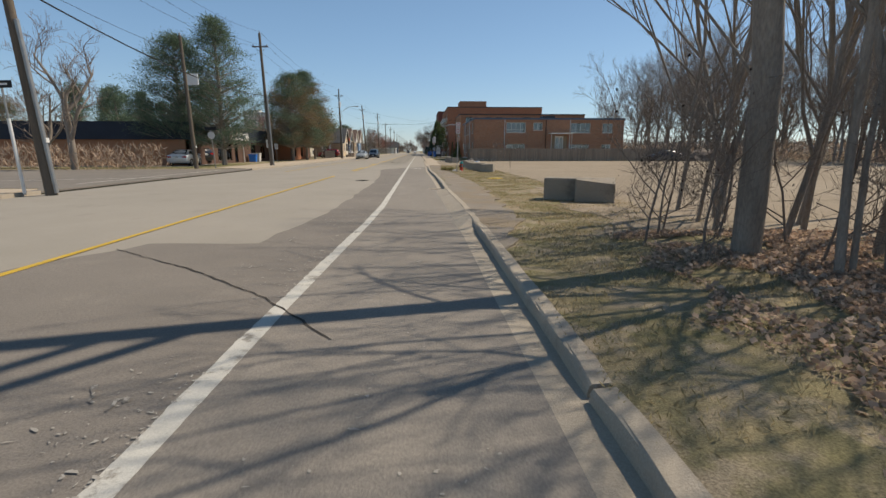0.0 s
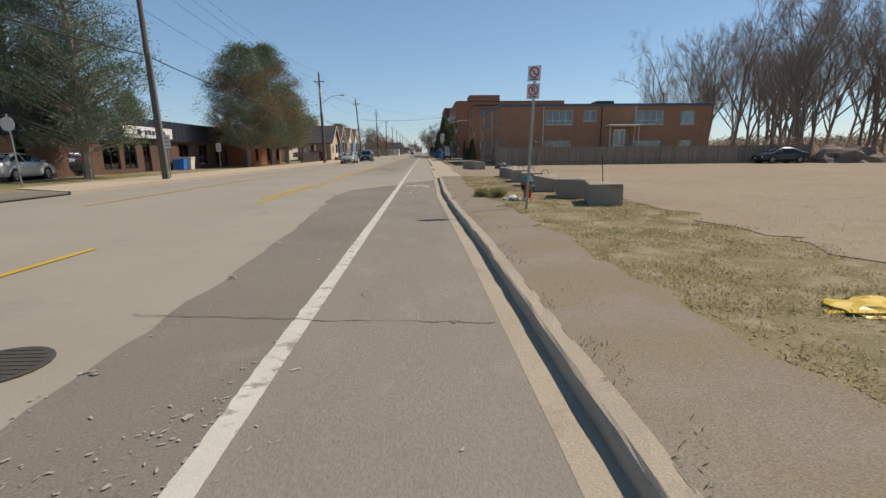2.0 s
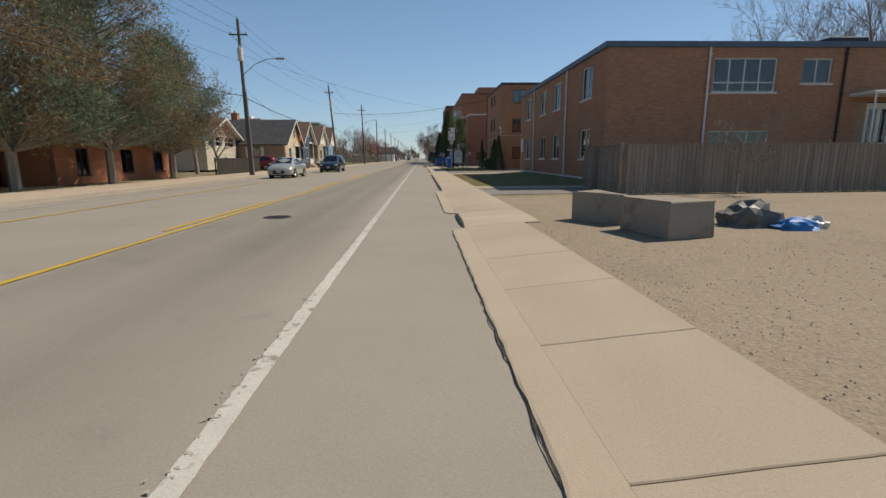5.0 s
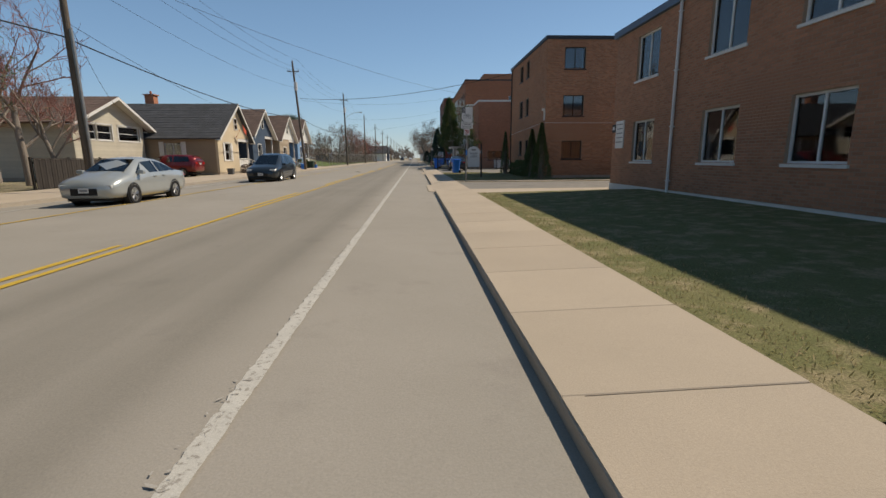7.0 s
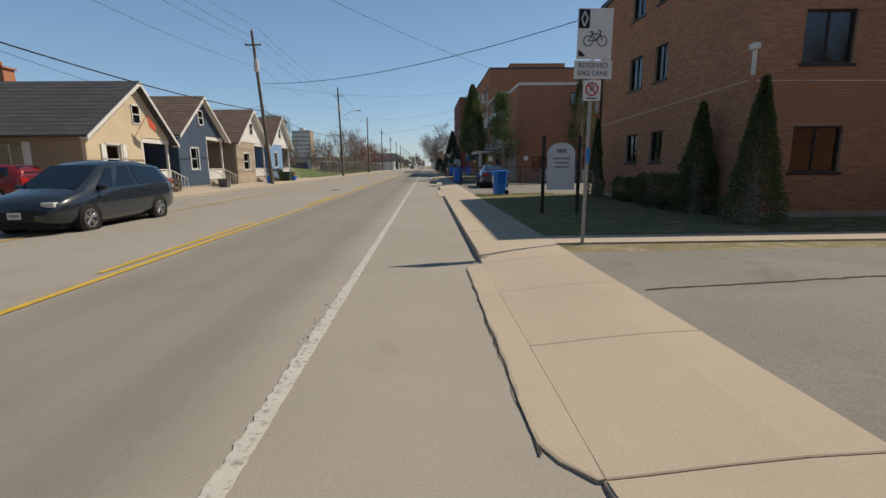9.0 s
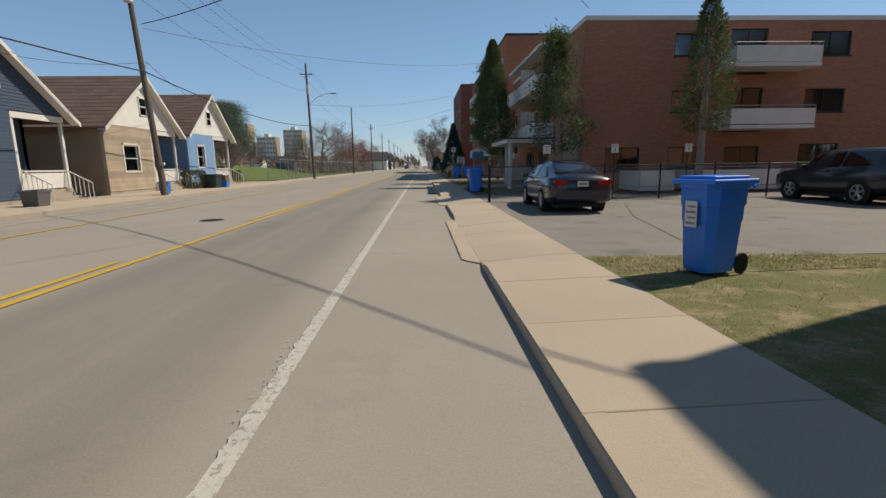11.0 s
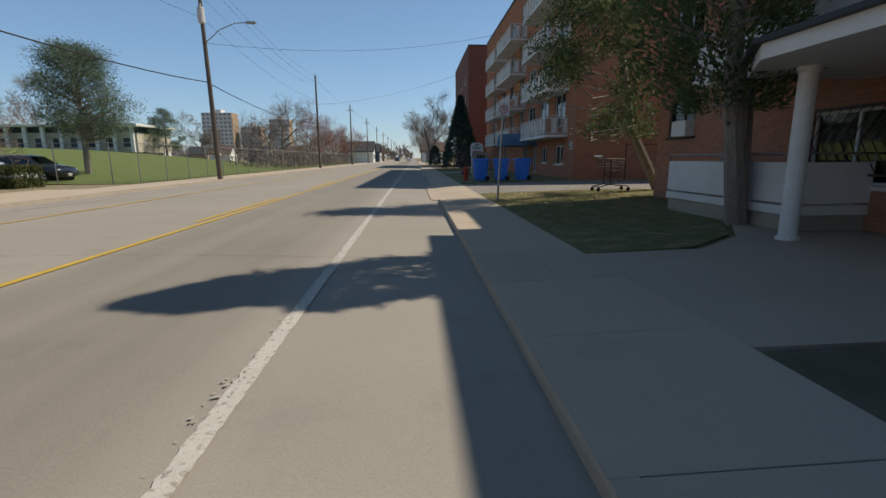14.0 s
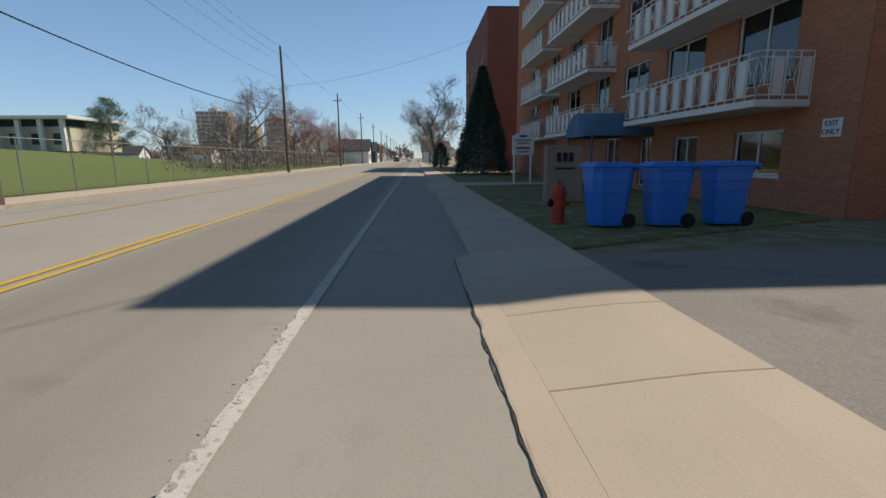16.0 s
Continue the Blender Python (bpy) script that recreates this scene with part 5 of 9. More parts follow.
# arched entrance awning
aw = Shape()
n = 10
arc = [(165.4 + 1.5 - 1.5 * math.cos(math.pi * i / n), 2.25 + 0.95 * math.sin(math.pi * i / n)) for i in range(n + 1)]
for x in (7.7, EX - 0.01):
    aw.v += [(x, y, z) for y, z in arc]
aw.f += [(i, i + 1, n + 2 + i, n + 1 + i) for i in range(n)] + [tuple(range(n + 1))]
awn = part("entrance_awning", aw, AWNING, block_e, "blue barrel awning over the entrance", smooth=True)
part("awning_post", Shape().tube((7.8, 165.5, 0.1), (7.8, 165.5, 2.25), 0.04, n=8), AWNING, awn)
part("awning_post", Shape().tube((7.8, 168.3, 0.1), (7.8, 168.3, 2.25), 0.04, n=8), AWNING, awn)
pl = part("exit_sign", Shape().soft_box(EX - 0.04, EX - 0.01, 157.35, 157.85, 1.85, 2.25, 0.01), SIGN_WHITE, block_e, "white sign reading exit only")
FACE_WEST = Matrix.Rotation(radians(-90), 4, "Z") @ FACE_SOUTH
text("lettering", "EXIT", 0.17, Matrix.Translation((EX - 0.044, 157.6, 2.14)) @ FACE_WEST, SIGN_BLACK, pl)
text("lettering", "ONLY", 0.17, Matrix.Translation((EX - 0.044, 157.6, 1.96)) @ FACE_WEST, SIGN_BLACK, pl)

# tall dark brick wing beyond
tower = thing("apartment_building", pose(0, 0, 0), "tall dark red brick block further along the street", "building")
brick_face(tower, south(200.5), 9.0, 30, 0, 17.0, [], BRICK_F, MORTAR_RED, bricks=False)
hw = [(a, a + 1.8, z, z + 1.3) for a in (204, 209, 214, 219) for z in (1.2, 4, 6.8, 9.6, 12.4)]
brick_face(tower, west(9.0), 200.78, 222, 0, 17.0, hw, BRICK_F, MORTAR_RED, bricks=False)
brick_face(tower, north(222.28), 9.0, 30, 0, 17.0, [], BRICK_F, MORTAR_RED, bricks=False)
brick_face(tower, east(30.28), 200.5, 222.28, 0, 17.0, [], BRICK_F, MORTAR_RED, bricks=False)
for h in hw:
    window(tower, west(9.0), *h, curtain=CURTAIN, open_part=0.5)
flat_roof(tower, 9.0, 30.28, 200.5, 222.28, 17.005, FASCIA_DARK, 0.02, 0.15)


# ---- houses and shops across the road ----
def clapboard(at, u0, u1, z0, z1, holes, pitch=0.14, proud=0.016):
    """Overlapping boards: each a wedge, thicker at its foot."""
    v, f = [], []
    z = z0
    while z < z1 - 0.02:
        zt = min(z + pitch, z1)
        zc = (z + zt) / 2
        gaps = sorted((max(h[0], u0), min(h[1], u1)) for h in holes if h[2] < zc < h[3])
        runs, a = [], u0
        for g0, g1 in gaps:
            if g0 > a:
                runs.append((a, g0))
            a = max(a, g1)
        if a < u1:
            runs.append((a, u1))
        for a, b in runs:
            n = len(v)
            v += [at(a, z, 0), at(b, z, 0), at(a, z, -proud), at(b, z, -proud), at(a, zt, -0.003), at(b, zt, -0.003)]
            f += [(n + 2, n + 3, n + 5, n + 4), (n, n + 1, n + 3, n + 2)]
        z += pitch
    return v, f


def shingle_slope(parent, p_eave, p_ridge, run, mat, rows=14, name="roof"):
    """One roof slope from eave to ridge, drawn out along run, in stepped courses of shingles."""
    e, r, w = Vector(p_eave), Vector(p_ridge), Vector(run)
    nrm = (r - e).cross(w).normalized()
    if nrm.z < 0:
        nrm = -nrm
    sh = Shape()
    base = [e, e + w, r + w, r]
    sh.add(base + [p - 0.12 * nrm for p in base], [(0, 1, 2, 3), (7, 6, 5, 4), (0, 4, 5, 1), (1, 5, 6, 2), (2, 6, 7, 3), (3, 7, 4, 0)])
    roof = part(name, sh, mat, parent)
    v, f = [], []
    rnd = random.Random(int(abs(e.y) * 10))
    cols = max(6, int(w.length / 0.9))
    for i in range(rows):
        a, b = e + (r - e) * (i / rows), e + (r - e) * min(1, (i + 1.15) / rows)
        for k in range(cols):
            s0, s1 = (k + 0.5 * (i % 2)) / cols, min(1, (k + 0.96 + 0.5 * (i % 2)) / cols)
            if s0 >= 1:
                continue
            lift = 0.014 + rnd.uniform(0, 0.006)
            n = len(v)
            v += [tuple(a + w * s0 + nrm * lift), tuple(a + w * s1 + nrm * lift), tuple(b + w * s1 + nrm * 0.003), tuple(b + w * s0 + nrm * 0.003), tuple(a + w * s0), tuple(a + w * s1)]
            f += [(n, n + 1, n + 2, n + 3), (n + 4, n + 5, n + 1, n)]
    o = raw_part("roof_covering", v, f, mat, roof)
    o["kind"] = "stuff"
    return roof


def cottage(label, x, y0, y1, ze, peak, depth, side_mat, front_mat, gable_mat, roof_mat, wins, porch=None, trim=None, base=0.3, over=0.45, side_wins=()):
    """A narrow gabled house, its front facing the road (+x)."""
    h = thing("house", pose(0, 0, 0), label, "house")
    trim = trim or WHITE_PAINT
    py, pz = peak
    pa, pb = porch or (y1, y1)
    fx = x
    holes = [w for w in wins]
    fr = part("wall", cut_wall(y0, pa, base, ze, holes, 0.2, east(fx)), front_mat, h)
    v, f = clapboard(east(fx), y0 + 0.06, pa - 0.06, base + 0.02, ze, holes)
    raw_part("boarding", v, f, front_mat, fr)["kind"] = "stuff"
    if porch:
        part("porch_wall", cut_wall(pa, y1, base, ze, [], 0.2, east(fx - 1.9)), side_mat, h)
        part("porch_side", Shape().box(fx - 1.9, fx - 0.2, pa, pa + 0.12, base, ze), side_mat, h)
        part("porch_floor", Shape().box(fx - 1.9, fx, pa, y1, 0.0, base + 0.35), KERB, h)
        part("porch_beam", Shape().box(fx - 0.2, fx - 0.02, pa + 0.06, y1, ze - 0.28, ze - 0.02), trim, h)
        for yy in (pa + 0.16, y1 - 0.1):
            part("porch_post", Shape().soft_box(fx - 0.2, fx - 0.06, yy - 0.07, yy + 0.07, base + 0.35, ze - 0.28, 0.012), trim, h)
        part("door", Shape().box(fx - 1.89, fx - 1.83, pa + 0.35, pa + 1.25, base + 0.35, base + 2.35), DOOR_BLUE, h)
        st = Shape()
        for k in range(4):
            st.box(fx + 0.28 * k, fx + 0.28 * (k + 1), pa + 0.3, y1 - 0.3, 0.0, base + 0.35 - 0.16 * (k + 1) + 0.001)
        part("steps", st, KERB, h)
        for yy in (pa + 0.25, y1 - 0.25):
            rail = part("stair_rail", Shape().tube((fx - 0.1, yy, base + 1.25), (fx + 1.1, yy, 0.9), 0.03, n=6), trim, h)
            for k in range(7):
                q = k / 6
                part("baluster", Shape().tube((fx - 0.1 + 1.2 * q, yy, base + 0.3 - 0.5 * q), (fx - 0.1 + 1.2 * q, yy, base + 1.25 + (0.9 - base - 1.25) * q), 0.018, n=5), trim, rail)
        part("porch_rail", Shape().box(fx - 0.16, fx - 0.1, pa + 0.23, y1 - 0.17, base + 1.15, base + 1.22).box(fx - 0.15, fx - 0.11, pa + 0.23, y1 - 0.17, base + 0.4, base + 1.1), trim, h)
    part("wall", cut_wall(fx - depth, fx - 0.2, base, ze, list(side_wins), 0.2, south(y0)), side_mat, h)
    v, f = clapboard(south(y0), fx - depth, fx - 0.2, base + 0.02, ze, list(side_wins))
    raw_part("boarding", v, f, side_mat, h.children[-1])["kind"] = "stuff"
    part("wall", Shape().box(fx - depth, fx - (1.9 if porch else 0.2), y1 - 0.2, y1, base, ze), side_mat, h)
    part("wall", Shape().box(fx - depth, fx - depth + 0.2, y0 + 0.2, y1 - 0.2, base, ze), side_mat, h)
    part("foundation", Shape().box(fx - 1.94, fx - 0.02, y0 + 0.02, pa, 0, base), KERB, h)
    part("foundation", Shape().box(fx - depth + 0.02, fx - (1.92 if porch else 0.02), y0 + 0.02, y1 - 0.02, 0, base), KERB, h)
    gw = [(py - 0.45, py + 0.35, ze + 0.75, ze + 1.85)] if pz - ze > 2.4 else []
    # gable wall with its window
    g = Shape().prism([(y0, ze), (y1, ze), (py, pz)], fx - 0.2, fx, "x")
    gab = part("gable", g, gable_mat, h)
    v, f = [], []
    z = ze + 0.02
    while z < pz - 0.1:
        zt = z + 0.14
        a0, a1 = y0 + (py - y0) * (z - ze) / (pz - ze), y1 - (y1 - py) * (z - ze) / (pz - ze)
        b0, b1 = y0 + (py - y0) * min(1, (zt - ze) / (pz - ze)), y1 - (y1 - py) * min(1, (zt - ze) / (pz - ze))
        n = len(v)
        v += [(fx + 0.02, a0, z), (fx + 0.02, a1, z), (fx + 0.004, b1, zt), (fx + 0.004, b0, zt), (fx, a0, z), (fx, a1, z)]
        f += [(n, n + 1, n + 2, n + 3), (n + 4, n + 5, n + 1, n)]
        z = zt
    raw_part("boarding", v, f, gable_mat, gab)["kind"] = "stuff"
    for a, b, c, d in gw:
        w = part("window", Shape().box(fx + 0.02, fx + 0.06, a, b, c, c + 0.07).box(fx + 0.02, fx + 0.06, a, b, d - 0.07, d).box(fx + 0.02, fx + 0.06, a, a + 0.07, c, d).box(fx + 0.02, fx + 0.06, b - 0.07, b, c, d).box(fx + 0.02, fx + 0.05, a, b, (c + d) / 2 - 0.025, (c + d) / 2 + 0.025), trim, h)
        part("pane", Shape().box(fx + 0.022, fx + 0.03, a + 0.07, b - 0.07, c + 0.07, d - 0.07), GLASS, w)
        part("window_back", Shape().box(fx - 0.001, fx + 0.02, a + 0.05, b - 0.05, c + 0.05, d - 0.05), INTERIOR, w)
    for i, w in enumerate(wins):
        window(h, east(fx), *w, frame=WHITE_FRAME, cols=1, rows=2, curtain=CURTAIN, open_part=0.8)
        part("casing", Shape().box(fx + 0.018, fx + 0.04, w[0] - 0.12, w[0] - 0.01, w[2] - 0.08, w[3] + 0.1).box(fx + 0.018, fx + 0.04, w[1] + 0.01, w[1] + 0.12, w[2] - 0.08, w[3] + 0.1).box(fx + 0.018, fx + 0.04, w[0] - 0.12, w[1] + 0.12, w[3] + 0.01, w[3] + 0.1), trim, h)
    for w in side_wins:
        window(h, south(y0), *w, frame=WHITE_FRAME, cols=2, curtain=CURTAIN, open_part=0.7)
        for a, b in ((w[0] - 0.42, w[0] - 0.03), (w[1] + 0.03, w[1] + 0.42)):
            part("shutter", Shape().soft_box(a, b, y0 - 0.05, y0 - 0.018, w[2] - 0.05, w[3] + 0.05, 0.008), WHITE_PAINT, h)
    # roof slopes, ridge along x, with barge boards
    sl, sr = (pz - ze) / (py - y0), (pz - ze) / (y1 - py)
    ea, eb = (y0 - over, ze - over * sl), (y1 + over, ze - over * sr)
    xa, xb = fx - depth - 0.3, fx + over
    shingle_slope(h, (xa, ea[0], ea[1] + 0.14), (xa, py, pz + 0.14), (xb - xa, 0, 0), roof_mat)
    shingle_slope(h, (xa, eb[0], eb[1] + 0.14), (xa, py, pz + 0.14), (xb - xa, 0, 0), roof_mat)
    for (ya, za) in (ea, eb):
        part("barge_board", Shape().prism([(ya, za - 0.1), (ya, za + 0.1), (py, pz + 0.1), (py, pz - 0.12)], xb - 0.01, xb + 0.035, "x"), trim, h)
        part("soffit", Shape().prism([(ya, za - 0.02), (py, pz - 0.02), (py, pz + 0.005), (ya, za + 0.005)], fx + 0.03, xb - 0.012, "x"), trim, h)
    return h


h2 = cottage("small beige clapboard house with a dark shingle roof", -16.0, 112.4, 120.2, 3.4, (116.9, 6.45), 13.0, SIDING_TAN, SIDING_BEIGE, SIDING_BEIGE, ROOF_DARK, [(113.9, 115.1, 1.35, 2.85)], porch=(117.2, 120.2), side_wins=[(-20.5, -19.1, 1.5, 2.9), (-25, -23.6, 1.5, 2.9)])
for a, b in ((113.45, 113.78), (115.22, 115.55)):
    part("shutter", Shape().soft_box(-15.96, -15.92, a, b, 1.3, 2.9, 0.008), WHITE_PAINT, h2)
part("chimney", Shape().box(-24.2, -23.4, 117.2, 118.0, 5.2, 7.4).box(-24.3, -23.3, 117.1, 118.1, 7.4, 7.5).tube((-23.8, 117.6, 7.5), (-23.8, 117.6, 7.8), 0.1), BRICK_E, h2)
part("flag", Shape().prism([(116.6, 4.6), (117.4, 4.1), (117.3, 3.7), (116.7, 4.0)], -15.2, -15.18, "x").tube((-15.95, 116.4, 3.3), (-15.15, 116.6, 4.7), 0.015, n=5), FLAG, h2)
cottage("small slate blue clapboard house with white trim", -16.0, 121.3, 128.6, 4.0, (125.0, 6.75), 12.0, SIDING_SLATE, SIDING_SLATE, SIDING_SLATE, ROOF_BROWN, [(123.0, 124.1, 1.5, 3.0)], porch=(125.6, 128.6))
cottage("small stone faced house with white gable and brown roof", -16.0, 131.3, 138.9, 3.95, (135.3, 6.95), 12.0, SIDING_TAN, SIDING_STONE, SIDING_WHITE, ROOF_BROWN, [(132.9, 134.3, 1.4, 2.9)], porch=(135.8, 138.9))
cottage("small sky blue house with white boarded gable", -16.0, 140.4, 147.9, 4.1, (144.3, 7.15), 12.0, SIDING_BLUE, SIDING_BLUE, SIDING_WHITE, ROOF_BROWN, [(141.9, 143.0, 1.6, 3.2)], porch=(144.8, 147.9))
h1 = cottage("raised cream brick bungalow with wide white windows", -21.9, 103.6, 112.0, 4.1, (108.0, 6.0), 11.0, SIDING_CREAM, SIDING_CREAM, SIDING_CREAM, ROOF_BROWN, [(104.3, 106.0, 2.9, 4.0), (106.1, 107.8, 2.9, 4.0), (108.6, 111.4, 2.9, 4.0), (108.2, 111.4, 0.7, 1.6)], over=0.7)

# single storey office with navy cladding, and a brick shop row
MANSARD_GREY = material("mansard_boards", (0.4, 0.385, 0.36), (0.31, 0.3, 0.28), 1.5, 0.8, 0.2, 30.0, fine=0.1)
office = thing("office_building", pose(0, 0, 0), "low office with navy cladding over brown brick", "building")
hw = [(56.5, 58.3, 0.4, 2.3), (58.8, 60.3, 0.4, 2.3), (61.2, 62.2, 0.12, 2.3), (66.6, 68.4, 0.6, 2.3), (70.4, 72.2, 0.4, 2.3), (74.0, 75.2, 0.4, 2.3)]
part("wall", cut_wall(50.0, 76.8, 0.1, 2.5, hw, 0.25, east(-20.6)), BRICK_SHADED, office)
for h in hw:
    window(office, east(-20.6), *h, frame=DARK_FRAME, curtain=CURTAIN_DARK, open_part=0.4, sill=False)
part("cladding", Shape().box(-40, -20.3, 49.8, 77.0, 2.5, 4.1), NAVY, office)
cl = Shape()
for k in range(43):
    cl.box(-20.3, -20.28, 49.9 + 0.63 * k, 49.93 + 0.63 * k, 2.52, 4.08)
part("cladding_rib", cl, NAVY, office)["kind"] = "stuff"
part("side_wall", Shape().box(-40, -20.6, 50.0, 50.25, 0.1, 2.5).box(-40, -20.6, 76.5, 76.8, 0.1, 2.5).box(-40, -39.7, 50.25, 76.5, 0.1, 2.5), BRICK_B, office)
fs = part("fascia_sign", Shape().soft_box(-20.27, -20.18, 58.4, 65.0, 2.66, 3.5, 0.02), SIGN_WHITE, office, "pale fascia sign with a dark mark")
part("sign_mark", Shape().lathe([(0.26, 0), (0.26, 0.01)], (0, 0, 0), 16).moved(Matrix.Translation((-20.172, 60.3, 3.08)) @ Matrix.Rotation(radians(90), 4, "Y")), SIGN_NAVY, fs)
for k in range(6):
    part("sign_bar", Shape().soft_box(-20.178, -20.166, 61.0 + 0.5 * k, 61.38 + 0.5 * k, 2.9, 3.25, 0.004), SIGN_NAVY, fs)
part("roof_unit", Shape().soft_box(-30, -28.2, 64.0, 65.6, 4.1, 5.4, 0.05), WHITE_PAINT, office, "white rooftop duct")
part("roof_deck", Shape().box(-39.9, -20.4, 49.9, 76.9, 4.1, 4.13), ROOF_FLAT, office)
shops = thing("shop_row", pose(0, 0, 0), "low red brick building with a grey slatted mansard", "building")
hw = [(78.9, 79.9, 0.6, 2.1), (82.9, 84.2, 0.6, 2.1), (86.6, 87.8, 0.6, 2.1)]
brick_face(shops, east(-18.2), 77.3, 88.6, 0.1, 2.45, hw, BRICK_E, MORTAR_RED)
for i, h in enumerate(hw):
    window(shops, east(-18.2), *h, frame=DARK_FRAME, curtain=CURTAIN, open_part=0.5)
part("side_wall", Shape().box(-34, -18.46, 77.3, 77.55, 0.1, 2.45).box(-34, -18.46, 88.35, 88.6, 0.1, 2.45).box(-34, -33.8, 77.55, 88.35, 0.1, 2.45), BRICK_E, shops)
shingle_slope(shops, (-17.7, 77.2, 2.4), (-18.9, 77.2, 4.1), (0, 11.5, 0), MANSARD_GREY, 9, "mansard")
part("roof_deck", Shape().box(-34, -19.0, 77.2, 88.7, 2.46, 4.05), ROOF_FLAT, shops)


# ---- poles, lamps, cables ----
def utility_pole(x, y, h, label, lean=(0, 0), arm=True, can=True, lamp=False, guard=False):
    p = thing("utility_pole", pose(x, y, 0.1), label, "utility pole", "poles along the road")
    top = (lean[0], lean[1], h)
    part("pole", Shape().tube((0, 0, -0.1), top, 0.17, 0.105, 14), WOOD_POLE, p)
    at = lambda z: Vector((lean[0] * z / h, lean[1] * z / h, z))
    if arm:
        a = at(h - 1.2)
        part("crossarm", Shape().soft_box(a.x - 0.7, a.x + 0.7, a.y - 0.18, a.y - 0.09, a.z, a.z + 0.1, 0.008).tube(a + Vector((-0.5, -0.13, 0)), a + Vector((0, -0.13, -0.5)), 0.012, n=5).tube(a + Vector((0.5, -0.13, 0)), a + Vector((0, -0.13, -0.5)), 0.012, n=5), WOOD_POLE, p)
        for dx in (-0.6, 0.6):
            part("insulator", Shape().lathe([(0.02, 0), (0.05, 0.03), (0.03, 0.07), (0.05, 0.1), (0.02, 0.16)], (a.x + dx, a.y - 0.13, a.z + 0.1), 8), SIGN_GREY, p)
    part("insulator", Shape().lathe([(0.03, 0), (0.05, 0.05), (0.03, 0.1), (0.05, 0.15), (0.02, 0.22)], top, 8), SIGN_GREY, p)
    if can:
        a = at(h * 0.74)
        part("transformer", Shape().lathe([(0.2, 0), (0.21, 0.03), (0.21, 0.85), (0.19, 0.92), (0.06, 0.95)], (a.x + 0.1, a.y - 0.36, a.z), 16).tube((a.x + 0.1, a.y - 0.36, a.z + 0.95), (a.x + 0.1, a.y - 0.36, a.z + 1.15), 0.03, n=6), FAR_CONCRETE, p, "pale grey transformer can")
    if lamp:
        a = at(h * 0.66)
        pts = [a + Vector((0.1, 0, 0)), a + Vector((1.0, 0, 0.75)), a + Vector((2.0, 0, 1.15)), a + Vector((2.8, 0, 1.2))]
        part("lamp_arm", Shape().path(pts, 0.03, 6), METAL, p)
        part("lamp_head", Shape().soft_box(a.x + 2.7, a.x + 3.35, a.y - 0.12, a.y + 0.12, a.z + 1.12, a.z + 1.26, 0.04, 2), METAL, p)
    if guard:
        part("conduit", Shape().tube((0.2, -0.05, 0), at(h * 0.55) + Vector((0.16, -0.05, 0)), 0.07, 0.07, 10), METAL, p, "pale steel conduit")
    part("pole_tag", Shape().box(0.13, 0.175, -0.09, 0.04, 1.6, 1.75), SIGN_WHITE, p)
    return p


POLES = [(-11.0, 19.9, 9.6), (-12.85, 49.4, 11.6), (-12.95, 91.2, 12.0), (-12.75, 130.6, 12.9), (-12.1, 163.1, 13.3), (-12.3, 198.4, 12.5), (-12.4, 234, 12.5), (-12.5, 270, 12.5), (-12.6, 306, 12.5), (-12.6, 342, 12.5), (-12.6, 378, 12.5), (-12.6, 414, 12.5), (-12.6, 450, 12.5), (-12.6, 486, 12.5)]
utility_pole(*POLES[0], "weathered wooden pole leaning on the corner pavement", (-0.75, 0.3), arm=False, can=False, guard=True)
utility_pole(*POLES[1], "tall wooden utility pole with pale conduit", (-0.25, 0), can=False, guard=True)
utility_pole(*POLES[2], "wooden utility pole with transformer and street lamp", (-0.1, 0), lamp=True, guard=True)
utility_pole(*POLES[3], "wooden utility pole with a transformer can", (-0.9, 0.2))
utility_pole(*POLES[4], "wooden utility pole with transformer and street lamp", (-0.3, 0.2), lamp=True)
for p in POLES[5:]:
    utility_pole(*p, "plain wooden utility pole beside the school fence", (0, 0), can=False, arm=p[1] > 230)
q = utility_pole(-16.4, 42.0, 9.7, "bare wooden pole with a white box", (-0.2, 0), arm=False, can=False)
part("sign_box", Shape().soft_box(0.1, 0.9, -0.25, -0.15, 6.2, 7.0, 0.02), SIGN_WHITE, q)


def cable(a, b, sag, r=0.012, label="thin black overhead cable"):
    n = 14
    pts = [Vector(a).lerp(Vector(b), i / n) - Vector((0, 0, 4 * sag * (i / n) * (1 - i / n))) for i in range(n + 1)]
    return tagged(part("cable", Shape().path(pts, r, 5), CABLE), label, "cable", "overhead cables")


for i in range(len(POLES) - 1):
    (xa, ya, ha), (xb, yb, hb) = POLES[i], POLES[i + 1]
    far = ya > 190
    cable((xa - 0.25, ya, 6.4), (xb - 0.2, yb, 6.4), 0.7, 0.03, "thick black bundled telephone cable")
    if far:
        cable((xa, ya, ha - 0.2), (xb, yb, hb - 0.2), 0.7)
        continue
    for dx, dz in ((-0.6, -0.95), (0.6, -0.95), (0, 0.25), (0.1, -3.0)):
        cable((xa - 0.25 + dx, ya, ha + dz), (xb - 0.25 + dx, yb, hb + dz), 0.8, 0.009)
cable((-11.2, 19.9, 8.3), (12, -20, 9.5), 0.9, 0.025)
cable((-12.9, 91.2, 9.5), (9.0, 128.0, 8.6), 0.9, 0.01)
cable((-12.9, 130.6, 8.5), (9.0, 158.0, 12.5), 1.0, 0.01)
cable((-12.9, 130.6, 8.7), (9.0, 110.0, 8.2), 0.8, 0.02)
cable((-12.2, 163.1, 8.8), (10.0, 172.0, 12.0), 1.0, 0.01)
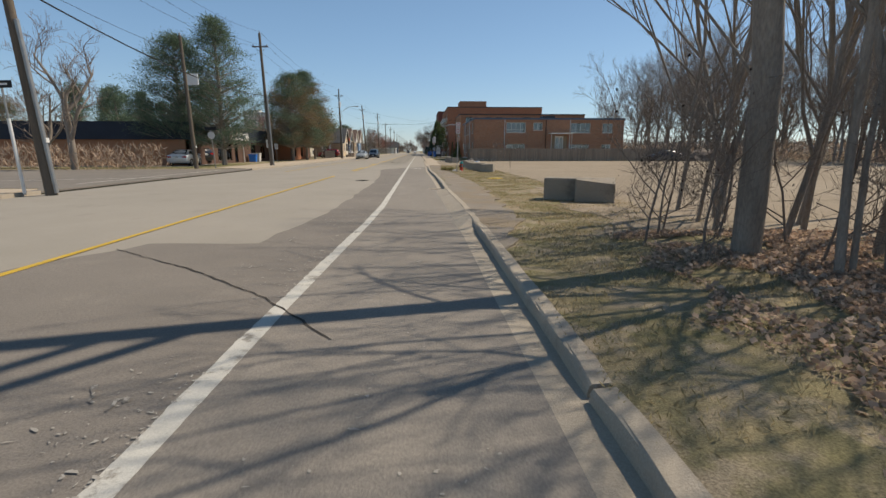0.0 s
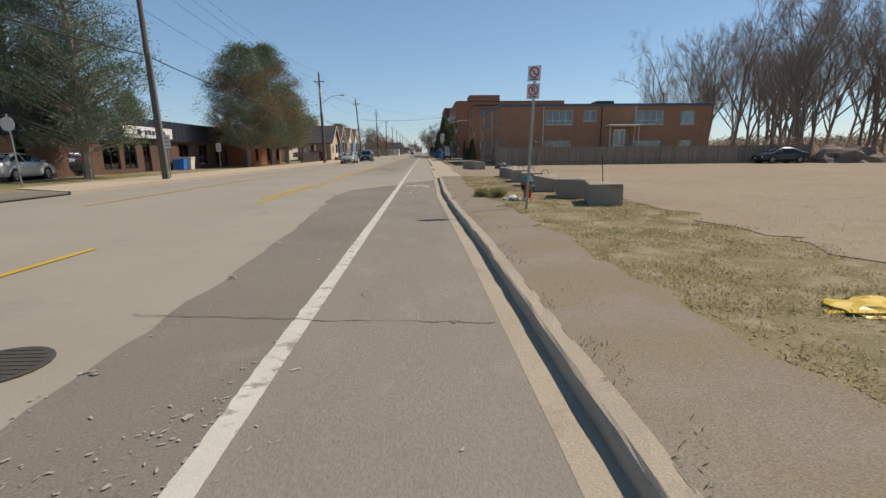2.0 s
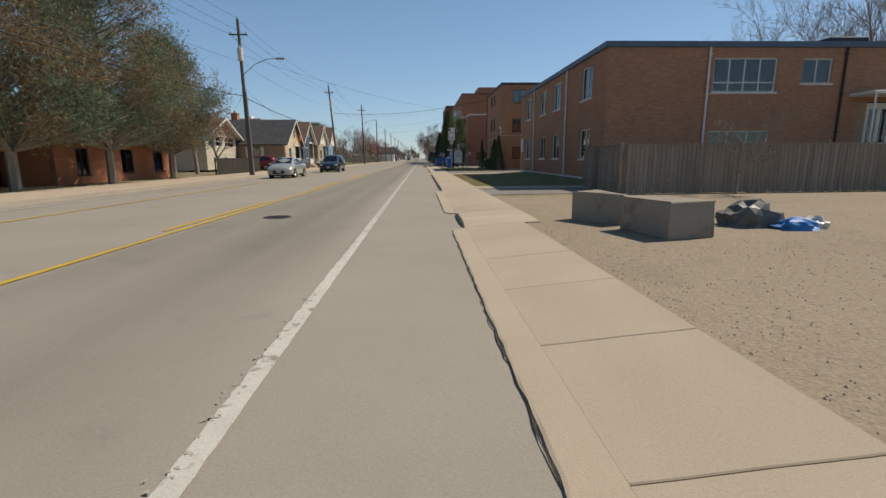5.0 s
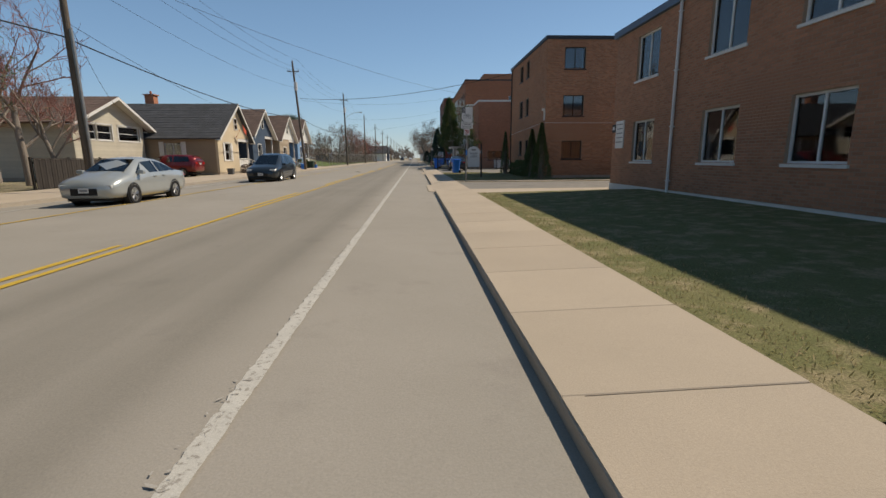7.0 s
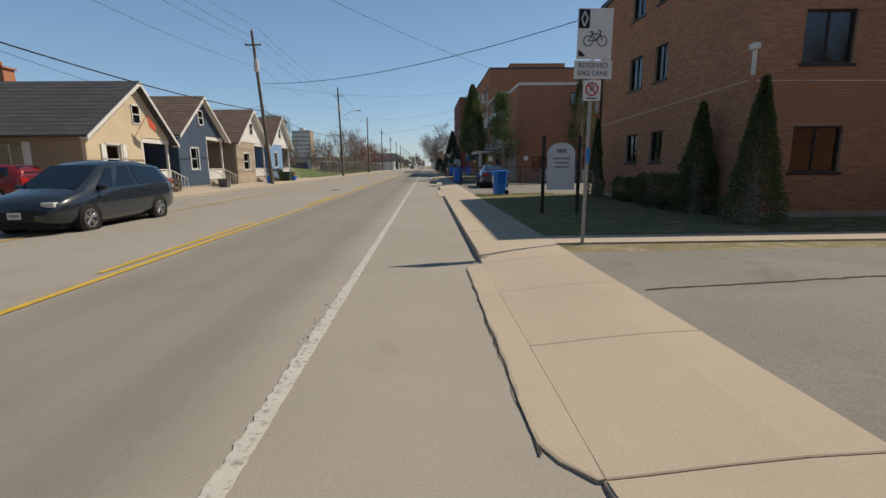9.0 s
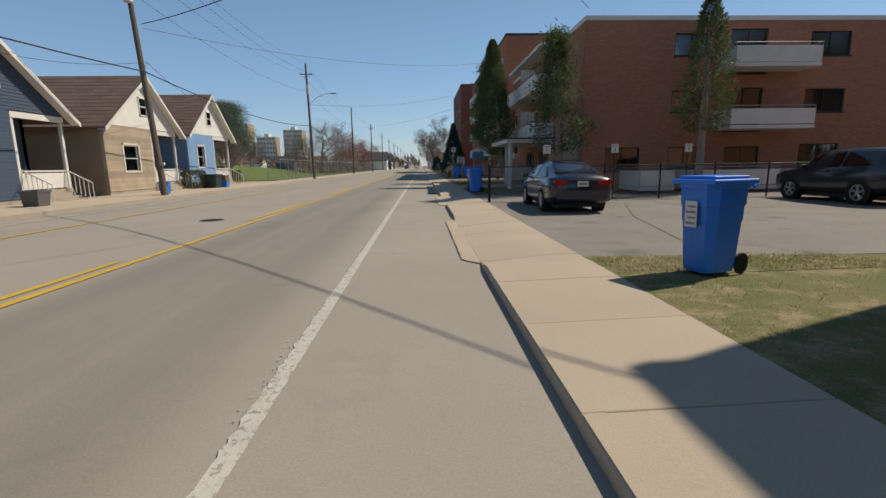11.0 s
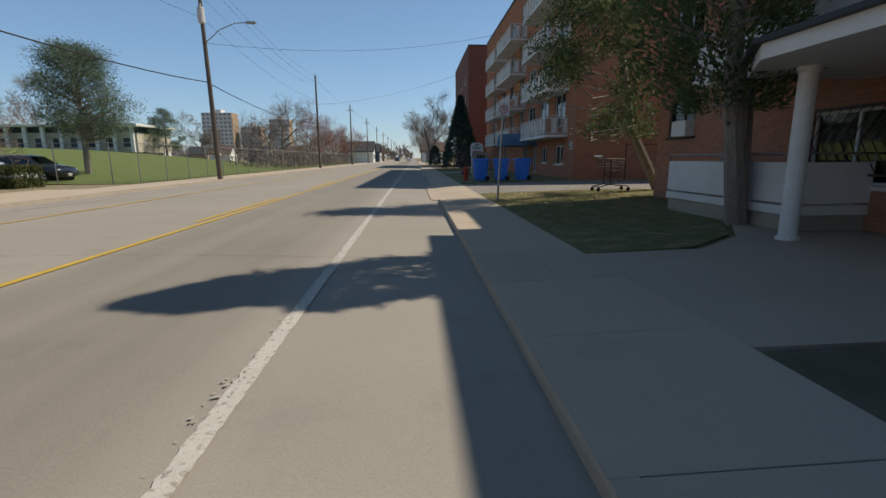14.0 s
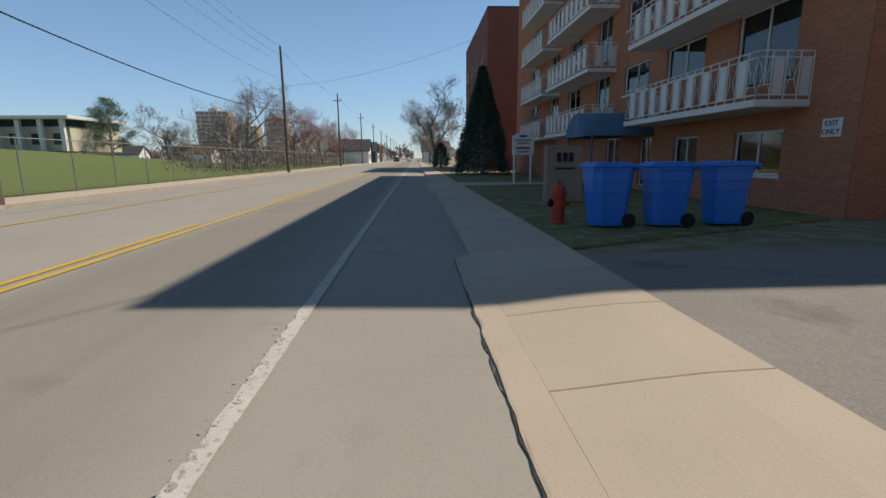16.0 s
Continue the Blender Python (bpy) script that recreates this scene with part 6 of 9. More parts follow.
cable((-12.2, 198.4, 8.8), (10.0, 185.0, 12.0), 1.0, 0.01)
for y, hx, hy, hz in ((91.2, -21.5, 108, 5.5), (91.2, -16, 117, 5.8), (130.6, -16, 125, 6.2), (130.6, -16.1, 135, 6.4), (130.6, -16.1, 144, 6.6)):
    cable((-12.9, y, 6.9), (hx, hy, hz), 0.3, 0.01)


# ---- fences ----
def board_fence(label, x0, y0, x1, y1, z, h, mat, step=0.15, every=2.4, rail_mat=None):
    f = thing("wooden_fence", pose(0, 0, 0), label, "fence")
    L = math.hypot(x1 - x0, y1 - y0)
    d = Vector((x1 - x0, y1 - y0, 0)) / L
    nrm = Vector((-d.y, d.x, 0))
    ang = math.atan2(d.y, d.x)
    for zz in (0.35, h - 0.25):
        sh = Shape().box(0, L, 0.02, 0.06, z + zz, z + zz + 0.09).moved(Matrix.Translation((x0, y0, 0)) @ Matrix.Rotation(ang, 4, "Z"))
        part("rail", sh, rail_mat or mat, f)
    pm = None
    for k in range(int(L / every) + 1):
        o = part("post", Shape().soft_box(-0.05, 0.05, 0.065, 0.165, 0, h + 0.05, 0.008), mat, f) if pm is None else new("post", pm)
        pm = o.data
        o.parent, o.matrix_basis = f, Matrix.Translation((x0 + d.x * every * k, y0 + d.y * every * k, z)) @ Matrix.Rotation(ang, 4, "Z")
    bm_ = None
    n = int(L / step)
    for k in range(n):
        if k >= 300:
            break
        o = part("board", Shape().soft_box(0.006, step - 0.008, -0.012, 0.012, 0, h - 0.1, 0.004), mat, f) if bm_ is None else new("board", bm_)
        bm_ = o.data
        o.parent = f
        o.matrix_basis = Matrix.Translation((x0 + d.x * step * k, y0 + d.y * step * k, z + 0.05 + random.uniform(-0.012, 0.012))) @ Matrix.Rotation(ang, 4, "Z") @ Matrix.Translation((0, 0.005 if k % 2 else -0.002, 0))
    part("cap_rail", Shape().box(0, L, -0.03, 0.08, z + h - 0.04, z + h).moved(Matrix.Translation((x0, y0, 0)) @ Matrix.Rotation(ang, 4, "Z")), mat, f)
    return f


board_fence("long weathered grey board fence beside the gravel lot", 8.0, 67.2, 37.9, 67.6, 0.06, 1.72, WOOD_FENCE)
board_fence("short weathered board fence beside the flats", 7.9, 67.2, 7.9, 71.2, 0.06, 1.72, WOOD_FENCE)
board_fence("dark stained vertical board fence before the bungalow", -16.3, 92.6, -16.3, 103.4, 0.1, 1.45, WOOD_DARK, 0.17)


def mesh_fence(label, x0, y0, x1, y1, z, h, pitch, post_mat, every=2.4, wire=0.002, wire_mat=None):
    f = thing("chain_link_fence", pose(0, 0, 0), label, "fence")
    L = math.hypot(x1 - x0, y1 - y0)
    m = Matrix.Translation((x0, y0, z)) @ Matrix.Rotation(math.atan2(y1 - y0, x1 - x0), 4, "Z")
    pm = None
    for k in range(int(L / every) + 1):
        o = part("post", Shape().lathe([(0.03, 0), (0.03, h + 0.03), (0.036, h + 0.035), (0.03, h + 0.08), (0.01, h + 0.1)], (0, 0, 0), 10), post_mat, f) if pm is None else new("post", pm)
        pm = o.data
        o.parent, o.matrix_basis = f, m @ Matrix.Translation((min(k * every, L), 0, 0))
    part("top_rail", Shape().tube((0, 0, h), (L, 0, h), 0.021, n=8).moved(m), post_mat, f)
    sh = Shape()
    for sgn in (1, -1):
        u = -h
        while u < L:
            a, b = (u, 0.05), (u + h - 0.05, h)
            if a[0] < 0:
                a = (0, 0.05 - a[0])
            if b[0] > L:
                b = (L, b[1] - (b[0] - L))
            if b[1] > a[1]:
                p, q2 = (a[0], 0, a[1]), (b[0], 0, b[1])
                if sgn < 0:
                    p, q2 = (L - p[0], 0, p[2]), (L - q2[0], 0, q2[2])
                sh.tube(p, q2, wire, wire, 3, False)
            u += pitch
    o = part("wire_mesh", sh.moved(m), wire_mat or METAL, f)
    o["kind"] = "stuff"
    return f


mesh_fence("black chain link fence along the parking lot", 3.5, 122.25, 24.0, 123.1, 0.13, 1.27, 0.075, BLACK_METAL, 2.2, 0.0022)
part("end_post", Shape().lathe([(0.052, -0.02), (0.052, 1.3), (0.06, 1.305), (0.055, 1.35), (0.02, 1.38)], (3.5, 122.25, 0.13), 14), BLACK_METAL, bpy.data.objects["chain_link_fence"], "thick black end post")
mesh_fence("chain link fence beside the apartment driveway", 12.6, 155.6, 32, 156.6, 0.13, 1.9, 0.1, BLACK_METAL, 3.0, 0.0022)
mesh_fence("tall chain link fence round the school field", -14.75, 158.5, -14.75, 262, 0.1, 2.3, 0.16, METAL, 3.0, 0.0016, IRON)
mesh_fence("tall chain link fence round the school field", -40.0, 158.0, -14.75, 158.0, 0.1, 2.3, 0.16, METAL, 3.0, 0.0016, IRON)


# ---- vegetation ----
def grow(seed, height, r0, levels=5, spread=0.6, kids=3, up=0.25, lean=(0, 0), first=0.3, shrink=0.66):
    """Segments (p, q, r, s) of a bare branching tree."""
    rnd = random.Random(seed)
    out = []

    def limb(p, d, length, r, lev):
        n = 4 if lev < 2 else 3 if lev < 4 else 2
        pts, rs = [p], [r]
        for i in range(n):
            d = (d + Vector((rnd.uniform(-1, 1), rnd.uniform(-1, 1), rnd.uniform(-0.5, 0.8) * 0.8)) * 0.16 + Vector((0, 0, up * 0.12))).normalized()
            p = p + d * (length / n)
            pts.append(p)
            rs.append(r * (1 - (0.45 if lev else 0.35) * (i + 1) / n))
            out.append((pts[-2], pts[-1], rs[-2], rs[-1]))
        if lev >= levels:
            return
        k = kids + (1 if lev == 0 else 0) + (rnd.random() < 0.4)
        for j in range(k):
            t = first + (1 - first) * (j + rnd.random() * 0.8) / k if lev == 0 else 0.25 + 0.75 * (j + rnd.random()) / k
            i = min(n - 1, int(t * n))
            q = pts[i].lerp(pts[i + 1], t * n - i)
            ang = rnd.uniform(0, 2 * math.pi)
            side = d.cross(Vector((math.cos(ang), math.sin(ang), 0.3))).normalized()
            nd = (d * (1 - spread * rnd.uniform(0.6, 1.1)) + side * spread * rnd.uniform(0.8, 1.2) + Vector((0, 0, up))).normalized()
            limb(q, nd, length * shrink * rnd.uniform(0.75, 1.15), rs[i] * rnd.uniform(0.5, 0.68), lev + 1)

    limb(Vector((0, 0, 0)), Vector((lean[0], lean[1], 1)).normalized(), height * 0.52, r0, 0)
    return out


def tubes(segs, n=4, thin=0.0):
    """Tapered tubes round the segments, as vertex and face lists."""
    P = np.array([s_[0][:] for s_ in segs])
    Q = np.array([s_[1][:] for s_ in segs])
    R = np.maximum(np.array([s_[2] for s_ in segs]), thin)
    S = np.maximum(np.array([s_[3] for s_ in segs]), thin)
    D = Q - P
    D /= np.linalg.norm(D, axis=1)[:, None] + 1e-9
    ref = np.where(np.abs(D[:, 2:3]) < 0.9, np.array([[0, 0, 1.0]]), np.array([[1.0, 0, 0]]))
    A = np.cross(D, ref)
    A /= np.linalg.norm(A, axis=1)[:, None]
    B = np.cross(D, A)
    V = []
    for c, r in ((P, R), (Q, S)):
        for i in range(n):
            w = 2 * math.pi * i / n
            V.append(c + r[:, None] * (math.cos(w) * A + math.sin(w) * B))
    V = np.stack(V, 1).reshape(-1, 3)
    base = np.arange(len(segs))[:, None] * 2 * n
    F = np.concatenate([base + np.array([[i, (i + 1) % n, n + (i + 1) % n, n + i]]) for i in range(n)])
    return V.tolist(), F.tolist()


def blades(rng, C, size, aspect=0.25, droop=None, jitter=0.0):
    """One four-cornered leaf at each centre, turned at random, as vertex and face lists."""
    n = len(C)
    d = rng.normal(size=(n, 3))
    if droop is not None:
        d = d * 0.55 + droop
    d /= np.linalg.norm(d, axis=1)[:, None]
    s_ = np.cross(d, rng.normal(size=(n, 3)))
    s_ /= np.linalg.norm(s_, axis=1)[:, None] + 1e-9
    L = size * rng.uniform(0.6, 1.3, (n, 1))
    W = L * aspect
    V = np.stack([C, C + d * L * 0.5 + s_ * W, C + d * L, C + d * L * 0.5 - s_ * W], 1).reshape(-1, 3)
    F = (np.arange(n)[:, None] * 4 + np.arange(4)).tolist()
    return V.tolist(), F


def twigs_of(t, segs, seed, haze, reach, thin, mat):
    """The finest twigs, sprung from the thin branches."""
    rng_ = np.random.default_rng(seed)
    ends = [s_ for s_ in segs if s_[3] < 0.03 or s_[2] < 0.03] or segs
    A = np.array([s_[0][:] for s_ in ends])
    B = np.array([s_[1][:] for s_ in ends])
    A, B = np.repeat(A, haze, 0), np.repeat(B, haze, 0)
    C = A + (B - A) * rng_.random((len(A), 1))
    d = (B - A) / (np.linalg.norm(B - A, axis=1)[:, None] + 1e-6)
    raw_part("twig_spray", *blades(rng_, C, reach, 0.7 * thin / reach, d * 1.1 + np.array([0, 0, 0.25])), mat, t)["kind"] = "stuff"


def bare_tree(label, x, y, z, height, r0, seed, mat=None, levels=5, thin=0.006, twig=None, sides=4, group="", haze=0, reach=0.7, **kw):
    t = thing("bare_tree", pose(x, y, z), label, "tree", group)
    segs = grow(seed, height, r0, levels, **kw)
    big = [s_ for s_ in segs if s_[2] > r0 * 0.16]
    small = [s_ for s_ in segs if s_[2] <= r0 * 0.16]
    trunk = raw_part("trunk", *tubes(big, 9), mat or BARK, t)
    trunk.data.polygons.foreach_set("use_smooth", [True] * len(trunk.data.polygons))
    if small:
        raw_part("branchwork", *tubes(small, sides, thin), twig or TWIG, t)["kind"] = "stuff"
    if haze:
        twigs_of(t, segs, seed, haze, reach, thin, twig or TWIG)
    return t


def pine_tree(label, x, y, z, height, radius, seed, mats=(NEEDLE,), shape=None, bottom=0.18, clumps=520, blade=0.36, per=22):
    t = thing("pine_tree", pose(x, y, z), label, "tree")
    rng, rnd = np.random.default_rng(seed), random.Random(seed)
    segs = [(Vector((0, 0, 0)), Vector((0.1, 0.05, height * 0.55)), 0.24, 0.15), (Vector((0.1, 0.05, height * 0.55)), Vector((0, 0, height * 0.97)), 0.15, 0.03)]
    pads, k = [], 0
    shape = shape or (lambda q: (1 - q) ** 0.55 * (0.75 + 0.5 * min(1, q * 3)))
    while k < clumps:
        q = rnd.random() ** 0.9
        zz = height * (bottom + (1 - bottom) * q)
        a = rnd.uniform(0, 2 * math.pi)
        lump = 0.74 + 0.45 * noise.noise(Vector((2.1 * math.cos(a) + seed, 2.1 * math.sin(a), zz * 0.45)))
        rr = radius * shape(q) * lump
        base = Vector((0.1, 0.05, max(height * bottom * 0.8, zz - 0.35 * rr)))
        tip = Vector((rr * math.cos(a), rr * math.sin(a), zz + 0.1 * rr))
        segs.append((base, base.lerp(tip, 0.9), 0.022 + 0.006 * rr, 0.008))
        for j in range(max(2, int(rr * 0.8))):
            p = base.lerp(tip, 0.45 + 0.55 * (j + rnd.random()) / max(2, int(rr * 0.8)))
            pads.append((p.x + rnd.uniform(-0.3, 0.3), p.y + rnd.uniform(-0.3, 0.3), p.z + rnd.uniform(-0.15, 0.25), rnd.uniform(0.24, 0.46)))
            k += 2.4
    raw_part("trunk", *tubes(segs, 6), BARK, t)
    # tufts of needles gathered in flat pads towards the ends of the limbs
    C = np.array(pads)
    which = np.array([noise.noise(Vector((c[0] * 0.5, c[1] * 0.5, c[2] * 0.5 + seed))) for c in pads])
    for i, mt in enumerate(mats):
        sel = C if len(mats) == 1 else C[(which > 0.06) == bool(i)]
        if len(sel):
            P = np.repeat(sel, per * 3, 0)
            off = rng.normal(size=(len(P), 3)) * np.array([1.0, 1.0, 0.55]) * P[:, 3:4]
            out = off + np.array([0, 0, 0.25])
            raw_part("crown", *blades(rng, P[:, :3] + off, blade * 0.62, 0.09, out * 1.4), mt, t)["kind"] = "stuff"
    return t


def cedar_tree(label, x, y, z, height, radius, seed, bottom=0.0, mat=None, n=9000, size=0.26, cone=False, trunks=1, name="cedar_tree", lean=(0, 0), sprays=0):
    t = thing(name, pose(x, y, z), label, "tree")
    rng = np.random.default_rng(seed)
    h0 = bottom
    q = rng.random(n) ** 0.85
    a = rng.uniform(0, 2 * math.pi, n)
    prof_ = (1 - q) ** (0.95 if cone else 0.6) * (np.minimum(1, 0.45 + q * 3.2) if not cone else 1.0)
    lump = np.array([0.8 + (0.3 if cone else 0.55) * noise.noise(Vector((2.2 * math.cos(w) + seed, 2.2 * math.sin(w), v * 8))) + (0 if cone else 0.25) * noise.noise(Vector((5 * math.cos(w), 5 * math.sin(w) + seed, v * 20))) for w, v in zip(a, q)])
    r = radius * prof_ * lump * rng.uniform(0.45, 1.0, n) ** 0.5
    bend = np.minimum(1, q * 2 + 0.5)
    C = np.stack([r * np.cos(a) + lean[0] * bend, r * np.sin(a) + lean[1] * bend, h0 + (height - h0) * q], 1)
    if sprays:
        # foliage gathered into separate sprays with sky between them
        C = C[rng.integers(0, sprays, n)] + rng.normal(size=(n, 3)) * np.array([0.26, 0.26, 0.17])
    out = np.stack([np.cos(a), np.sin(a), np.full(n, -0.15 if cone else 0.7)], 1)
    segs = [(Vector((0.05 * k, 0.12 * k, 0)), Vector((0.25 * k, 0.1, h0 + 1.2)), 0.16, 0.1) for k in range(trunks)] + [(Vector((0, 0, -0.05)), Vector((lean[0] * 0.5, lean[1] * 0.5, h0 + 0.4)), 0.2, 0.15), (Vector((lean[0] * 0.5, lean[1] * 0.5, h0 + 0.4)), Vector((lean[0], lean[1], height * 0.93)), 0.15, 0.03)]
    for k in range(60):
        i = int(rng.integers(n))
        segs.append((Vector((lean[0] * bend[i], lean[1] * bend[i], C[i][2] - 0.3)), Vector(C[i]), 0.03, 0.008))
    raw_part("trunk", *tubes(segs, 7), BARK, t)
    raw_part("crown", *blades(rng, C, size, 0.16, out), mat or CEDAR, t)["kind"] = "stuff"
    return t


# pines across the road
pine_tree("tall dark pine beside the side road", -17.6, 50.5, 0.1, 12.8, 4.8, 3, (NEEDLE,), bottom=0.14, clumps=1500)
pine_tree("dark spreading pine beside the side road", -21.8, 51.5, 0.1, 11.6, 5.6, 4, (NEEDLE,), bottom=0.2, clumps=1700)
pine_tree("browning pine behind the office", -45.0, 60.0, 0.1, 7.0, 3.9, 14, (NEEDLE, NEEDLE_BROWN), bottom=0.2, clumps=620)
pine_tree("large pine with browning needles before the shops", -16.3, 78.8, 0.1, 12.6, 6.0, 5, (NEEDLE, NEEDLE_BROWN), bottom=0.18, clumps=2200)
pine_tree("dark pine before the brick shops", -17.0, 73.2, 0.1, 11.6, 5.7, 6, (NEEDLE, NEEDLE_BROWN), bottom=0.18, clumps=2000)
pine_tree("browning pine beside the brick shops", -16.6, 86.0, 0.1, 9.5, 4.8, 7, (NEEDLE, NEEDLE_BROWN), bottom=0.22, clumps=1500)
pine_tree("broad pine behind the driveway", -24.2, 168.5, 0.1, 9.6, 5.6, 8, (NEEDLE,), shape=lambda q: (1 - q) ** 0.4 * (0.7 + 0.3 * q), bottom=0.34, clumps=1250)
pine_tree("distant pine behind the school field", -48, 228, 1.8, 9, 5, 9, (NEEDLE,), bottom=0.2, clumps=350, blade=0.6)
for i, (x, y, hh) in enumerate(((-34, 62, 8.5), (-41, 66, 9.5), (-46, 84, 10), (-37, 78, 8))):
    pine_tree("distant pine behind the office", x, y, 0.1, hh, 2.4, 20 + i, (NEEDLE,), bottom=0.25, clumps=260, blade=0.5)
for i, (x, y, hh) in enumerate(((-48, 106, 11), (-51, 112, 12), (-54, 104, 12.5), (-57, 110, 11.5), (-60, 103, 13), (-64, 109, 12), (-67, 104, 13))):
    pine_tree("hazy pine in the row behind the office roof", x, y, 0.1, hh, 3.2, 60 + i, (NEEDLE, NEEDLE_BROWN) if i % 3 == 1 else (NEEDLE,), bottom=0.2, clumps=620, blade=0.5)
# cedars and conifers along the apartment blocks
cedar_tree("tall dense cedar beside the entrance canopy", 7.2, 138.7, 0.14, 9.5, 1.8, 31, 2.0, n=26000, size=0.15, lean=(-1.3, -0.9))
cedar_tree("broad cedar at the corner of the brick block", 7.5, 126.9, 0.13, 7.0, 1.5, 32, 2.0, n=11000, size=0.15, lean=(-0.35, -0.35), sprays=105)
cedar_tree("leaning cedar on the lawn between the blocks", 10.5, 147.9, 0.14, 9.6, 2.35, 33, 1.9, n=17000, size=0.17, lean=(-3.8, -2.65), sprays=125)
cedar_tree("broad cedar behind the lawn between the blocks", 13.4, 145.4, 0.14, 9.4, 2.6, 40, 2.4, n=30000, size=0.17)
cedar_tree("thin cedar before the south balconies", 13.2, 125.2, 0.13, 8.2, 1.4, 34, 2.6, n=7000, size=0.15)
cedar_tree("clipped conical cedar at the corner of the flats", 8.75, 98.7, 0.13, 3.35, 0.85, 35, 0.05, n=12000, size=0.09, cone=True)
cedar_tree("clipped conical cedar beside the flats", 8.75, 101.1, 0.13, 3.1, 0.85, 36, 0.05, n=12000, size=0.09, cone=True)
cedar_tree("clipped conical cedar beside the flats", 8.3, 108.0, 0.13, 3.3, 0.5, 37, 0.05, n=7000, size=0.09, cone=True)
cedar_tree("dark blue-green spruce on the grass", 6.4, 185.5, 0.13, 8.2, 2.9, 38, 0.1, SPRUCE, n=16000, size=0.3, cone=True, name="spruce_tree")
cedar_tree("rounded evergreen beside the far pavement", 4.6, 214, 0.13, 3.2, 1.6, 39, 0.1, SPRUCE, n=2500, size=0.3)


def bush(label, x, y, z, sx, sy, h, seed, mat=None, n=3000, size=0.08, box=False, name="shrub", aspect=0.35, up=None):
    t = thing(name, pose(x, y, z), label, "shrub")
    rng = np.random.default_rng(seed)
    C = rng.uniform(-1, 1, (n, 3))
    if not box:
        C /= np.maximum(1, np.linalg.norm(C, axis=1)[:, None])
    C = np.sign(C) * np.abs(C) ** 0.6
    C = C * np.array([sx, sy, h / 2]) + np.array([0, 0, h / 2 + 0.04])
    raw_part("foliage", *blades(rng, C, size, aspect, up), mat or SHRUB, t)["kind"] = "stuff"
    segs = [(Vector((0, 0, -0.02)), Vector(C[i]) * 0.9, 0.012, 0.004) for i in range(0, n, max(1, n // 30))]
    raw_part("stem", *tubes(segs, 4), TWIG, t)
    return t


bush("low dark shrub against the brick flats", 8.6, 103.0, 0.13, 0.5, 1.1, 1.1, 41, CEDAR)
bush("low dark shrub against the brick flats", 8.7, 105.6, 0.13, 0.4, 0.8, 0.9, 42, CEDAR)
bush("clipped green box hedge beside the driveway", -19.8, 155.2, 0.1, 1.6, 0.9, 1.1, 43, SHRUB, 9000, 0.1, True, "hedge")
bush("rounded green shrub beside the porch", -15.0, 138.9, 0.1, 0.7, 0.7, 1.3, 44, SHRUB)
bush("brown dormant shrubs before the beige house", -14.9, 117.0, 0.1, 0.6, 1.4, 0.8, 45, TWIG, 1500, 0.12)
bush("rough tuft of green grass on the verge", 2.95, 36.9, 0.1, 0.42, 0.32, 0.1, 46, BLADE, 2600, 0.13, name="grass_tuft", aspect=0.05, up=np.array([0, 0, 0.7]))

# bare trees
woods = [grow(100 + i, 20, 0.19, 5, spread=0.52, kids=3, up=0.28, first=0.25, shrink=0.62) for i in range(4)]
wood_meshes = []
for i, segs in enumerate(woods):
    t = thing("bare_tree", pose(44 + 4 * i, 76 + 9 * i, 0.1), "tall leafless tree in the wood behind the lot", "tree", "trees of the wood")
    raw_part("trunk", *tubes([s_ for s_ in segs if s_[2] > 0.05], 7), BARK, t)
    raw_part("branchwork", *tubes([s_ for s_ in segs if s_[2] <= 0.05], 3, 0.011), WOOD_TWIG, t)["kind"] = "stuff"
    twigs_of(t, segs, 400 + i, 1, 0.9, 0.008, WOOD_TWIG)
    wood_meshes.append(t)
rnd = random.Random(77)
for k in range(84):
    x, y = rnd.uniform(41, 74), rnd.uniform(46, 112)
    if x < 46 and y < 72:
        x += 12
    sc = rnd.uniform(0.8, 1.15)
    o = copy_thing(wood_meshes[k % 4], pose(x, y, 0.05, rz=rnd.uniform(0, 360)))
    o.scale = (sc, sc, sc)
rng = np.random.default_rng(5)
C = np.stack([rng.uniform(38, 80, 22000), rng.uniform(30, 126, 22000), np.zeros(22000)], 1)
C = C[(C[:, 0] > 47) | (C[:, 1] > 72)]
C[:, 2] = 0.1 + rng.random(len(C)) ** 2 * 2.6
tagged(raw_part("undergrowth", *blades(rng, C, 0.8, 0.05, np.array([0, 0, 0.9])), DEAD_LEAF), "brown dormant undergrowth at the edge of the wood", "undergrowth", kind="stuff")

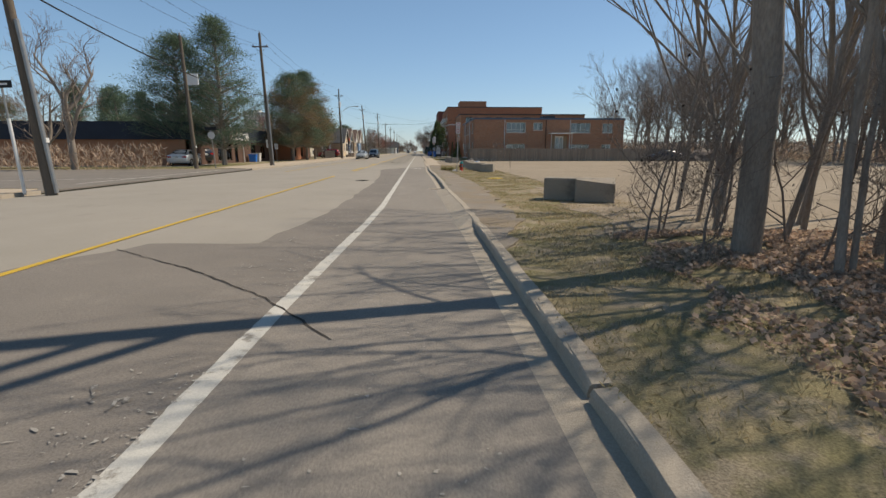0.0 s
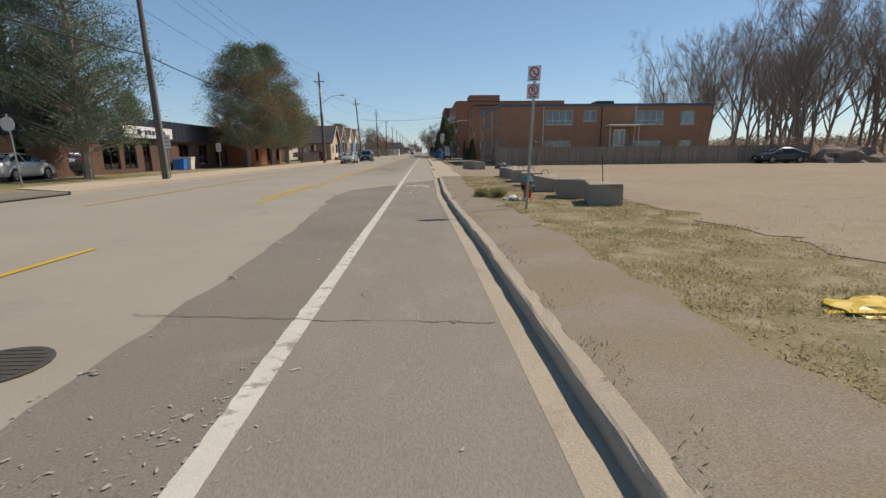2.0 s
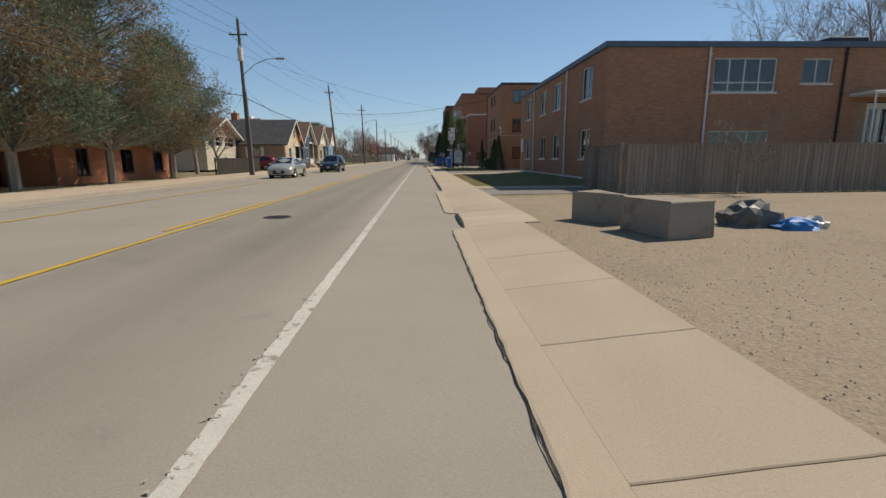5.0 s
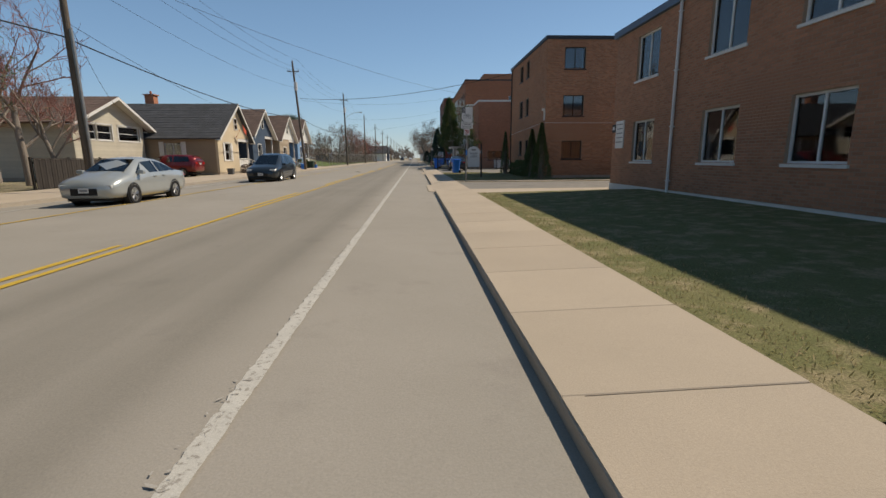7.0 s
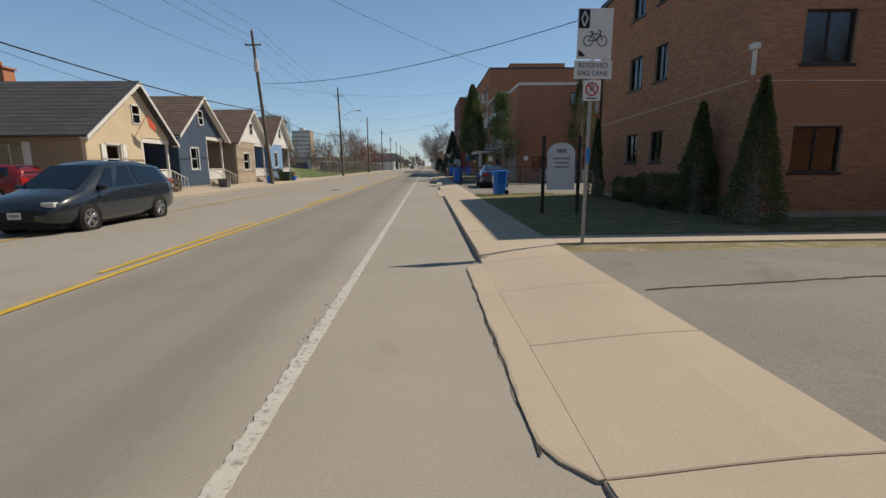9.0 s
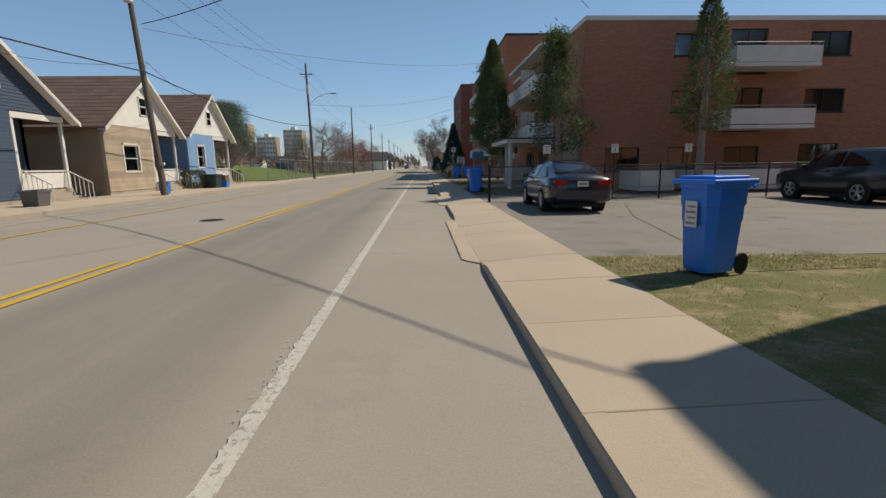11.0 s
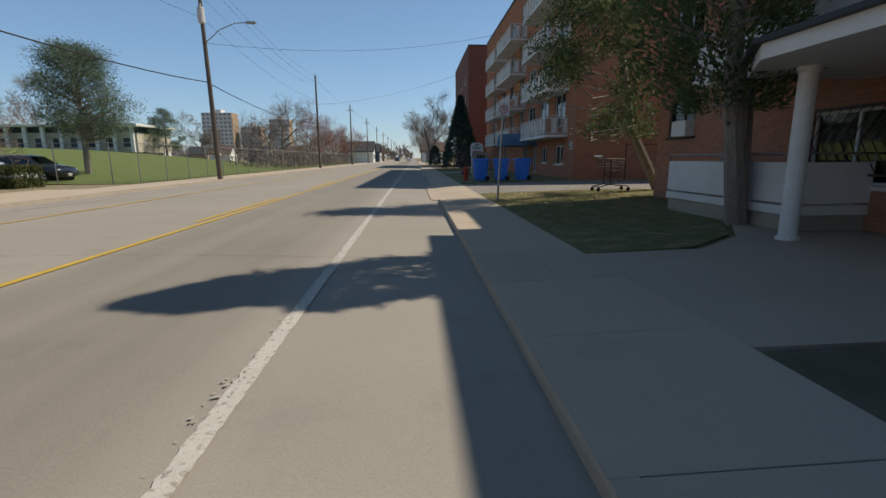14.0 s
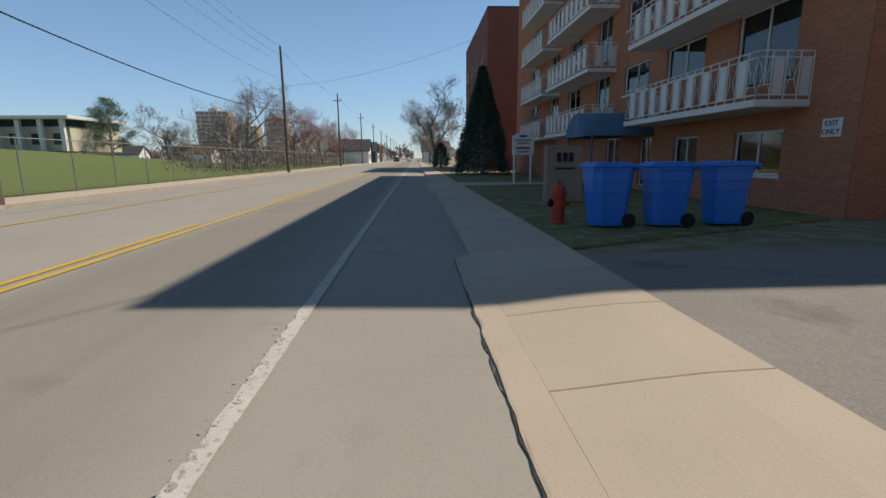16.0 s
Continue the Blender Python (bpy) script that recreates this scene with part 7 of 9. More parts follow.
bare_tree("large leafless tree on the verge with grey bark", 5.3, 9.85, 0.1, 17.0, 0.18, 201, levels=5, thin=0.0035, spread=0.55, kids=2, first=0.72, lean=(0.06, -0.04), haze=2, reach=0.45)
for i, (x, y, hh, r) in enumerate(((5.55, 8.7, 10, 0.05), (5.75, 8.75, 9.5, 0.035), (6.15, 8.7, 10, 0.055), (6.3, 7.9, 8, 0.025), (6.9, 9.6, 10, 0.06), (7.6, 8.6, 9, 0.05), (8.4, 10.0, 10, 0.06), (6.6, 10.8, 8, 0.05), (7.4, 11.4, 8, 0.05), (6.0, 11.6, 9, 0.05), (8.0, 12.2, 10, 0.06), (7.0, 13.2, 9, 0.05), (9.0, 11.6, 10, 0.06), (9.6, 13.0, 9, 0.06), (8.6, 8.4, 9, 0.05), (6.3, 12.6, 7, 0.04), (7.5, 13.7, 10.5, 0.07), (7.9, 14.5, 10, 0.06), (6.9, 14.4, 9.5, 0.05))):
    bare_tree("slender leafless sapling in the thicket", x, y, 0.1, hh, r, 210 + i, levels=4 if x > 7.5 else 3, thin=0.0028, spread=0.45, kids=3 if x > 6.5 else 2, first=0.2 if x > 6.5 else 0.5, haze=(4 if y > 13.4 else 4) if x > 6.5 else 2, reach=0.4 if x > 6.5 else 0.3, group="saplings of the thicket")
for i, (x, y) in enumerate(((4.3, 10.6), (4.8, 11.2), (4.75, 9.9), (6.2, 7.4), (6.9, 7.2), (7.3, 8.3), (7.6, 6.8), (8.3, 8.0), (5.6, 10.9), (6.3, 10.4), (5.9, 9.3), (6.6, 9.0), (7.2, 10.2), (5.2, 11.8), (6.8, 8.0), (7.9, 9.2), (6.1, 8.2), (8.4, 11), (6.7, 12.4))):
    bare_tree("tangled leafless shrub on the verge", x, y, 0.1, 3.0, 0.018, 230 + i, TWIG, 4, 0.0026, spread=0.8, kids=3, first=0.05, haze=1, reach=0.22, group="shrubs of the thicket")
bare_tree("leafless maple behind the side road", -24.5, 40.5, 0.1, 10.5, 0.26, 240, spread=0.6, thin=0.008)
for i, (x, y, hh) in enumerate(((-29, 44, 7), (-33, 50, 8), (-38, 46, 9), (-31, 38.5, 8), (-44, 52, 10))):
    bare_tree("leafless tree behind the side road", x, y, 0.1, hh, 0.18, 241 + i, levels=4, thin=0.012, group="trees by the side road")
bare_tree("young maple with reddish buds on the pavement", -17.2, 95.2, 0.1, 6.5, 0.13, 250, twig=TWIG_RED, spread=0.65, thin=0.007)
for i, (x, y, hh) in enumerate(((-20, 97, 9.5), (-26, 95, 10), (-25, 101, 9), (-31, 104, 9))):
    bare_tree("budding tree behind the board fence", x, y, 0.1, hh, 0.2, 251 + i, twig=TWIG_RED, spread=0.6, thin=0.009)
bare_tree("dense leafless ornamental tree beside the porch", -17.2, 150.2, 0.1, 5.2, 0.12, 260, kids=4, spread=0.7, thin=0.008)
big = [(-22, 214, 13.5, TWIG), (-27, 226, 12, TWIG), (-20, 231, 11.5, TWIG_RED), (-23, 243, 11, TWIG_RED), (-18.5, 250, 10.5, TWIG_RED), (-22, 262, 11, TWIG), (-17.5, 272, 10, TWIG_RED), (-20, 286, 10, TWIG)]
for i, (x, y, hh, mt) in enumerate(big):
    bare_tree("broad leafless tree with a dense rounded crown", x, y, 0.1, hh, 0.3, 270 + i, twig=mt, spread=0.78, kids=3, up=0.16, first=0.16, shrink=0.72, thin=0.012, sides=3, haze=3, reach=0.9, group="trees by the school fence")
bare_tree("lone leafless tree across the field", -75, 232, 2.0, 15, 0.3, 280, spread=0.75, thin=0.02, first=0.16, up=0.18, haze=3, reach=1.0)
bare_tree("lone leafless tree across the field", -50, 250, 0.5, 12, 0.3, 281, spread=0.75, thin=0.02, first=0.16, up=0.18, haze=3, reach=1.0)
for i, (x, y, hh) in enumerate(((3.9, 219, 13), (5.0, 240, 12), (4.4, 262, 12), (5.2, 290, 12))):
    bare_tree("leafless street tree beside the far pavement", x, y, 0.1, hh, 0.26, 290 + i, spread=0.7, thin=0.012, first=0.2, haze=3, reach=0.8, group="street trees")
bare_tree("small dead tree before the board fence", 11.5, 66.6, 0.1, 3.4, 0.05, 300, levels=4, thin=0.008, spread=0.8)
rng = np.random.default_rng(6)
C = np.stack([rng.uniform(-26, -15.6, 6000), rng.uniform(196, 262, 6000), 0.1 + rng.random(6000) ** 1.5 * 2.0], 1)
tagged(raw_part("undergrowth", *blades(rng, C, 0.7, 0.05, np.array([0, 0, 0.9])), TWIG), "brown dormant brush along the school fence", "undergrowth", kind="stuff")
C = np.stack([rng.uniform(-60, -19, 5000), rng.uniform(39.5, 44.0, 5000), 0.1 + rng.random(5000) ** 1.5 * 1.6], 1)
tagged(raw_part("undergrowth", *blades(rng, C, 0.6, 0.05, np.array([0, 0, 0.9])), DEAD_LEAF), "dry tall weeds beside the side road", "undergrowth", kind="stuff")

rng = np.random.default_rng(11)
ang = rng.uniform(-1.2, 1.2, 36000)
ang = ang[np.abs(ang - 0.011) > 0.016]
dist = rng.uniform(430, 620, len(ang))
hgt = np.array([9 + 8 * noise.noise(Vector((a * 60, 0, 0))) + 4 * noise.noise(Vector((a * 300, 3, 0))) for a in ang])
C = np.stack([1.0 + dist * np.sin(ang), 80 + dist * np.cos(ang), rng.random(len(ang)) ** 0.8 * np.maximum(3, hgt)], 1)
tagged(raw_part("far_woods", *blades(rng, C, 4.0, 0.09, np.array([0, 0, 0.7])), FAR_WOOD), "hazy brown line of distant leafless woods", "woods", kind="stuff")


# ---- vehicles ----
def vehicle(name, label, m, paint, L, W, stations, wheels, wheel_r=0.32, glass_y=(-1.35, 1.0, -0.85, 0.35), screens=None, plate=True, chrome=False, rear_lamp=(0.72, 0.2), head_lamp=0.66):
    """A car: lofted body, glass, wheels, lamps. Stations run from rear to front: y, half-width share, foot, belt, top, top width share."""
    c = thing(name, m, label, "car")
    hw = W / 2
    rings = []
    for y, ws, zb, belt, top, wt in stations:
        w = hw * ws
        half = [(0.72 * w, zb), (0.95 * w, zb + 0.05), (w, zb + 0.2), (w, (zb + belt) / 2 + 0.1), (0.975 * w, belt), (hw * wt, max(top - 0.05, belt + 0.01)), (hw * wt * 0.72, top), (0, top + 0.015)]
        ring = [(x, y, z) for x, z in half] + [(-x, y, z) for x, z in reversed(half[:-1])]
        rings.append(ring)
    n = len(rings[0])
    sh = Shape()
    sh.add([p for r in rings for p in r], [(i * n + k, i * n + (k + 1) % n, (i + 1) * n + (k + 1) % n, (i + 1) * n + k) for i in range(len(rings) - 1) for k in range(n)] + [tuple(range(n - 1, -1, -1)), tuple((len(rings) - 1) * n + k for k in range(n))])
    body = part("body", sh, paint, c, smooth=True)
    ys_ = [s_[0] for s_ in stations]

    def col(y, k):
        return float(np.interp(y, ys_, [s_[k] for s_ in stations]))

    a0, a1, b0, b1 = glass_y
    mid = (a0 + a1) / 2 - 0.1
    for sgn in (1, -1):
        for (p0, p1), (q0, q1) in (((a0, mid - 0.05), (b0, mid - 0.05)), ((mid + 0.05, a1), (mid + 0.05, b1))):
            pts = []
            for y, hi in ((p0, 0), (p1, 0), (q1, 1), (q0, 1)):
                belt, top, wt, ws = col(y, 3), col(y, 4), col(y, 5), col(y, 1)
                zz = belt + 0.035 if not hi else max(belt + 0.06, top - 0.1)
                f_ = (zz - belt) / max(0.05, top - 0.05 - belt)
                pts.append((sgn * (hw * (0.975 * ws + (wt - 0.975 * ws) * f_) + 0.012), y, zz))
            part("side_window", Shape().add(pts + [(p[0] - sgn * 0.008, p[1], p[2]) for p in pts], [(0, 1, 2, 3), (7, 6, 5, 4), (0, 4, 5, 1), (1, 5, 6, 2), (2, 6, 7, 3), (3, 7, 4, 0)]), CAR_GLASS, c)
    for (ya, yb) in screens or ():
        pts = []
        for y, lift in ((ya, 0.0), (yb, 0.0)):
            for sgn in (-1, 1):
                pts.append((sgn * hw * col(y, 5) * 0.86, y + 0.012 * (1 if ya > 0 else -1), col(y, 4) + 0.012))
        part("windscreen", Shape().add([pts[0], pts[1], pts[3], pts[2]] + [(p[0], p[1], p[2] - 0.008) for p in (pts[0], pts[1], pts[3], pts[2])], [(0, 1, 2, 3), (7, 6, 5, 4), (0, 4, 5, 1), (1, 5, 6, 2), (2, 6, 7, 3), (3, 7, 4, 0)]), CAR_GLASS, c)
    lie = Matrix.Rotation(radians(90), 4, "Y")
    r = wheel_r
    for y in wheels:
        for sgn in (1, -1):
            x = sgn * (hw - 0.2)
            flip = lie if sgn > 0 else Matrix.Rotation(radians(-90), 4, "Y")
            arch = Shape().lathe([(r * 1.14, 0), (r * 1.14, 0.208), (r * 1.02, 0.206), (r * 1.0, 0.1)], (0, 0, 0), 22).moved(Matrix.Translation((x, y, r)) @ flip)
            part("wheel_arch", arch, BLACK_METAL, c)
            wl = part("wheel", Shape().lathe([(r * 0.62, 0.02), (r * 0.9, 0.0), (r, 0.04), (r, 0.185), (r * 0.92, 0.222), (r * 0.68, 0.222), (r * 0.64, 0.19)], (0, 0, 0), 22).moved(Matrix.Translation((x, y, r)) @ flip), RUBBER, c)
            rim = Shape().lathe([(r * 0.62, 0.1), (r * 0.66, 0.2), (r * 0.66, 0.216), (r * 0.6, 0.216), (r * 0.57, 0.17), (r * 0.57, 0.12)], (0, 0, 0), 20)
            rim.lathe([(r * 0.16, 0.12), (r * 0.16, 0.205), (r * 0.1, 0.215)], (0, 0, 0), 12)
            for k in range(5):
                w_ = 2 * math.pi * k / 5
                for off in (-0.16, 0.16):
                    rim.tube((0.1 * r * math.cos(w_), 0.1 * r * math.sin(w_), 0.19), (0.6 * r * math.cos(w_ + off), 0.6 * r * math.sin(w_ + off), 0.2), 0.026, 0.02, 5)
            part("rim", rim.moved(Matrix.Translation((x, y, r)) @ flip), RIM, wl)
            part("brake_disc", Shape().lathe([(r * 0.5, 0.09), (r * 0.5, 0.11)], (0, 0, 0), 16).moved(Matrix.Translation((x, y, r)) @ flip), IRON, wl)
    y0, y1 = ys_[0], ys_[-1]
    for sgn in (1, -1):
        zt, hh = rear_lamp
        lamp = [(0.46, zt + 0.06), (0.6, zt + 0.015), (0.84, zt), (0.9, zt + hh * 0.5), (0.88, zt + hh * 0.85), (0.7, zt + hh * 0.8), (0.46, zt + hh * 0.62)]
        part("tail_lamp", Shape().prism([(sgn * hw * a, z_) for a, z_ in lamp], y0 - 0.012, y0 + 0.2, "y"), LAMP_RED, c)
        part("head_lamp", Shape().soft_box(min(sgn * hw * 0.55, sgn * hw * 0.87), max(sgn * hw * 0.55, sgn * hw * 0.87), y1 - 0.3, y1 - 0.07, head_lamp - 0.12, head_lamp + 0.0, 0.03, 2), LAMP_CLEAR, c)
        ym = a1 - 0.12
        part("mirror", Shape().soft_box(min(sgn * (hw - 0.04), sgn * (hw + 0.17)), max(sgn * (hw - 0.04), sgn * (hw + 0.17)), ym - 0.08, ym + 0.06, col(ym, 3) + 0.02, col(ym, 3) + 0.15, 0.035, 2), paint, c)
        for yh in (mid - 0.25, a1 - 1.05):
            part("door_handle", Shape().soft_box(sgn * (hw + 0.005) - 0.015, sgn * (hw + 0.005) + 0.015, yh - 0.09, yh + 0.09, col(yh, 3) - 0.12, col(yh, 3) - 0.085, 0.008), paint, c)
        if chrome:
            pts = [(sgn * (hw * 0.985 + 0.008), a0 + (a1 - a0) * k / 8, col(a0 + (a1 - a0) * k / 8, 3) + 0.012) for k in range(9)]
            part("chrome_strip", Shape().path(pts, 0.01, 5), CHROME, c)
    part("grille", Shape().soft_box(-hw * 0.45, hw * 0.45, y1 - 0.06, y1 + 0.012, 0.34, 0.56, 0.02), BLACK_METAL, c)
    if plate:
        for yy, z_ in ((y0 - 0.02, rear_lamp[0] - 0.02), (y1 + 0.01, 0.42)):
            pl_ = part("licence_plate", Shape().soft_box(-0.15, 0.15, yy - 0.006, yy + 0.006, z_, z_ + 0.15, 0.004), SIGN_WHITE, c)
            part("plate_bar", Shape().box(-0.11, 0.11, yy - 0.009 if yy < 0 else yy + 0.0062, yy - 0.0062 if yy < 0 else yy + 0.009, z_ + 0.045, z_ + 0.105), SIGN_GREY, pl_)
    part("rear_trim", Shape().soft_box(-hw * 0.42, hw * 0.42, y0 - 0.022, y0 + 0.02, rear_lamp[0] + 0.15, rear_lamp[0] + 0.18, 0.005), CHROME, c)
    part("underbody", Shape().box(-hw * 0.8, hw * 0.8, y0 + 0.3, y1 - 0.3, 0.16, 0.3), BLACK_METAL, c)
    return c


SEDAN = [(-2.28, 0.78, 0.4, 0.8, 0.84, 0.62), (-2.2, 0.93, 0.3, 0.93, 1.0, 0.74), (-1.9, 0.99, 0.24, 0.97, 1.06, 0.78), (-1.62, 1, 0.22, 0.98, 1.09, 0.78), (-1.2, 1, 0.2, 0.97, 1.29, 0.7), (-0.75, 1, 0.2, 0.96, 1.42, 0.66), (-0.2, 1, 0.2, 0.95, 1.47, 0.65), (0.3, 1, 0.2, 0.94, 1.45, 0.66), (0.75, 1, 0.2, 0.93, 1.26, 0.7), (1.25, 1, 0.2, 0.9, 1.0, 0.8), (1.75, 0.98, 0.22, 0.82, 0.9, 0.76), (2.1, 0.92, 0.24, 0.7, 0.78, 0.7), (2.28, 0.76, 0.3, 0.55, 0.62, 0.6)]
HATCH = [(-2.15, 0.8, 0.4, 0.9, 0.98, 0.6), (-2.05, 0.94, 0.3, 1.0, 1.12, 0.68), (-1.7, 0.99, 0.24, 1.02, 1.36, 0.64), (-1.25, 1, 0.22, 1.0, 1.45, 0.64), (-0.3, 1, 0.2, 0.96, 1.48, 0.65), (0.25, 1, 0.2, 0.94, 1.44, 0.66), (0.7, 1, 0.2, 0.92, 1.24, 0.7), (1.2, 1, 0.2, 0.9, 0.99, 0.8), (1.7, 0.98, 0.22, 0.82, 0.9, 0.76), (2.05, 0.92, 0.24, 0.7, 0.78, 0.7), (2.2, 0.76, 0.3, 0.55, 0.62, 0.6)]
MINIVAN = [(-2.5, 0.84, 0.45, 1.05, 1.15, 0.66), (-2.4, 0.95, 0.34, 1.08, 1.4, 0.68), (-2.1, 1, 0.26, 1.08, 1.62, 0.68), (-1.2, 1, 0.22, 1.06, 1.72, 0.68), (0.0, 1, 0.2, 1.02, 1.72, 0.68), (0.5, 1, 0.2, 1.0, 1.6, 0.7), (1.0, 1, 0.2, 0.98, 1.32, 0.74), (1.5, 1, 0.22, 0.95, 1.05, 0.8), (2.0, 0.97, 0.24, 0.86, 0.95, 0.78), (2.35, 0.9, 0.28, 0.74, 0.82, 0.7), (2.5, 0.76, 0.34, 0.55, 0.66, 0.6)]
SUV = [(-2.3, 0.84, 0.5, 1.1, 1.2, 0.66), (-2.22, 0.95, 0.4, 1.14, 1.45, 0.7), (-1.9, 1, 0.34, 1.15, 1.66, 0.7), (-1.2, 1, 0.32, 1.12, 1.72, 0.7), (0.0, 1, 0.3, 1.1, 1.72, 0.7), (0.45, 1, 0.3, 1.08, 1.64, 0.7), (0.8, 1, 0.3, 1.07, 1.36, 0.74), (1.15, 1, 0.3, 1.05, 1.13, 0.82), (1.8, 0.98, 0.32, 0.98, 1.05, 0.8), (2.15, 0.93, 0.36, 0.86, 0.95, 0.74), (2.3, 0.8, 0.42, 0.7, 0.8, 0.66)]
vehicle("sedan_car", "dark navy sedan parked in the numbered stall", pose(5.42, 119.7, 0.13, rz=-1.5), PAINT_NAVY, 4.56, 1.78, SEDAN, (-1.22, 1.22), 0.325, (-1.5, 1.02, -0.85, 0.38), ((-1.58, -0.88), (1.18, 0.42)), chrome=True, rear_lamp=(0.76, 0.2))
vehicle("sedan_car", "silver sedan on the far side of the road", pose(-8.75, 86.7, 0.06, rz=180), PAINT_SILVER, 4.56, 1.76, SEDAN, (-1.28, 1.28), 0.32, (-1.5, 1.02, -0.85, 0.38), ((-1.58, -0.88), (1.18, 0.42)))
vehicle("minivan_car", "black-blue minivan on the far lane", pose(-8.1, 101.0, 0.06, rz=180), PAINT_BLACKBLUE, 4.9, 1.9, MINIVAN, (-1.5, 1.5), 0.34, (-2.1, 1.15, -1.9, 0.4), ((-2.38, -2.1), (1.5, 0.5)), rear_lamp=(0.95, 0.24), head_lamp=0.78)
vehicle("suv_car", "dark red family car in a house driveway", pose(-18.7, 109.6, 0.1, rz=90), PAINT_RED, 4.6, 1.84, SUV, (-1.3, 1.35), 0.35, (-1.9, 0.95, -1.7, 0.45), ((-2.25, -1.95), (1.1, 0.5)), rear_lamp=(0.95, 0.24), head_lamp=0.85)
vehicle("suv_car", "black family car parked beside the fence", pose(15.2, 119.9, 0.13), PAINT_DARK, 4.6, 1.9, SUV, (-1.3, 1.35), 0.37, (-1.9, 0.95, -1.7, 0.45), ((-2.25, -1.95), (1.1, 0.5)), rear_lamp=(0.95, 0.24), head_lamp=0.85)
vehicle("suv_car", "black pickup parked facing the street", pose(-22.8, 161.2, 0.1, rz=-90), PAINT_DARK, 4.6, 1.95, SUV, (-1.3, 1.35), 0.37, (-1.9, 0.95, -1.7, 0.45), ((-2.25, -1.95), (1.1, 0.5)), rear_lamp=(0.95, 0.24), head_lamp=0.85)
vehicle("sedan_car", "small white car behind the shrub", pose(-22.5, 157.6, 0.1, rz=-90), PAINT_WHITE, 4.56, 1.76, SEDAN, (-1.28, 1.28), 0.32, (-1.5, 1.02, -0.85, 0.38), ((-1.58, -0.88), (1.18, 0.42)))
vehicle("sedan_car", "dark sedan parked between two houses", pose(-18.6, 139.6, 0.1, rz=90), PAINT_DARK, 4.4, 1.7, SEDAN, (-1.28, 1.28), 0.32, (-1.5, 1.02, -0.85, 0.38), ((-1.58, -0.88), (1.18, 0.42)))
vehicle("sedan_car", "white sedan with a dark stripe parked by the office", pose(-20.7, 49.4, 0.12, rz=8), PAINT_WHITE, 4.56, 1.8, SEDAN, (-1.28, 1.28), 0.33, (-1.5, 1.02, -0.85, 0.38), ((-1.58, -0.88), (1.18, 0.42)))
vehicle("suv_car", "dark car parked before the office", pose(-22.5, 54.6, 0.12, rz=60), PAINT_DARK, 4.6, 1.85, SUV, (-1.3, 1.35), 0.35, (-1.9, 0.95, -1.7, 0.45), ((-2.25, -1.95), (1.1, 0.5)), rear_lamp=(0.95, 0.24), head_lamp=0.85)
vehicle("sedan_car", "grey sedan parked at the edge of the lot", pose(33.8, 66.0, 0.11, rz=90), PAINT_DARK, 4.56, 1.78, SEDAN, (-1.28, 1.28), 0.33, (-1.5, 1.02, -0.85, 0.38), ((-1.58, -0.88), (1.18, 0.42)))
vehicle("suv_car", "far dark car on the road", pose(-6.2, 330, 0.08, rz=180), PAINT_DARK, 4.6, 1.85, SUV, (-1.3, 1.35), 0.35, (-1.9, 0.95, -1.7, 0.45), ((-2.25, -1.95), (1.1, 0.5)), head_lamp=0.85)
vehicle("sedan_car", "far white car on the road", pose(-2.0, 360, 0.08), PAINT_WHITE, 4.56, 1.78, SEDAN, (-1.28, 1.28), 0.33, (-1.5, 1.02, -0.85, 0.38), ((-1.58, -0.88), (1.18, 0.42)))


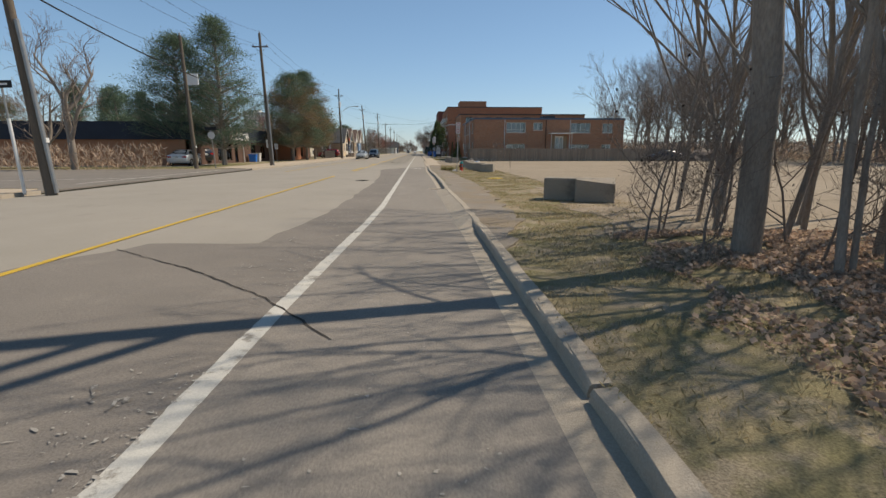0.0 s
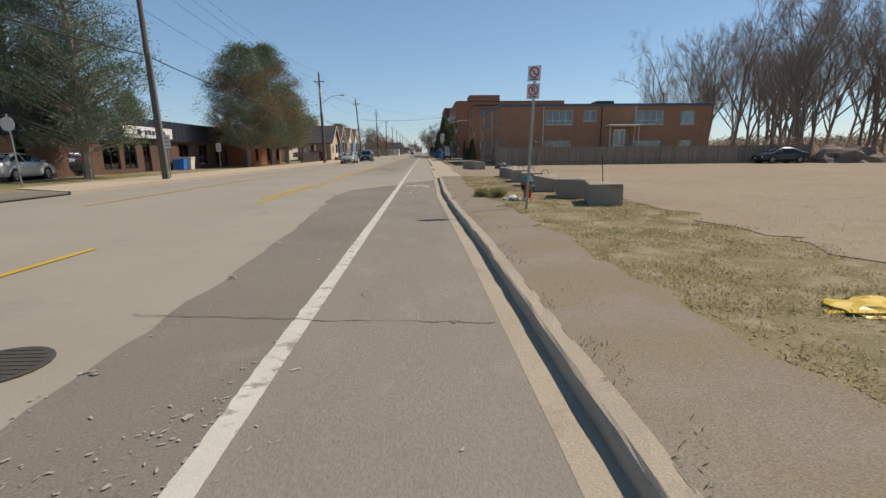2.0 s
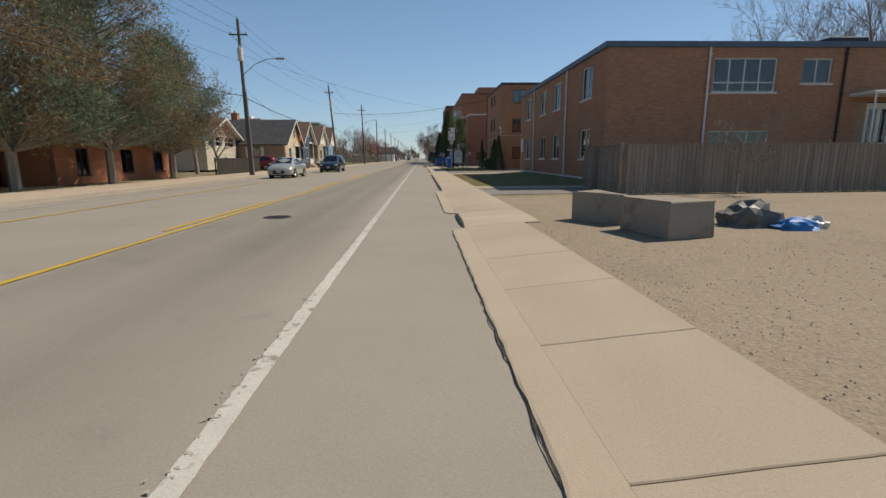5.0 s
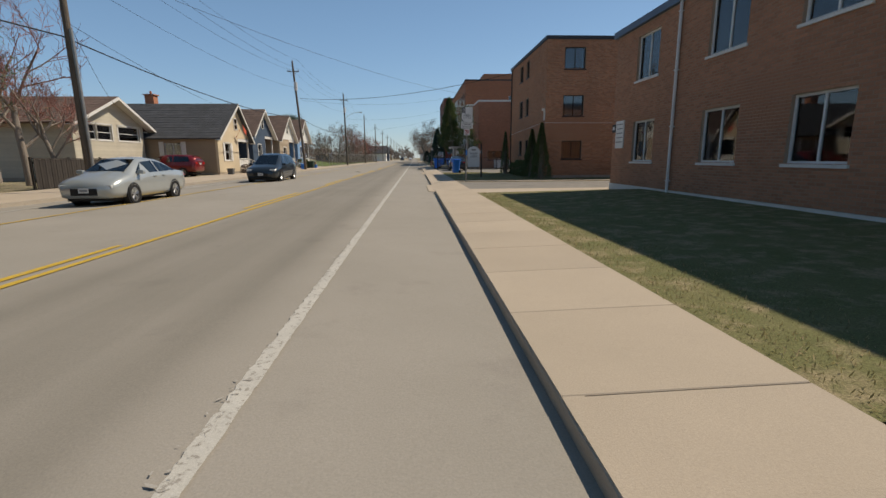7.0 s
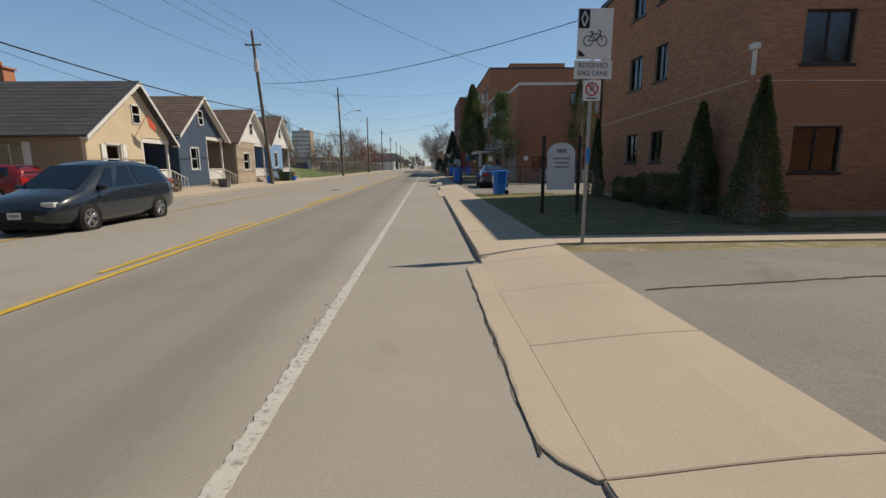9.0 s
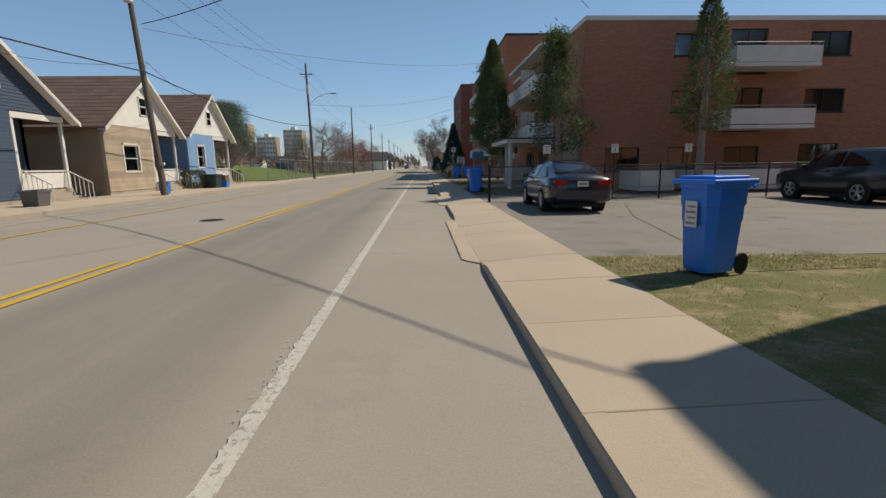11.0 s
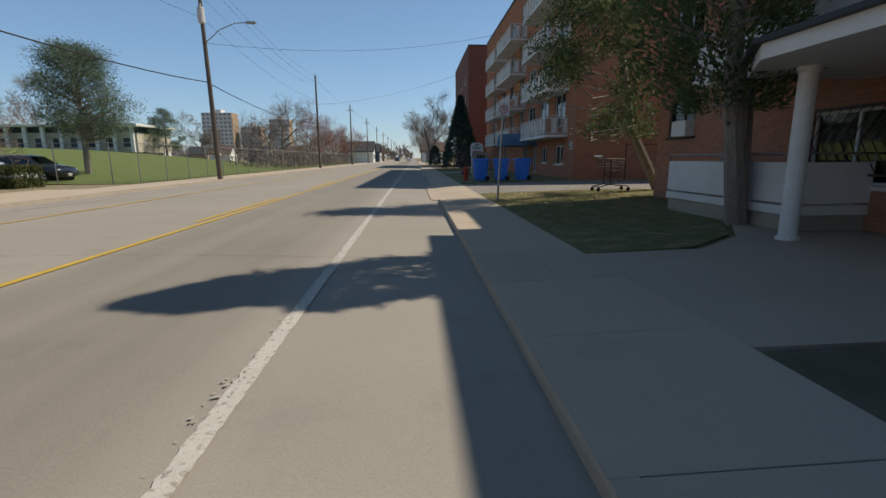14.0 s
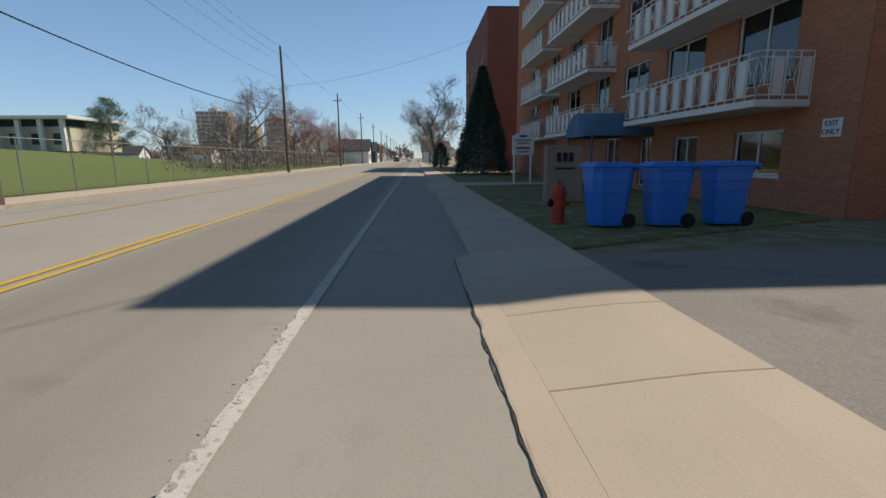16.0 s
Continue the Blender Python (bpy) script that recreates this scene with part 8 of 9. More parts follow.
# ---- bins, hydrants, blocks ----
def wheeled_bin(m, label, mat=None, size=1.0, sticker=True, group="blue recycling carts"):
    b = thing("wheeled_bin", m, label, "bin", group)
    mat = mat or BLUE_PLASTIC
    s_ = Shape()
    prof_ = [(0.0, 0.25, 0.27), (0.05, 0.265, 0.285), (0.55, 0.295, 0.33), (0.56, 0.305, 0.34), (0.72, 0.31, 0.35), (0.725, 0.325, 0.365), (0.9, 0.33, 0.37), (0.905, 0.35, 0.39), (0.95, 0.35, 0.39)]
    rings, nn = [], 16
    for z, a, c_ in prof_:
        for k in range(nn):
            w = 2 * math.pi * (k + 0.5) / nn
            cx, cy = math.cos(w), math.sin(w)
            q_ = (abs(cx) ** 6 + abs(cy) ** 6) ** (-1 / 6)
            rings.append((c_ * cx * q_, a * cy * q_, z + 0.04))
    s_.add(rings, [(i * nn + k, i * nn + (k + 1) % nn, (i + 1) * nn + (k + 1) % nn, (i + 1) * nn + k) for i in range(len(prof_) - 1) for k in range(nn)] + [tuple(range(nn - 1, -1, -1))])
    part("body", s_, mat, b, smooth=False)
    lid = part("lid", Shape().soft_box(-0.41, 0.4, -0.37, 0.37, 0.99, 1.04, 0.02, 2).soft_box(-0.34, 0.3, -0.3, 0.3, 1.035, 1.075, 0.018, 2), mat, b)
    part("hinge_bar", Shape().tube((0.44, -0.3, 0.97), (0.44, 0.3, 0.97), 0.02, n=8).tube((0.38, -0.3, 0.95), (0.44, -0.3, 0.97), 0.018, n=6).tube((0.38, 0.3, 0.95), (0.44, 0.3, 0.97), 0.018, n=6), mat, b)
    for yy in (-0.3, 0.26):
        part("wheel", Shape().lathe([(0.03, 0), (0.11, 0.0), (0.12, 0.01), (0.12, 0.04), (0.03, 0.045)], (0, 0, 0), 16).moved(Matrix.Translation((0.3, yy, 0.12)) @ Matrix.Rotation(radians(-90), 4, "X")), RUBBER, b)
    if sticker:
        st = part("label_sheet", Shape().box(-0.363, -0.358, -0.1, 0.1, 0.55, 0.83).moved(Matrix.Rotation(radians(-2.5), 4, "Y")), LABEL, b, "white instruction label")
        for k in range(4):
            part("label_bar", Shape().box(-0.368, -0.3635, -0.08, 0.08 - 0.03 * (k % 2), 0.58 + 0.06 * k, 0.605 + 0.06 * k).moved(Matrix.Rotation(radians(-2.5), 4, "Y")), SIGN_GREY, st)
    b.scale = (size * 0.92, size * 0.8, size * 1.1)
    return b


bin_a = wheeled_bin(pose(3.68, 128.35, 0.145, rz=4), "blue plastic wheeled recycling cart with white label", size=0.98)
for x, y, z, rz, sc in ((3.72, 129.15, 0.145, -3, 0.98), (3.82, 130.6, 0.145, 5, 0.96), (3.84, 131.35, 0.145, -2, 0.96), (4.5, 110.3, 0.145, 20, 1.0), (4.1, 132.3, 0.15, 0, 0.96)):
    o = copy_thing(bin_a, pose(x, y, z, rz=rz))
    o.scale = (sc * 0.92, sc * 0.8, sc * 1.1)
bin_c = wheeled_bin(pose(4.72, 156.35, 0.14, rz=6), "blue plastic wheeled recycling cart on the grass", size=1.0, sticker=False)
bin_c.scale = (1.12, 0.95, 1.14)
for x, y, rz in ((5.85, 156.3, -4), (7.05, 156.35, 9)):
    o = copy_thing(bin_c, pose(x, y, 0.14, rz=rz))
    o.scale = bin_c.scale
bag = thing("paper_bag", pose(3.56, 129.85, 0.145), "tall brown paper yard waste bag", "bag")
sh = Shape().soft_box(-0.16, 0.16, -0.2, 0.2, 0, 0.8, 0.03, 1, 0.012)
part("bag", sh, BROWN_BAG, bag)
part("bag_top", Shape().soft_box(-0.13, 0.13, -0.17, 0.17, 0.8, 0.84, 0.02, 1, 0.01), BROWN_BAG, bag)


def tub(x, y, z, w, d, h, mat, label, name="recycling_box"):
    b = thing(name, pose(x, y, z, rz=random.uniform(-12, 12)), label, "box")
    s_ = Shape()
    for zz, q in ((0, 0.82), (h * 0.9, 0.97), (h * 0.9, 1.04), (h, 1.04)):
        s_.v += [(-w / 2 * q, -d / 2 * q, zz), (w / 2 * q, -d / 2 * q, zz), (w / 2 * q, d / 2 * q, zz), (-w / 2 * q, d / 2 * q, zz)]
    for zz, q in ((h, 0.96), (0.05, 0.76)):
        s_.v += [(-w / 2 * q, -d / 2 * q, zz), (w / 2 * q, -d / 2 * q, zz), (w / 2 * q, d / 2 * q, zz), (-w / 2 * q, d / 2 * q, zz)]
    s_.f += [(4 * i + k, 4 * i + (k + 1) % 4, 4 * i + 4 + (k + 1) % 4, 4 * i + 4 + k) for i in range(5) for k in range(4)] + [(3, 2, 1, 0), (20, 21, 22, 23)]
    part("tub", s_, mat, b)
    part("rim", Shape().path([(-w / 2 * 1.04, -d / 2 * 1.04, h), (w / 2 * 1.04, -d / 2 * 1.04, h), (w / 2 * 1.04, d / 2 * 1.04, h), (-w / 2 * 1.04, d / 2 * 1.04, h), (-w / 2 * 1.04, -d / 2 * 1.04, h)], 0.015, 5), mat, b)
    return b


tub(8.45, 135.2, 0.16, 0.6, 0.55, 0.55, YELLOW_PLASTIC, "yellow plastic salt box by the entrance", "salt_box")
tub(-13.4, 131.9, 0.13, 0.42, 0.42, 0.42, BLUE_PLASTIC, "blue recycling box beside the pole")
o = tub(-13.4, 131.9, 0.55, 0.5, 0.5, 0.25, BLUE_PLASTIC, "blue recycling box stacked upside down")
tub(-14.2, 139.6, 0.13, 1.3, 0.8, 0.95, GREEN_PLASTIC, "dark green plastic bin on the pavement")
tub(-13.6, 140.5, 0.13, 0.5, 0.5, 0.45, BLUE_PLASTIC, "blue recycling box on the pavement")
tub(-14.0, 141.3, 0.13, 0.6, 0.6, 0.85, BROWN_BAG, "brown yard waste bag on the pavement", "paper_bag")
tub(-14.2, 124.0, 0.13, 0.7, 0.7, 0.6, GREY_PLASTIC, "grey utility box before the blue house", "utility_box")
tub(-15.3, 113.0, 0.13, 0.5, 0.5, 0.5, GREY_PLASTIC, "dark plant pot beside the house", "plant_pot")
tub(-19.9, 65.2, 0.12, 0.9, 0.7, 0.9, BLUE_PLASTIC, "blue box before the office", "recycling_box")
tub(-19.9, 66.4, 0.12, 1.1, 0.8, 1.05, FAR_CONCRETE, "grey utility cabinet before the office", "utility_cabinet")


def hydrant(x, y, z, s_, top, label):
    h = thing("fire_hydrant", pose(x, y, z), label, "hydrant")
    part("barrel", Shape().lathe([(0.15, 0), (0.15, 0.04), (0.125, 0.06), (0.125, 0.5), (0.135, 0.52), (0.135, 0.56)], (0, 0, 0), 18), HYDRANT_RED, h)
    part("bonnet", Shape().lathe([(0.165, 0.56), (0.165, 0.61), (0.13, 0.63), (0.125, 0.68), (0.1, 0.73), (0.05, 0.76), (0.03, 0.765)], (0, 0, 0), 18), top, h)
    part("stem_nut", Shape().lathe([(0.03, 0.765), (0.03, 0.82), (0.02, 0.83)], (0, 0, 0), 5), RUST, h)
    for ang, r_, mt in ((180, 0.06, BLACK_METAL), (-90, 0.05, top), (0, 0.05, top)):
        part("outlet_cap", Shape().lathe([(r_, 0.1), (r_ + 0.015, 0.14), (r_ + 0.015, 0.2), (r_ * 0.5, 0.215)], (0, 0, 0), 12).moved(Matrix.Rotation(radians(ang), 4, "Z") @ Matrix.Translation((0, 0, 0.4)) @ Matrix.Rotation(radians(90), 4, "Y")), mt, h)
    h.scale = (s_, s_, s_)
    return h


hydrant(3.84, 36.0, 0.1, 0.86, HYDRANT_TEAL, "red fire hydrant with teal bonnet on the verge")
hydrant(3.95, 156.9, 0.14, 1.05, HYDRANT_RED, "red fire hydrant on the grass")


def concrete_block(x, y, rz, w, d, h, seed, loop=True):
    b = thing("concrete_block", pose(x, y, 0.09, rz=rz), "weathered concrete barrier block beside the gravel lot", "barrier block", "row of barrier blocks")
    random.seed(seed)
    s_ = Shape().soft_box(-w / 2, w / 2, -d / 2, d / 2, 0, h, 0.035, 2, 0.014)
    if seed % 3 == 1:
        s_.v = [(x, y_, z - (0.3 * max(0, x / w + y_ / d * -1 - 0.55) if z > h / 2 else 0)) for x, y_, z in s_.v]
    part("block", s_, BLOCK, b)
    if loop:
        part("lifting_loop", Shape().path([(-0.12, 0, h - 0.03), (-0.11, 0.01, h + 0.1), (-0.04, 0.02, h + 0.17), (0.04, 0.03, h + 0.16), (0.1, 0.02, h + 0.08), (0.11, 0, h - 0.03)], 0.011, 6), RUST, b, "rusty steel lifting loop")
    return b


for i, (x, y, rz, w, d, h) in enumerate(((5.02, 17.0, -22, 1.0, 0.82, 0.63), (5.7, 16.38, -22, 1.0, 0.82, 0.63), (5.5, 34.95, -15, 0.8, 1.2, 0.52), (5.25, 36.7, -18, 0.8, 1.2, 0.53), (5.08, 39.0, -14, 0.78, 1.2, 0.53), (5.17, 41.4, -12, 0.78, 1.2, 0.52), (5.28, 43.9, -14, 0.8, 1.2, 0.52), (5.5, 46.65, -10, 0.8, 1.2, 0.52), (5.45, 48.25, -12, 0.8, 1.2, 0.5), (5.05, 58.9, 12, 0.85, 1.2, 0.6), (4.75, 60.5, 30, 0.8, 1.2, 0.6))):
    concrete_block(x, y, rz, w, d, h, i, 4 <= i < 9)
random.seed(3)


# ---- signs ----
def disc_ring(c, r0, r1, y, n=24):
    s_ = Shape()
    v = [(c[0] + r * math.cos(2 * math.pi * k / n), yy, c[1] + r * math.sin(2 * math.pi * k / n)) for yy in (y, y - 0.004) for r in (r0, r1) for k in range(n)]
    f = [(k, (k + 1) % n, n + (k + 1) % n, n + k) for k in range(n)] + [(2 * n + k, 2 * n + (k + 1) % n, 3 * n + (k + 1) % n, 3 * n + k) for k in range(n)]
    return s_.add(v, f)


def bar2(s_, a, b, w, y):
    d = Vector((b[0] - a[0], 0, b[1] - a[1])).normalized()
    p = Vector((d.z, 0, -d.x)) * w / 2
    A, B = Vector((a[0], y, a[1])), Vector((b[0], y, b[1]))
    off = Vector((0, -0.004, 0))
    return s_.add([A - p, A + p, B + p, B - p, A - p + off, A + p + off, B + p + off, B - p + off], [(0, 1, 2, 3), (7, 6, 5, 4), (0, 4, 5, 1), (1, 5, 6, 2), (2, 6, 7, 3), (3, 7, 4, 0)])


def no_parking_plate(parent, z0, w=0.3, h=0.32, y=-0.045, stop=False):
    p = part("sign_plate", Shape().soft_box(-w / 2, w / 2, y - 0.006, y, z0, z0 + h, 0.003), SIGN_WHITE, parent)
    cz = z0 + h * 0.56
    part("red_ring", disc_ring((0, cz), 0.09, 0.115, y - 0.0065), SIGN_RED, p)
    part("red_slash", bar2(Shape(), (-0.07, cz + 0.07), (0.07, cz - 0.07), 0.022, y - 0.012), SIGN_RED, p)
    if not stop:
        text("letter", "P", 0.17, Matrix.Translation((0, y - 0.008, cz)) @ FACE_SOUTH, SIGN_BLACK, p, 0.001)
    part("arrow", bar2(Shape(), (-0.09, z0 + 0.04), (0.09, z0 + 0.04), 0.02, y - 0.0065), SIGN_BLACK, p)
    return p


def post_sign(x, y, z, h, label, lean=0.0):
    s_ = thing("road_sign", pose(x, y, z, 0, lean, 0), label, "sign")
    part("post", Shape().tube((0, 0, -0.05), (0, 0, h), 0.032, 0.032, 10), METAL, s_)
    return s_


s1 = post_sign(3.36, 33.95, 0.12, 3.05, "two white no stopping plates on a steel post", 2.5)
s1.rotation_euler[2] += radians(-38)
no_parking_plate(s1, 2.74, 0.3, 0.32, stop=True)
no_parking_plate(s1, 2.38, 0.3, 0.32)
s2 = post_sign(3.5, 143.85, 0.14, 2.75, "white no parking plate on a leaning steel post", 3.0)
no_parking_plate(s2, 2.42, 0.34, 0.36)
s3 = post_sign(3.88, 96.3, 0.13, 4.0, "reserved bike lane sign on a steel post", 0.8)
pl = part("sign_plate", Shape().soft_box(-0.3, 0.3, -0.05, -0.044, 3.2, 4.02, 0.003), SIGN_WHITE, s3)
part("diamond_panel", Shape().box(-0.285, -0.1, -0.056, -0.0505, 3.7, 4.0), SIGN_BLACK, pl)
dm = Shape()
for a, b in (((-0.19, 3.97), (-0.14, 3.85)), ((-0.14, 3.85), (-0.19, 3.73)), ((-0.19, 3.73), (-0.24, 3.85)), ((-0.24, 3.85), (-0.19, 3.97))):
    bar2(dm, a, b, 0.02, -0.057)
part("diamond", dm, SIGN_WHITE, pl)
ic = disc_ring((-0.11, 3.5), 0.075, 0.088, -0.051)
ic.add(*(lambda q: (q.v, q.f))(disc_ring((0.13, 3.5), 0.075, 0.088, -0.051)))
for a, b in (((-0.11, 3.5), (-0.05, 3.61)), ((-0.05, 3.61), (0.09, 3.61)), ((0.09, 3.61), (0.13, 3.5)), ((-0.11, 3.5), (0.02, 3.5)), ((0.02, 3.5), (0.09, 3.61)), ((0.02, 3.5), (-0.06, 3.64)), ((-0.1, 3.645), (-0.03, 3.645)), ((0.09, 3.61), (0.1, 3.66)), ((0.1, 3.66), (0.05, 3.67))):
    bar2(ic, a, b, 0.014, -0.051)
part("bicycle_symbol", ic, SIGN_BLACK, pl)
part("corner_mark", Shape().prism([(-0.27, 3.25), (-0.14, 3.25), (-0.27, 3.36)], -0.056, -0.051, "y"), SIGN_BLACK, pl)
pl = part("sign_plate", Shape().soft_box(-0.33, 0.33, -0.05, -0.044, 2.88, 3.185, 0.003), SIGN_WHITE, s3)
text("lettering", "RESERVED", 0.115, Matrix.Translation((0, -0.052, 3.1)) @ FACE_SOUTH, SIGN_BLACK, pl, 0.001)
text("lettering", "BIKE LANE", 0.115, Matrix.Translation((0, -0.052, 2.97)) @ FACE_SOUTH, SIGN_BLACK, pl, 0.001)
no_parking_plate(s3, 2.52, 0.31, 0.34)
part("blue_tag", Shape().box(-0.036, 0.036, -0.04, -0.0325, 1.45, 1.72), TAG_BLUE, s3)
for k, (x, y) in enumerate(((5.7, 122.55), (8.35, 122.7), (11.3, 122.85))):
    s_ = thing("stall_sign", pose(x, y, 0.13), "white numbered stall sign on a black post", "sign", "stall signs")
    part("post", Shape().tube((0, 0, 0), (0, 0, 1.95), 0.022, n=8), BLACK_METAL, s_)
    pl = part("sign_plate", Shape().soft_box(-0.14, 0.14, -0.034, -0.026, 1.74, 2.05, 0.003), SIGN_WHITE, s_)
    text("number", str(k + 1), 0.2, Matrix.Translation((0, -0.036, 1.86)) @ FACE_SOUTH, SIGN_BLACK, pl, 0.001)
    part("caption_bar", Shape().box(-0.11, 0.11, -0.038, -0.0345, 1.98, 2.01), SIGN_GREY, pl)
gs_ = thing("building_sign", pose(4.95, 101.6, 0.13), "arched white sign between two dark posts", "sign")
for x in (-0.52, 0.52):
    part("post", Shape().soft_box(x - 0.045, x + 0.045, -0.045, 0.045, 0, 2.25, 0.01), WOOD_DARK, gs_)
arc = [(-0.4, 0.7)] + [(0.4 * -math.cos(math.pi * k / 10), 1.75 + 0.3 * math.sin(math.pi * k / 10)) for k in range(11)] + [(0.4, 0.7)]
pl = part("board", Shape().prism(arc, -0.03, 0.03, "y"), SIGN_WHITE, gs_)
for k, (w, z) in enumerate(((0.14, 1.82), (0.26, 1.6), (0.2, 1.48), (0.22, 1.36))):
    part("sign_bar", Shape().box(-w, w, -0.036, -0.031, z - (0.06 if k == 0 else 0.025), z + (0.06 if k == 0 else 0.025)), SIGN_GREY, pl)
gs_ = thing("building_sign", pose(6.45, 171.3, 0.14), "white board sign on two white posts", "sign")
for x in (-0.42, 0.42):
    part("post", Shape().soft_box(x - 0.045, x + 0.045, -0.045, 0.045, 0, 2.35, 0.01), WHITE_PAINT, gs_)
pl = part("board", Shape().prism([(-0.55, 1.45), (0.55, 1.45), (0.55, 2.35), (0.3, 2.52), (-0.3, 2.52), (-0.55, 2.35)], -0.085, -0.05, "y"), SIGN_WHITE, gs_)
for w, z, mt in ((0.18, 2.36, SIGN_NAVY), (0.4, 2.16, SIGN_GREY), (0.3, 2.02, SIGN_GREY), (0.34, 1.78, SIGN_RED), (0.3, 1.6, SIGN_GREY)):
    part("sign_bar", Shape().box(-w, w, -0.091, -0.0855, z - 0.045, z + 0.045), mt, pl)
st = thing("stone_sign", pose(5.35, 161.2, 0.14), "rough grey stone slab with carved number", "sign")
random.seed(9)
part("slab", Shape().soft_box(-0.52, 0.55, -0.15, 0.15, 0, 1.65, 0.05, 2, 0.02), STONE, st)
for k in range(3):
    part("carved_bar", Shape().box(-0.22 + 0.18 * k, -0.1 + 0.18 * k, -0.185, -0.165, 1.2, 1.45), SIGN_BLACK, st)
part("carved_line", Shape().box(-0.25, 0.3, -0.185, -0.165, 0.98, 1.03), SIGN_BLACK, st)
for x, y, hh in ((-21.2, 61.2, 2.6), (-13.6, 51.4, 2.4), (-17.9, 68.5, 2.3)):
    s_ = post_sign(x, y, 0.1, hh, "white notice plate on a steel post across the road")
    pl = part("sign_plate", Shape().soft_box(-0.22, 0.22, -0.05, -0.04, hh - 0.75, hh, 0.004), SIGN_WHITE, s_)
    for k in range(3):
        part("sign_bar", Shape().box(-0.15, 0.15, -0.056, -0.0505, hh - 0.62 + 0.2 * k, hh - 0.55 + 0.2 * k), SIGN_GREY, pl)
fp = thing("flagpole", pose(-20.4, 63.6, 0.12, 0, -2, 0), "slender leaning pale metal pole before the office", "pole")
part("pole", Shape().tube((0, 0, 0), (0, 0, 9.2), 0.06, 0.035, 10), WHITE_FRAME, fp)
sn = post_sign(-11.6, 19.6, 0.12, 3.4, "white post with a dark street name blade", -2)
part("name_blade", Shape().soft_box(-0.55, 0.35, -0.05, -0.035, 3.2, 3.42, 0.004), SIGN_BLACK, sn)
part("name_bar", Shape().box(-0.42, 0.22, -0.056, -0.0505, 3.28, 3.34), SIGN_WHITE, sn)
part("wrap", Shape().tube((0.0, 0, 0), (0.0, 0, 2.3), 0.05, 0.05, 10), WHITE_FRAME, sn)
sn = post_sign(-15.6, 43.6, 0.12, 3.2, "one way blade and round sign on a post", -2)
part("sign_plate", Shape().soft_box(-0.45, 0.45, -0.05, -0.04, 2.95, 3.2, 0.004), SIGN_BLACK, sn)
part("sign_disc", Shape().lathe([(0.3, 0), (0.3, 0.01)], (0, 0, 0), 8).moved(Matrix.Translation((0, -0.04, 2.55)) @ Matrix.Rotation(radians(90), 4, "X")), FAR_CONCRETE, sn)

# ---- shopping cart, lot clutter ----
ct = thing("shopping_cart", pose(8.45, 147.6, 0.145, rz=8), "dark two tier shopping cart abandoned on the grass", "cart")
fr = Shape()
for y in (-0.2, 0.2):
    fr.path([(-0.5, y, 0.13), (-0.15, y, 0.2), (0.5, y, 0.14)], 0.016, 6)
    fr.path([(-0.12, y, 0.2), (-0.12, y, 0.9), (-0.45, y, 1.02)], 0.016, 6)
    fr.path([(0.2, y, 0.2), (0.22, y, 0.3), (0.1, y, 0.32)], 0.014, 6)
fr.tube((-0.5, -0.2, 0.13), (-0.5, 0.2, 0.13), 0.014).tube((0.5, -0.2, 0.14), (0.5, 0.2, 0.14), 0.014)
part("frame", fr, BLACK_METAL, ct)
ct.scale = (1.22, 1.15, 1.25)
part("handle", Shape().tube((-0.45, -0.24, 1.03), (-0.45, 0.24, 1.03), 0.02, n=8), WHITE_FRAME, ct)
for z0, z1, x0, x1 in ((0.72, 0.95, -0.4, 0.35), (0.42, 0.6, -0.1, 0.28)):
    bk = Shape()
    for z in np.linspace(z0, z1, 4):
        bk.path([(x0, -0.2, z), (x1, -0.2, z), (x1, 0.2, z), (x0, 0.2, z), (x0, -0.2, z)], 0.007, 4)
    for k in range(11):
        x = x0 + (x1 - x0) * k / 10
        bk.tube((x, -0.2, z0), (x, -0.2, z1), 0.005, n=4).tube((x, 0.2, z0), (x, 0.2, z1), 0.005, n=4).tube((x, -0.2, z0), (x, 0.2, z0), 0.005, n=4)
    part("basket", bk, BLACK_METAL, ct)
for x in (-0.5, 0.5):
    for y in (-0.2, 0.2):
        part("castor", Shape().lathe([(0.02, -0.015), (0.055, -0.015), (0.06, 0), (0.055, 0.015), (0.02, 0.015)], (0, 0, 0), 12).moved(Matrix.Translation((x, y, 0.06)) @ Matrix.Rotation(radians(90), 4, "X")), RUBBER, ct)
rod = thing("iron_rod", pose(8.5, 42.8, 0.1), "rusty iron rod standing in the gravel", "rod")
part("rod", Shape().tube((0, 0, 0), (-0.08, 0.02, 1.1), 0.018, n=8), RUST, rod)


def crumpled(name, label, x, y, z, sx, sy, sz, mat, seed):
    rng_ = np.random.default_rng(seed)
    bm = bmesh.new()
    bmesh.ops.create_icosphere(bm, subdivisions=3, radius=1)
    for v in bm.verts:
        k = 1 + 0.5 * noise.noise(v.co * 2.2 + Vector((seed, 0, 0)))
        v.co = Vector((v.co.x * sx * k, v.co.y * sy * k, max(0, v.co.z) * sz * k))
    return tagged(part(name, Shape().bm(bm).moved(pose(x, y, z)), mat), label, "litter")


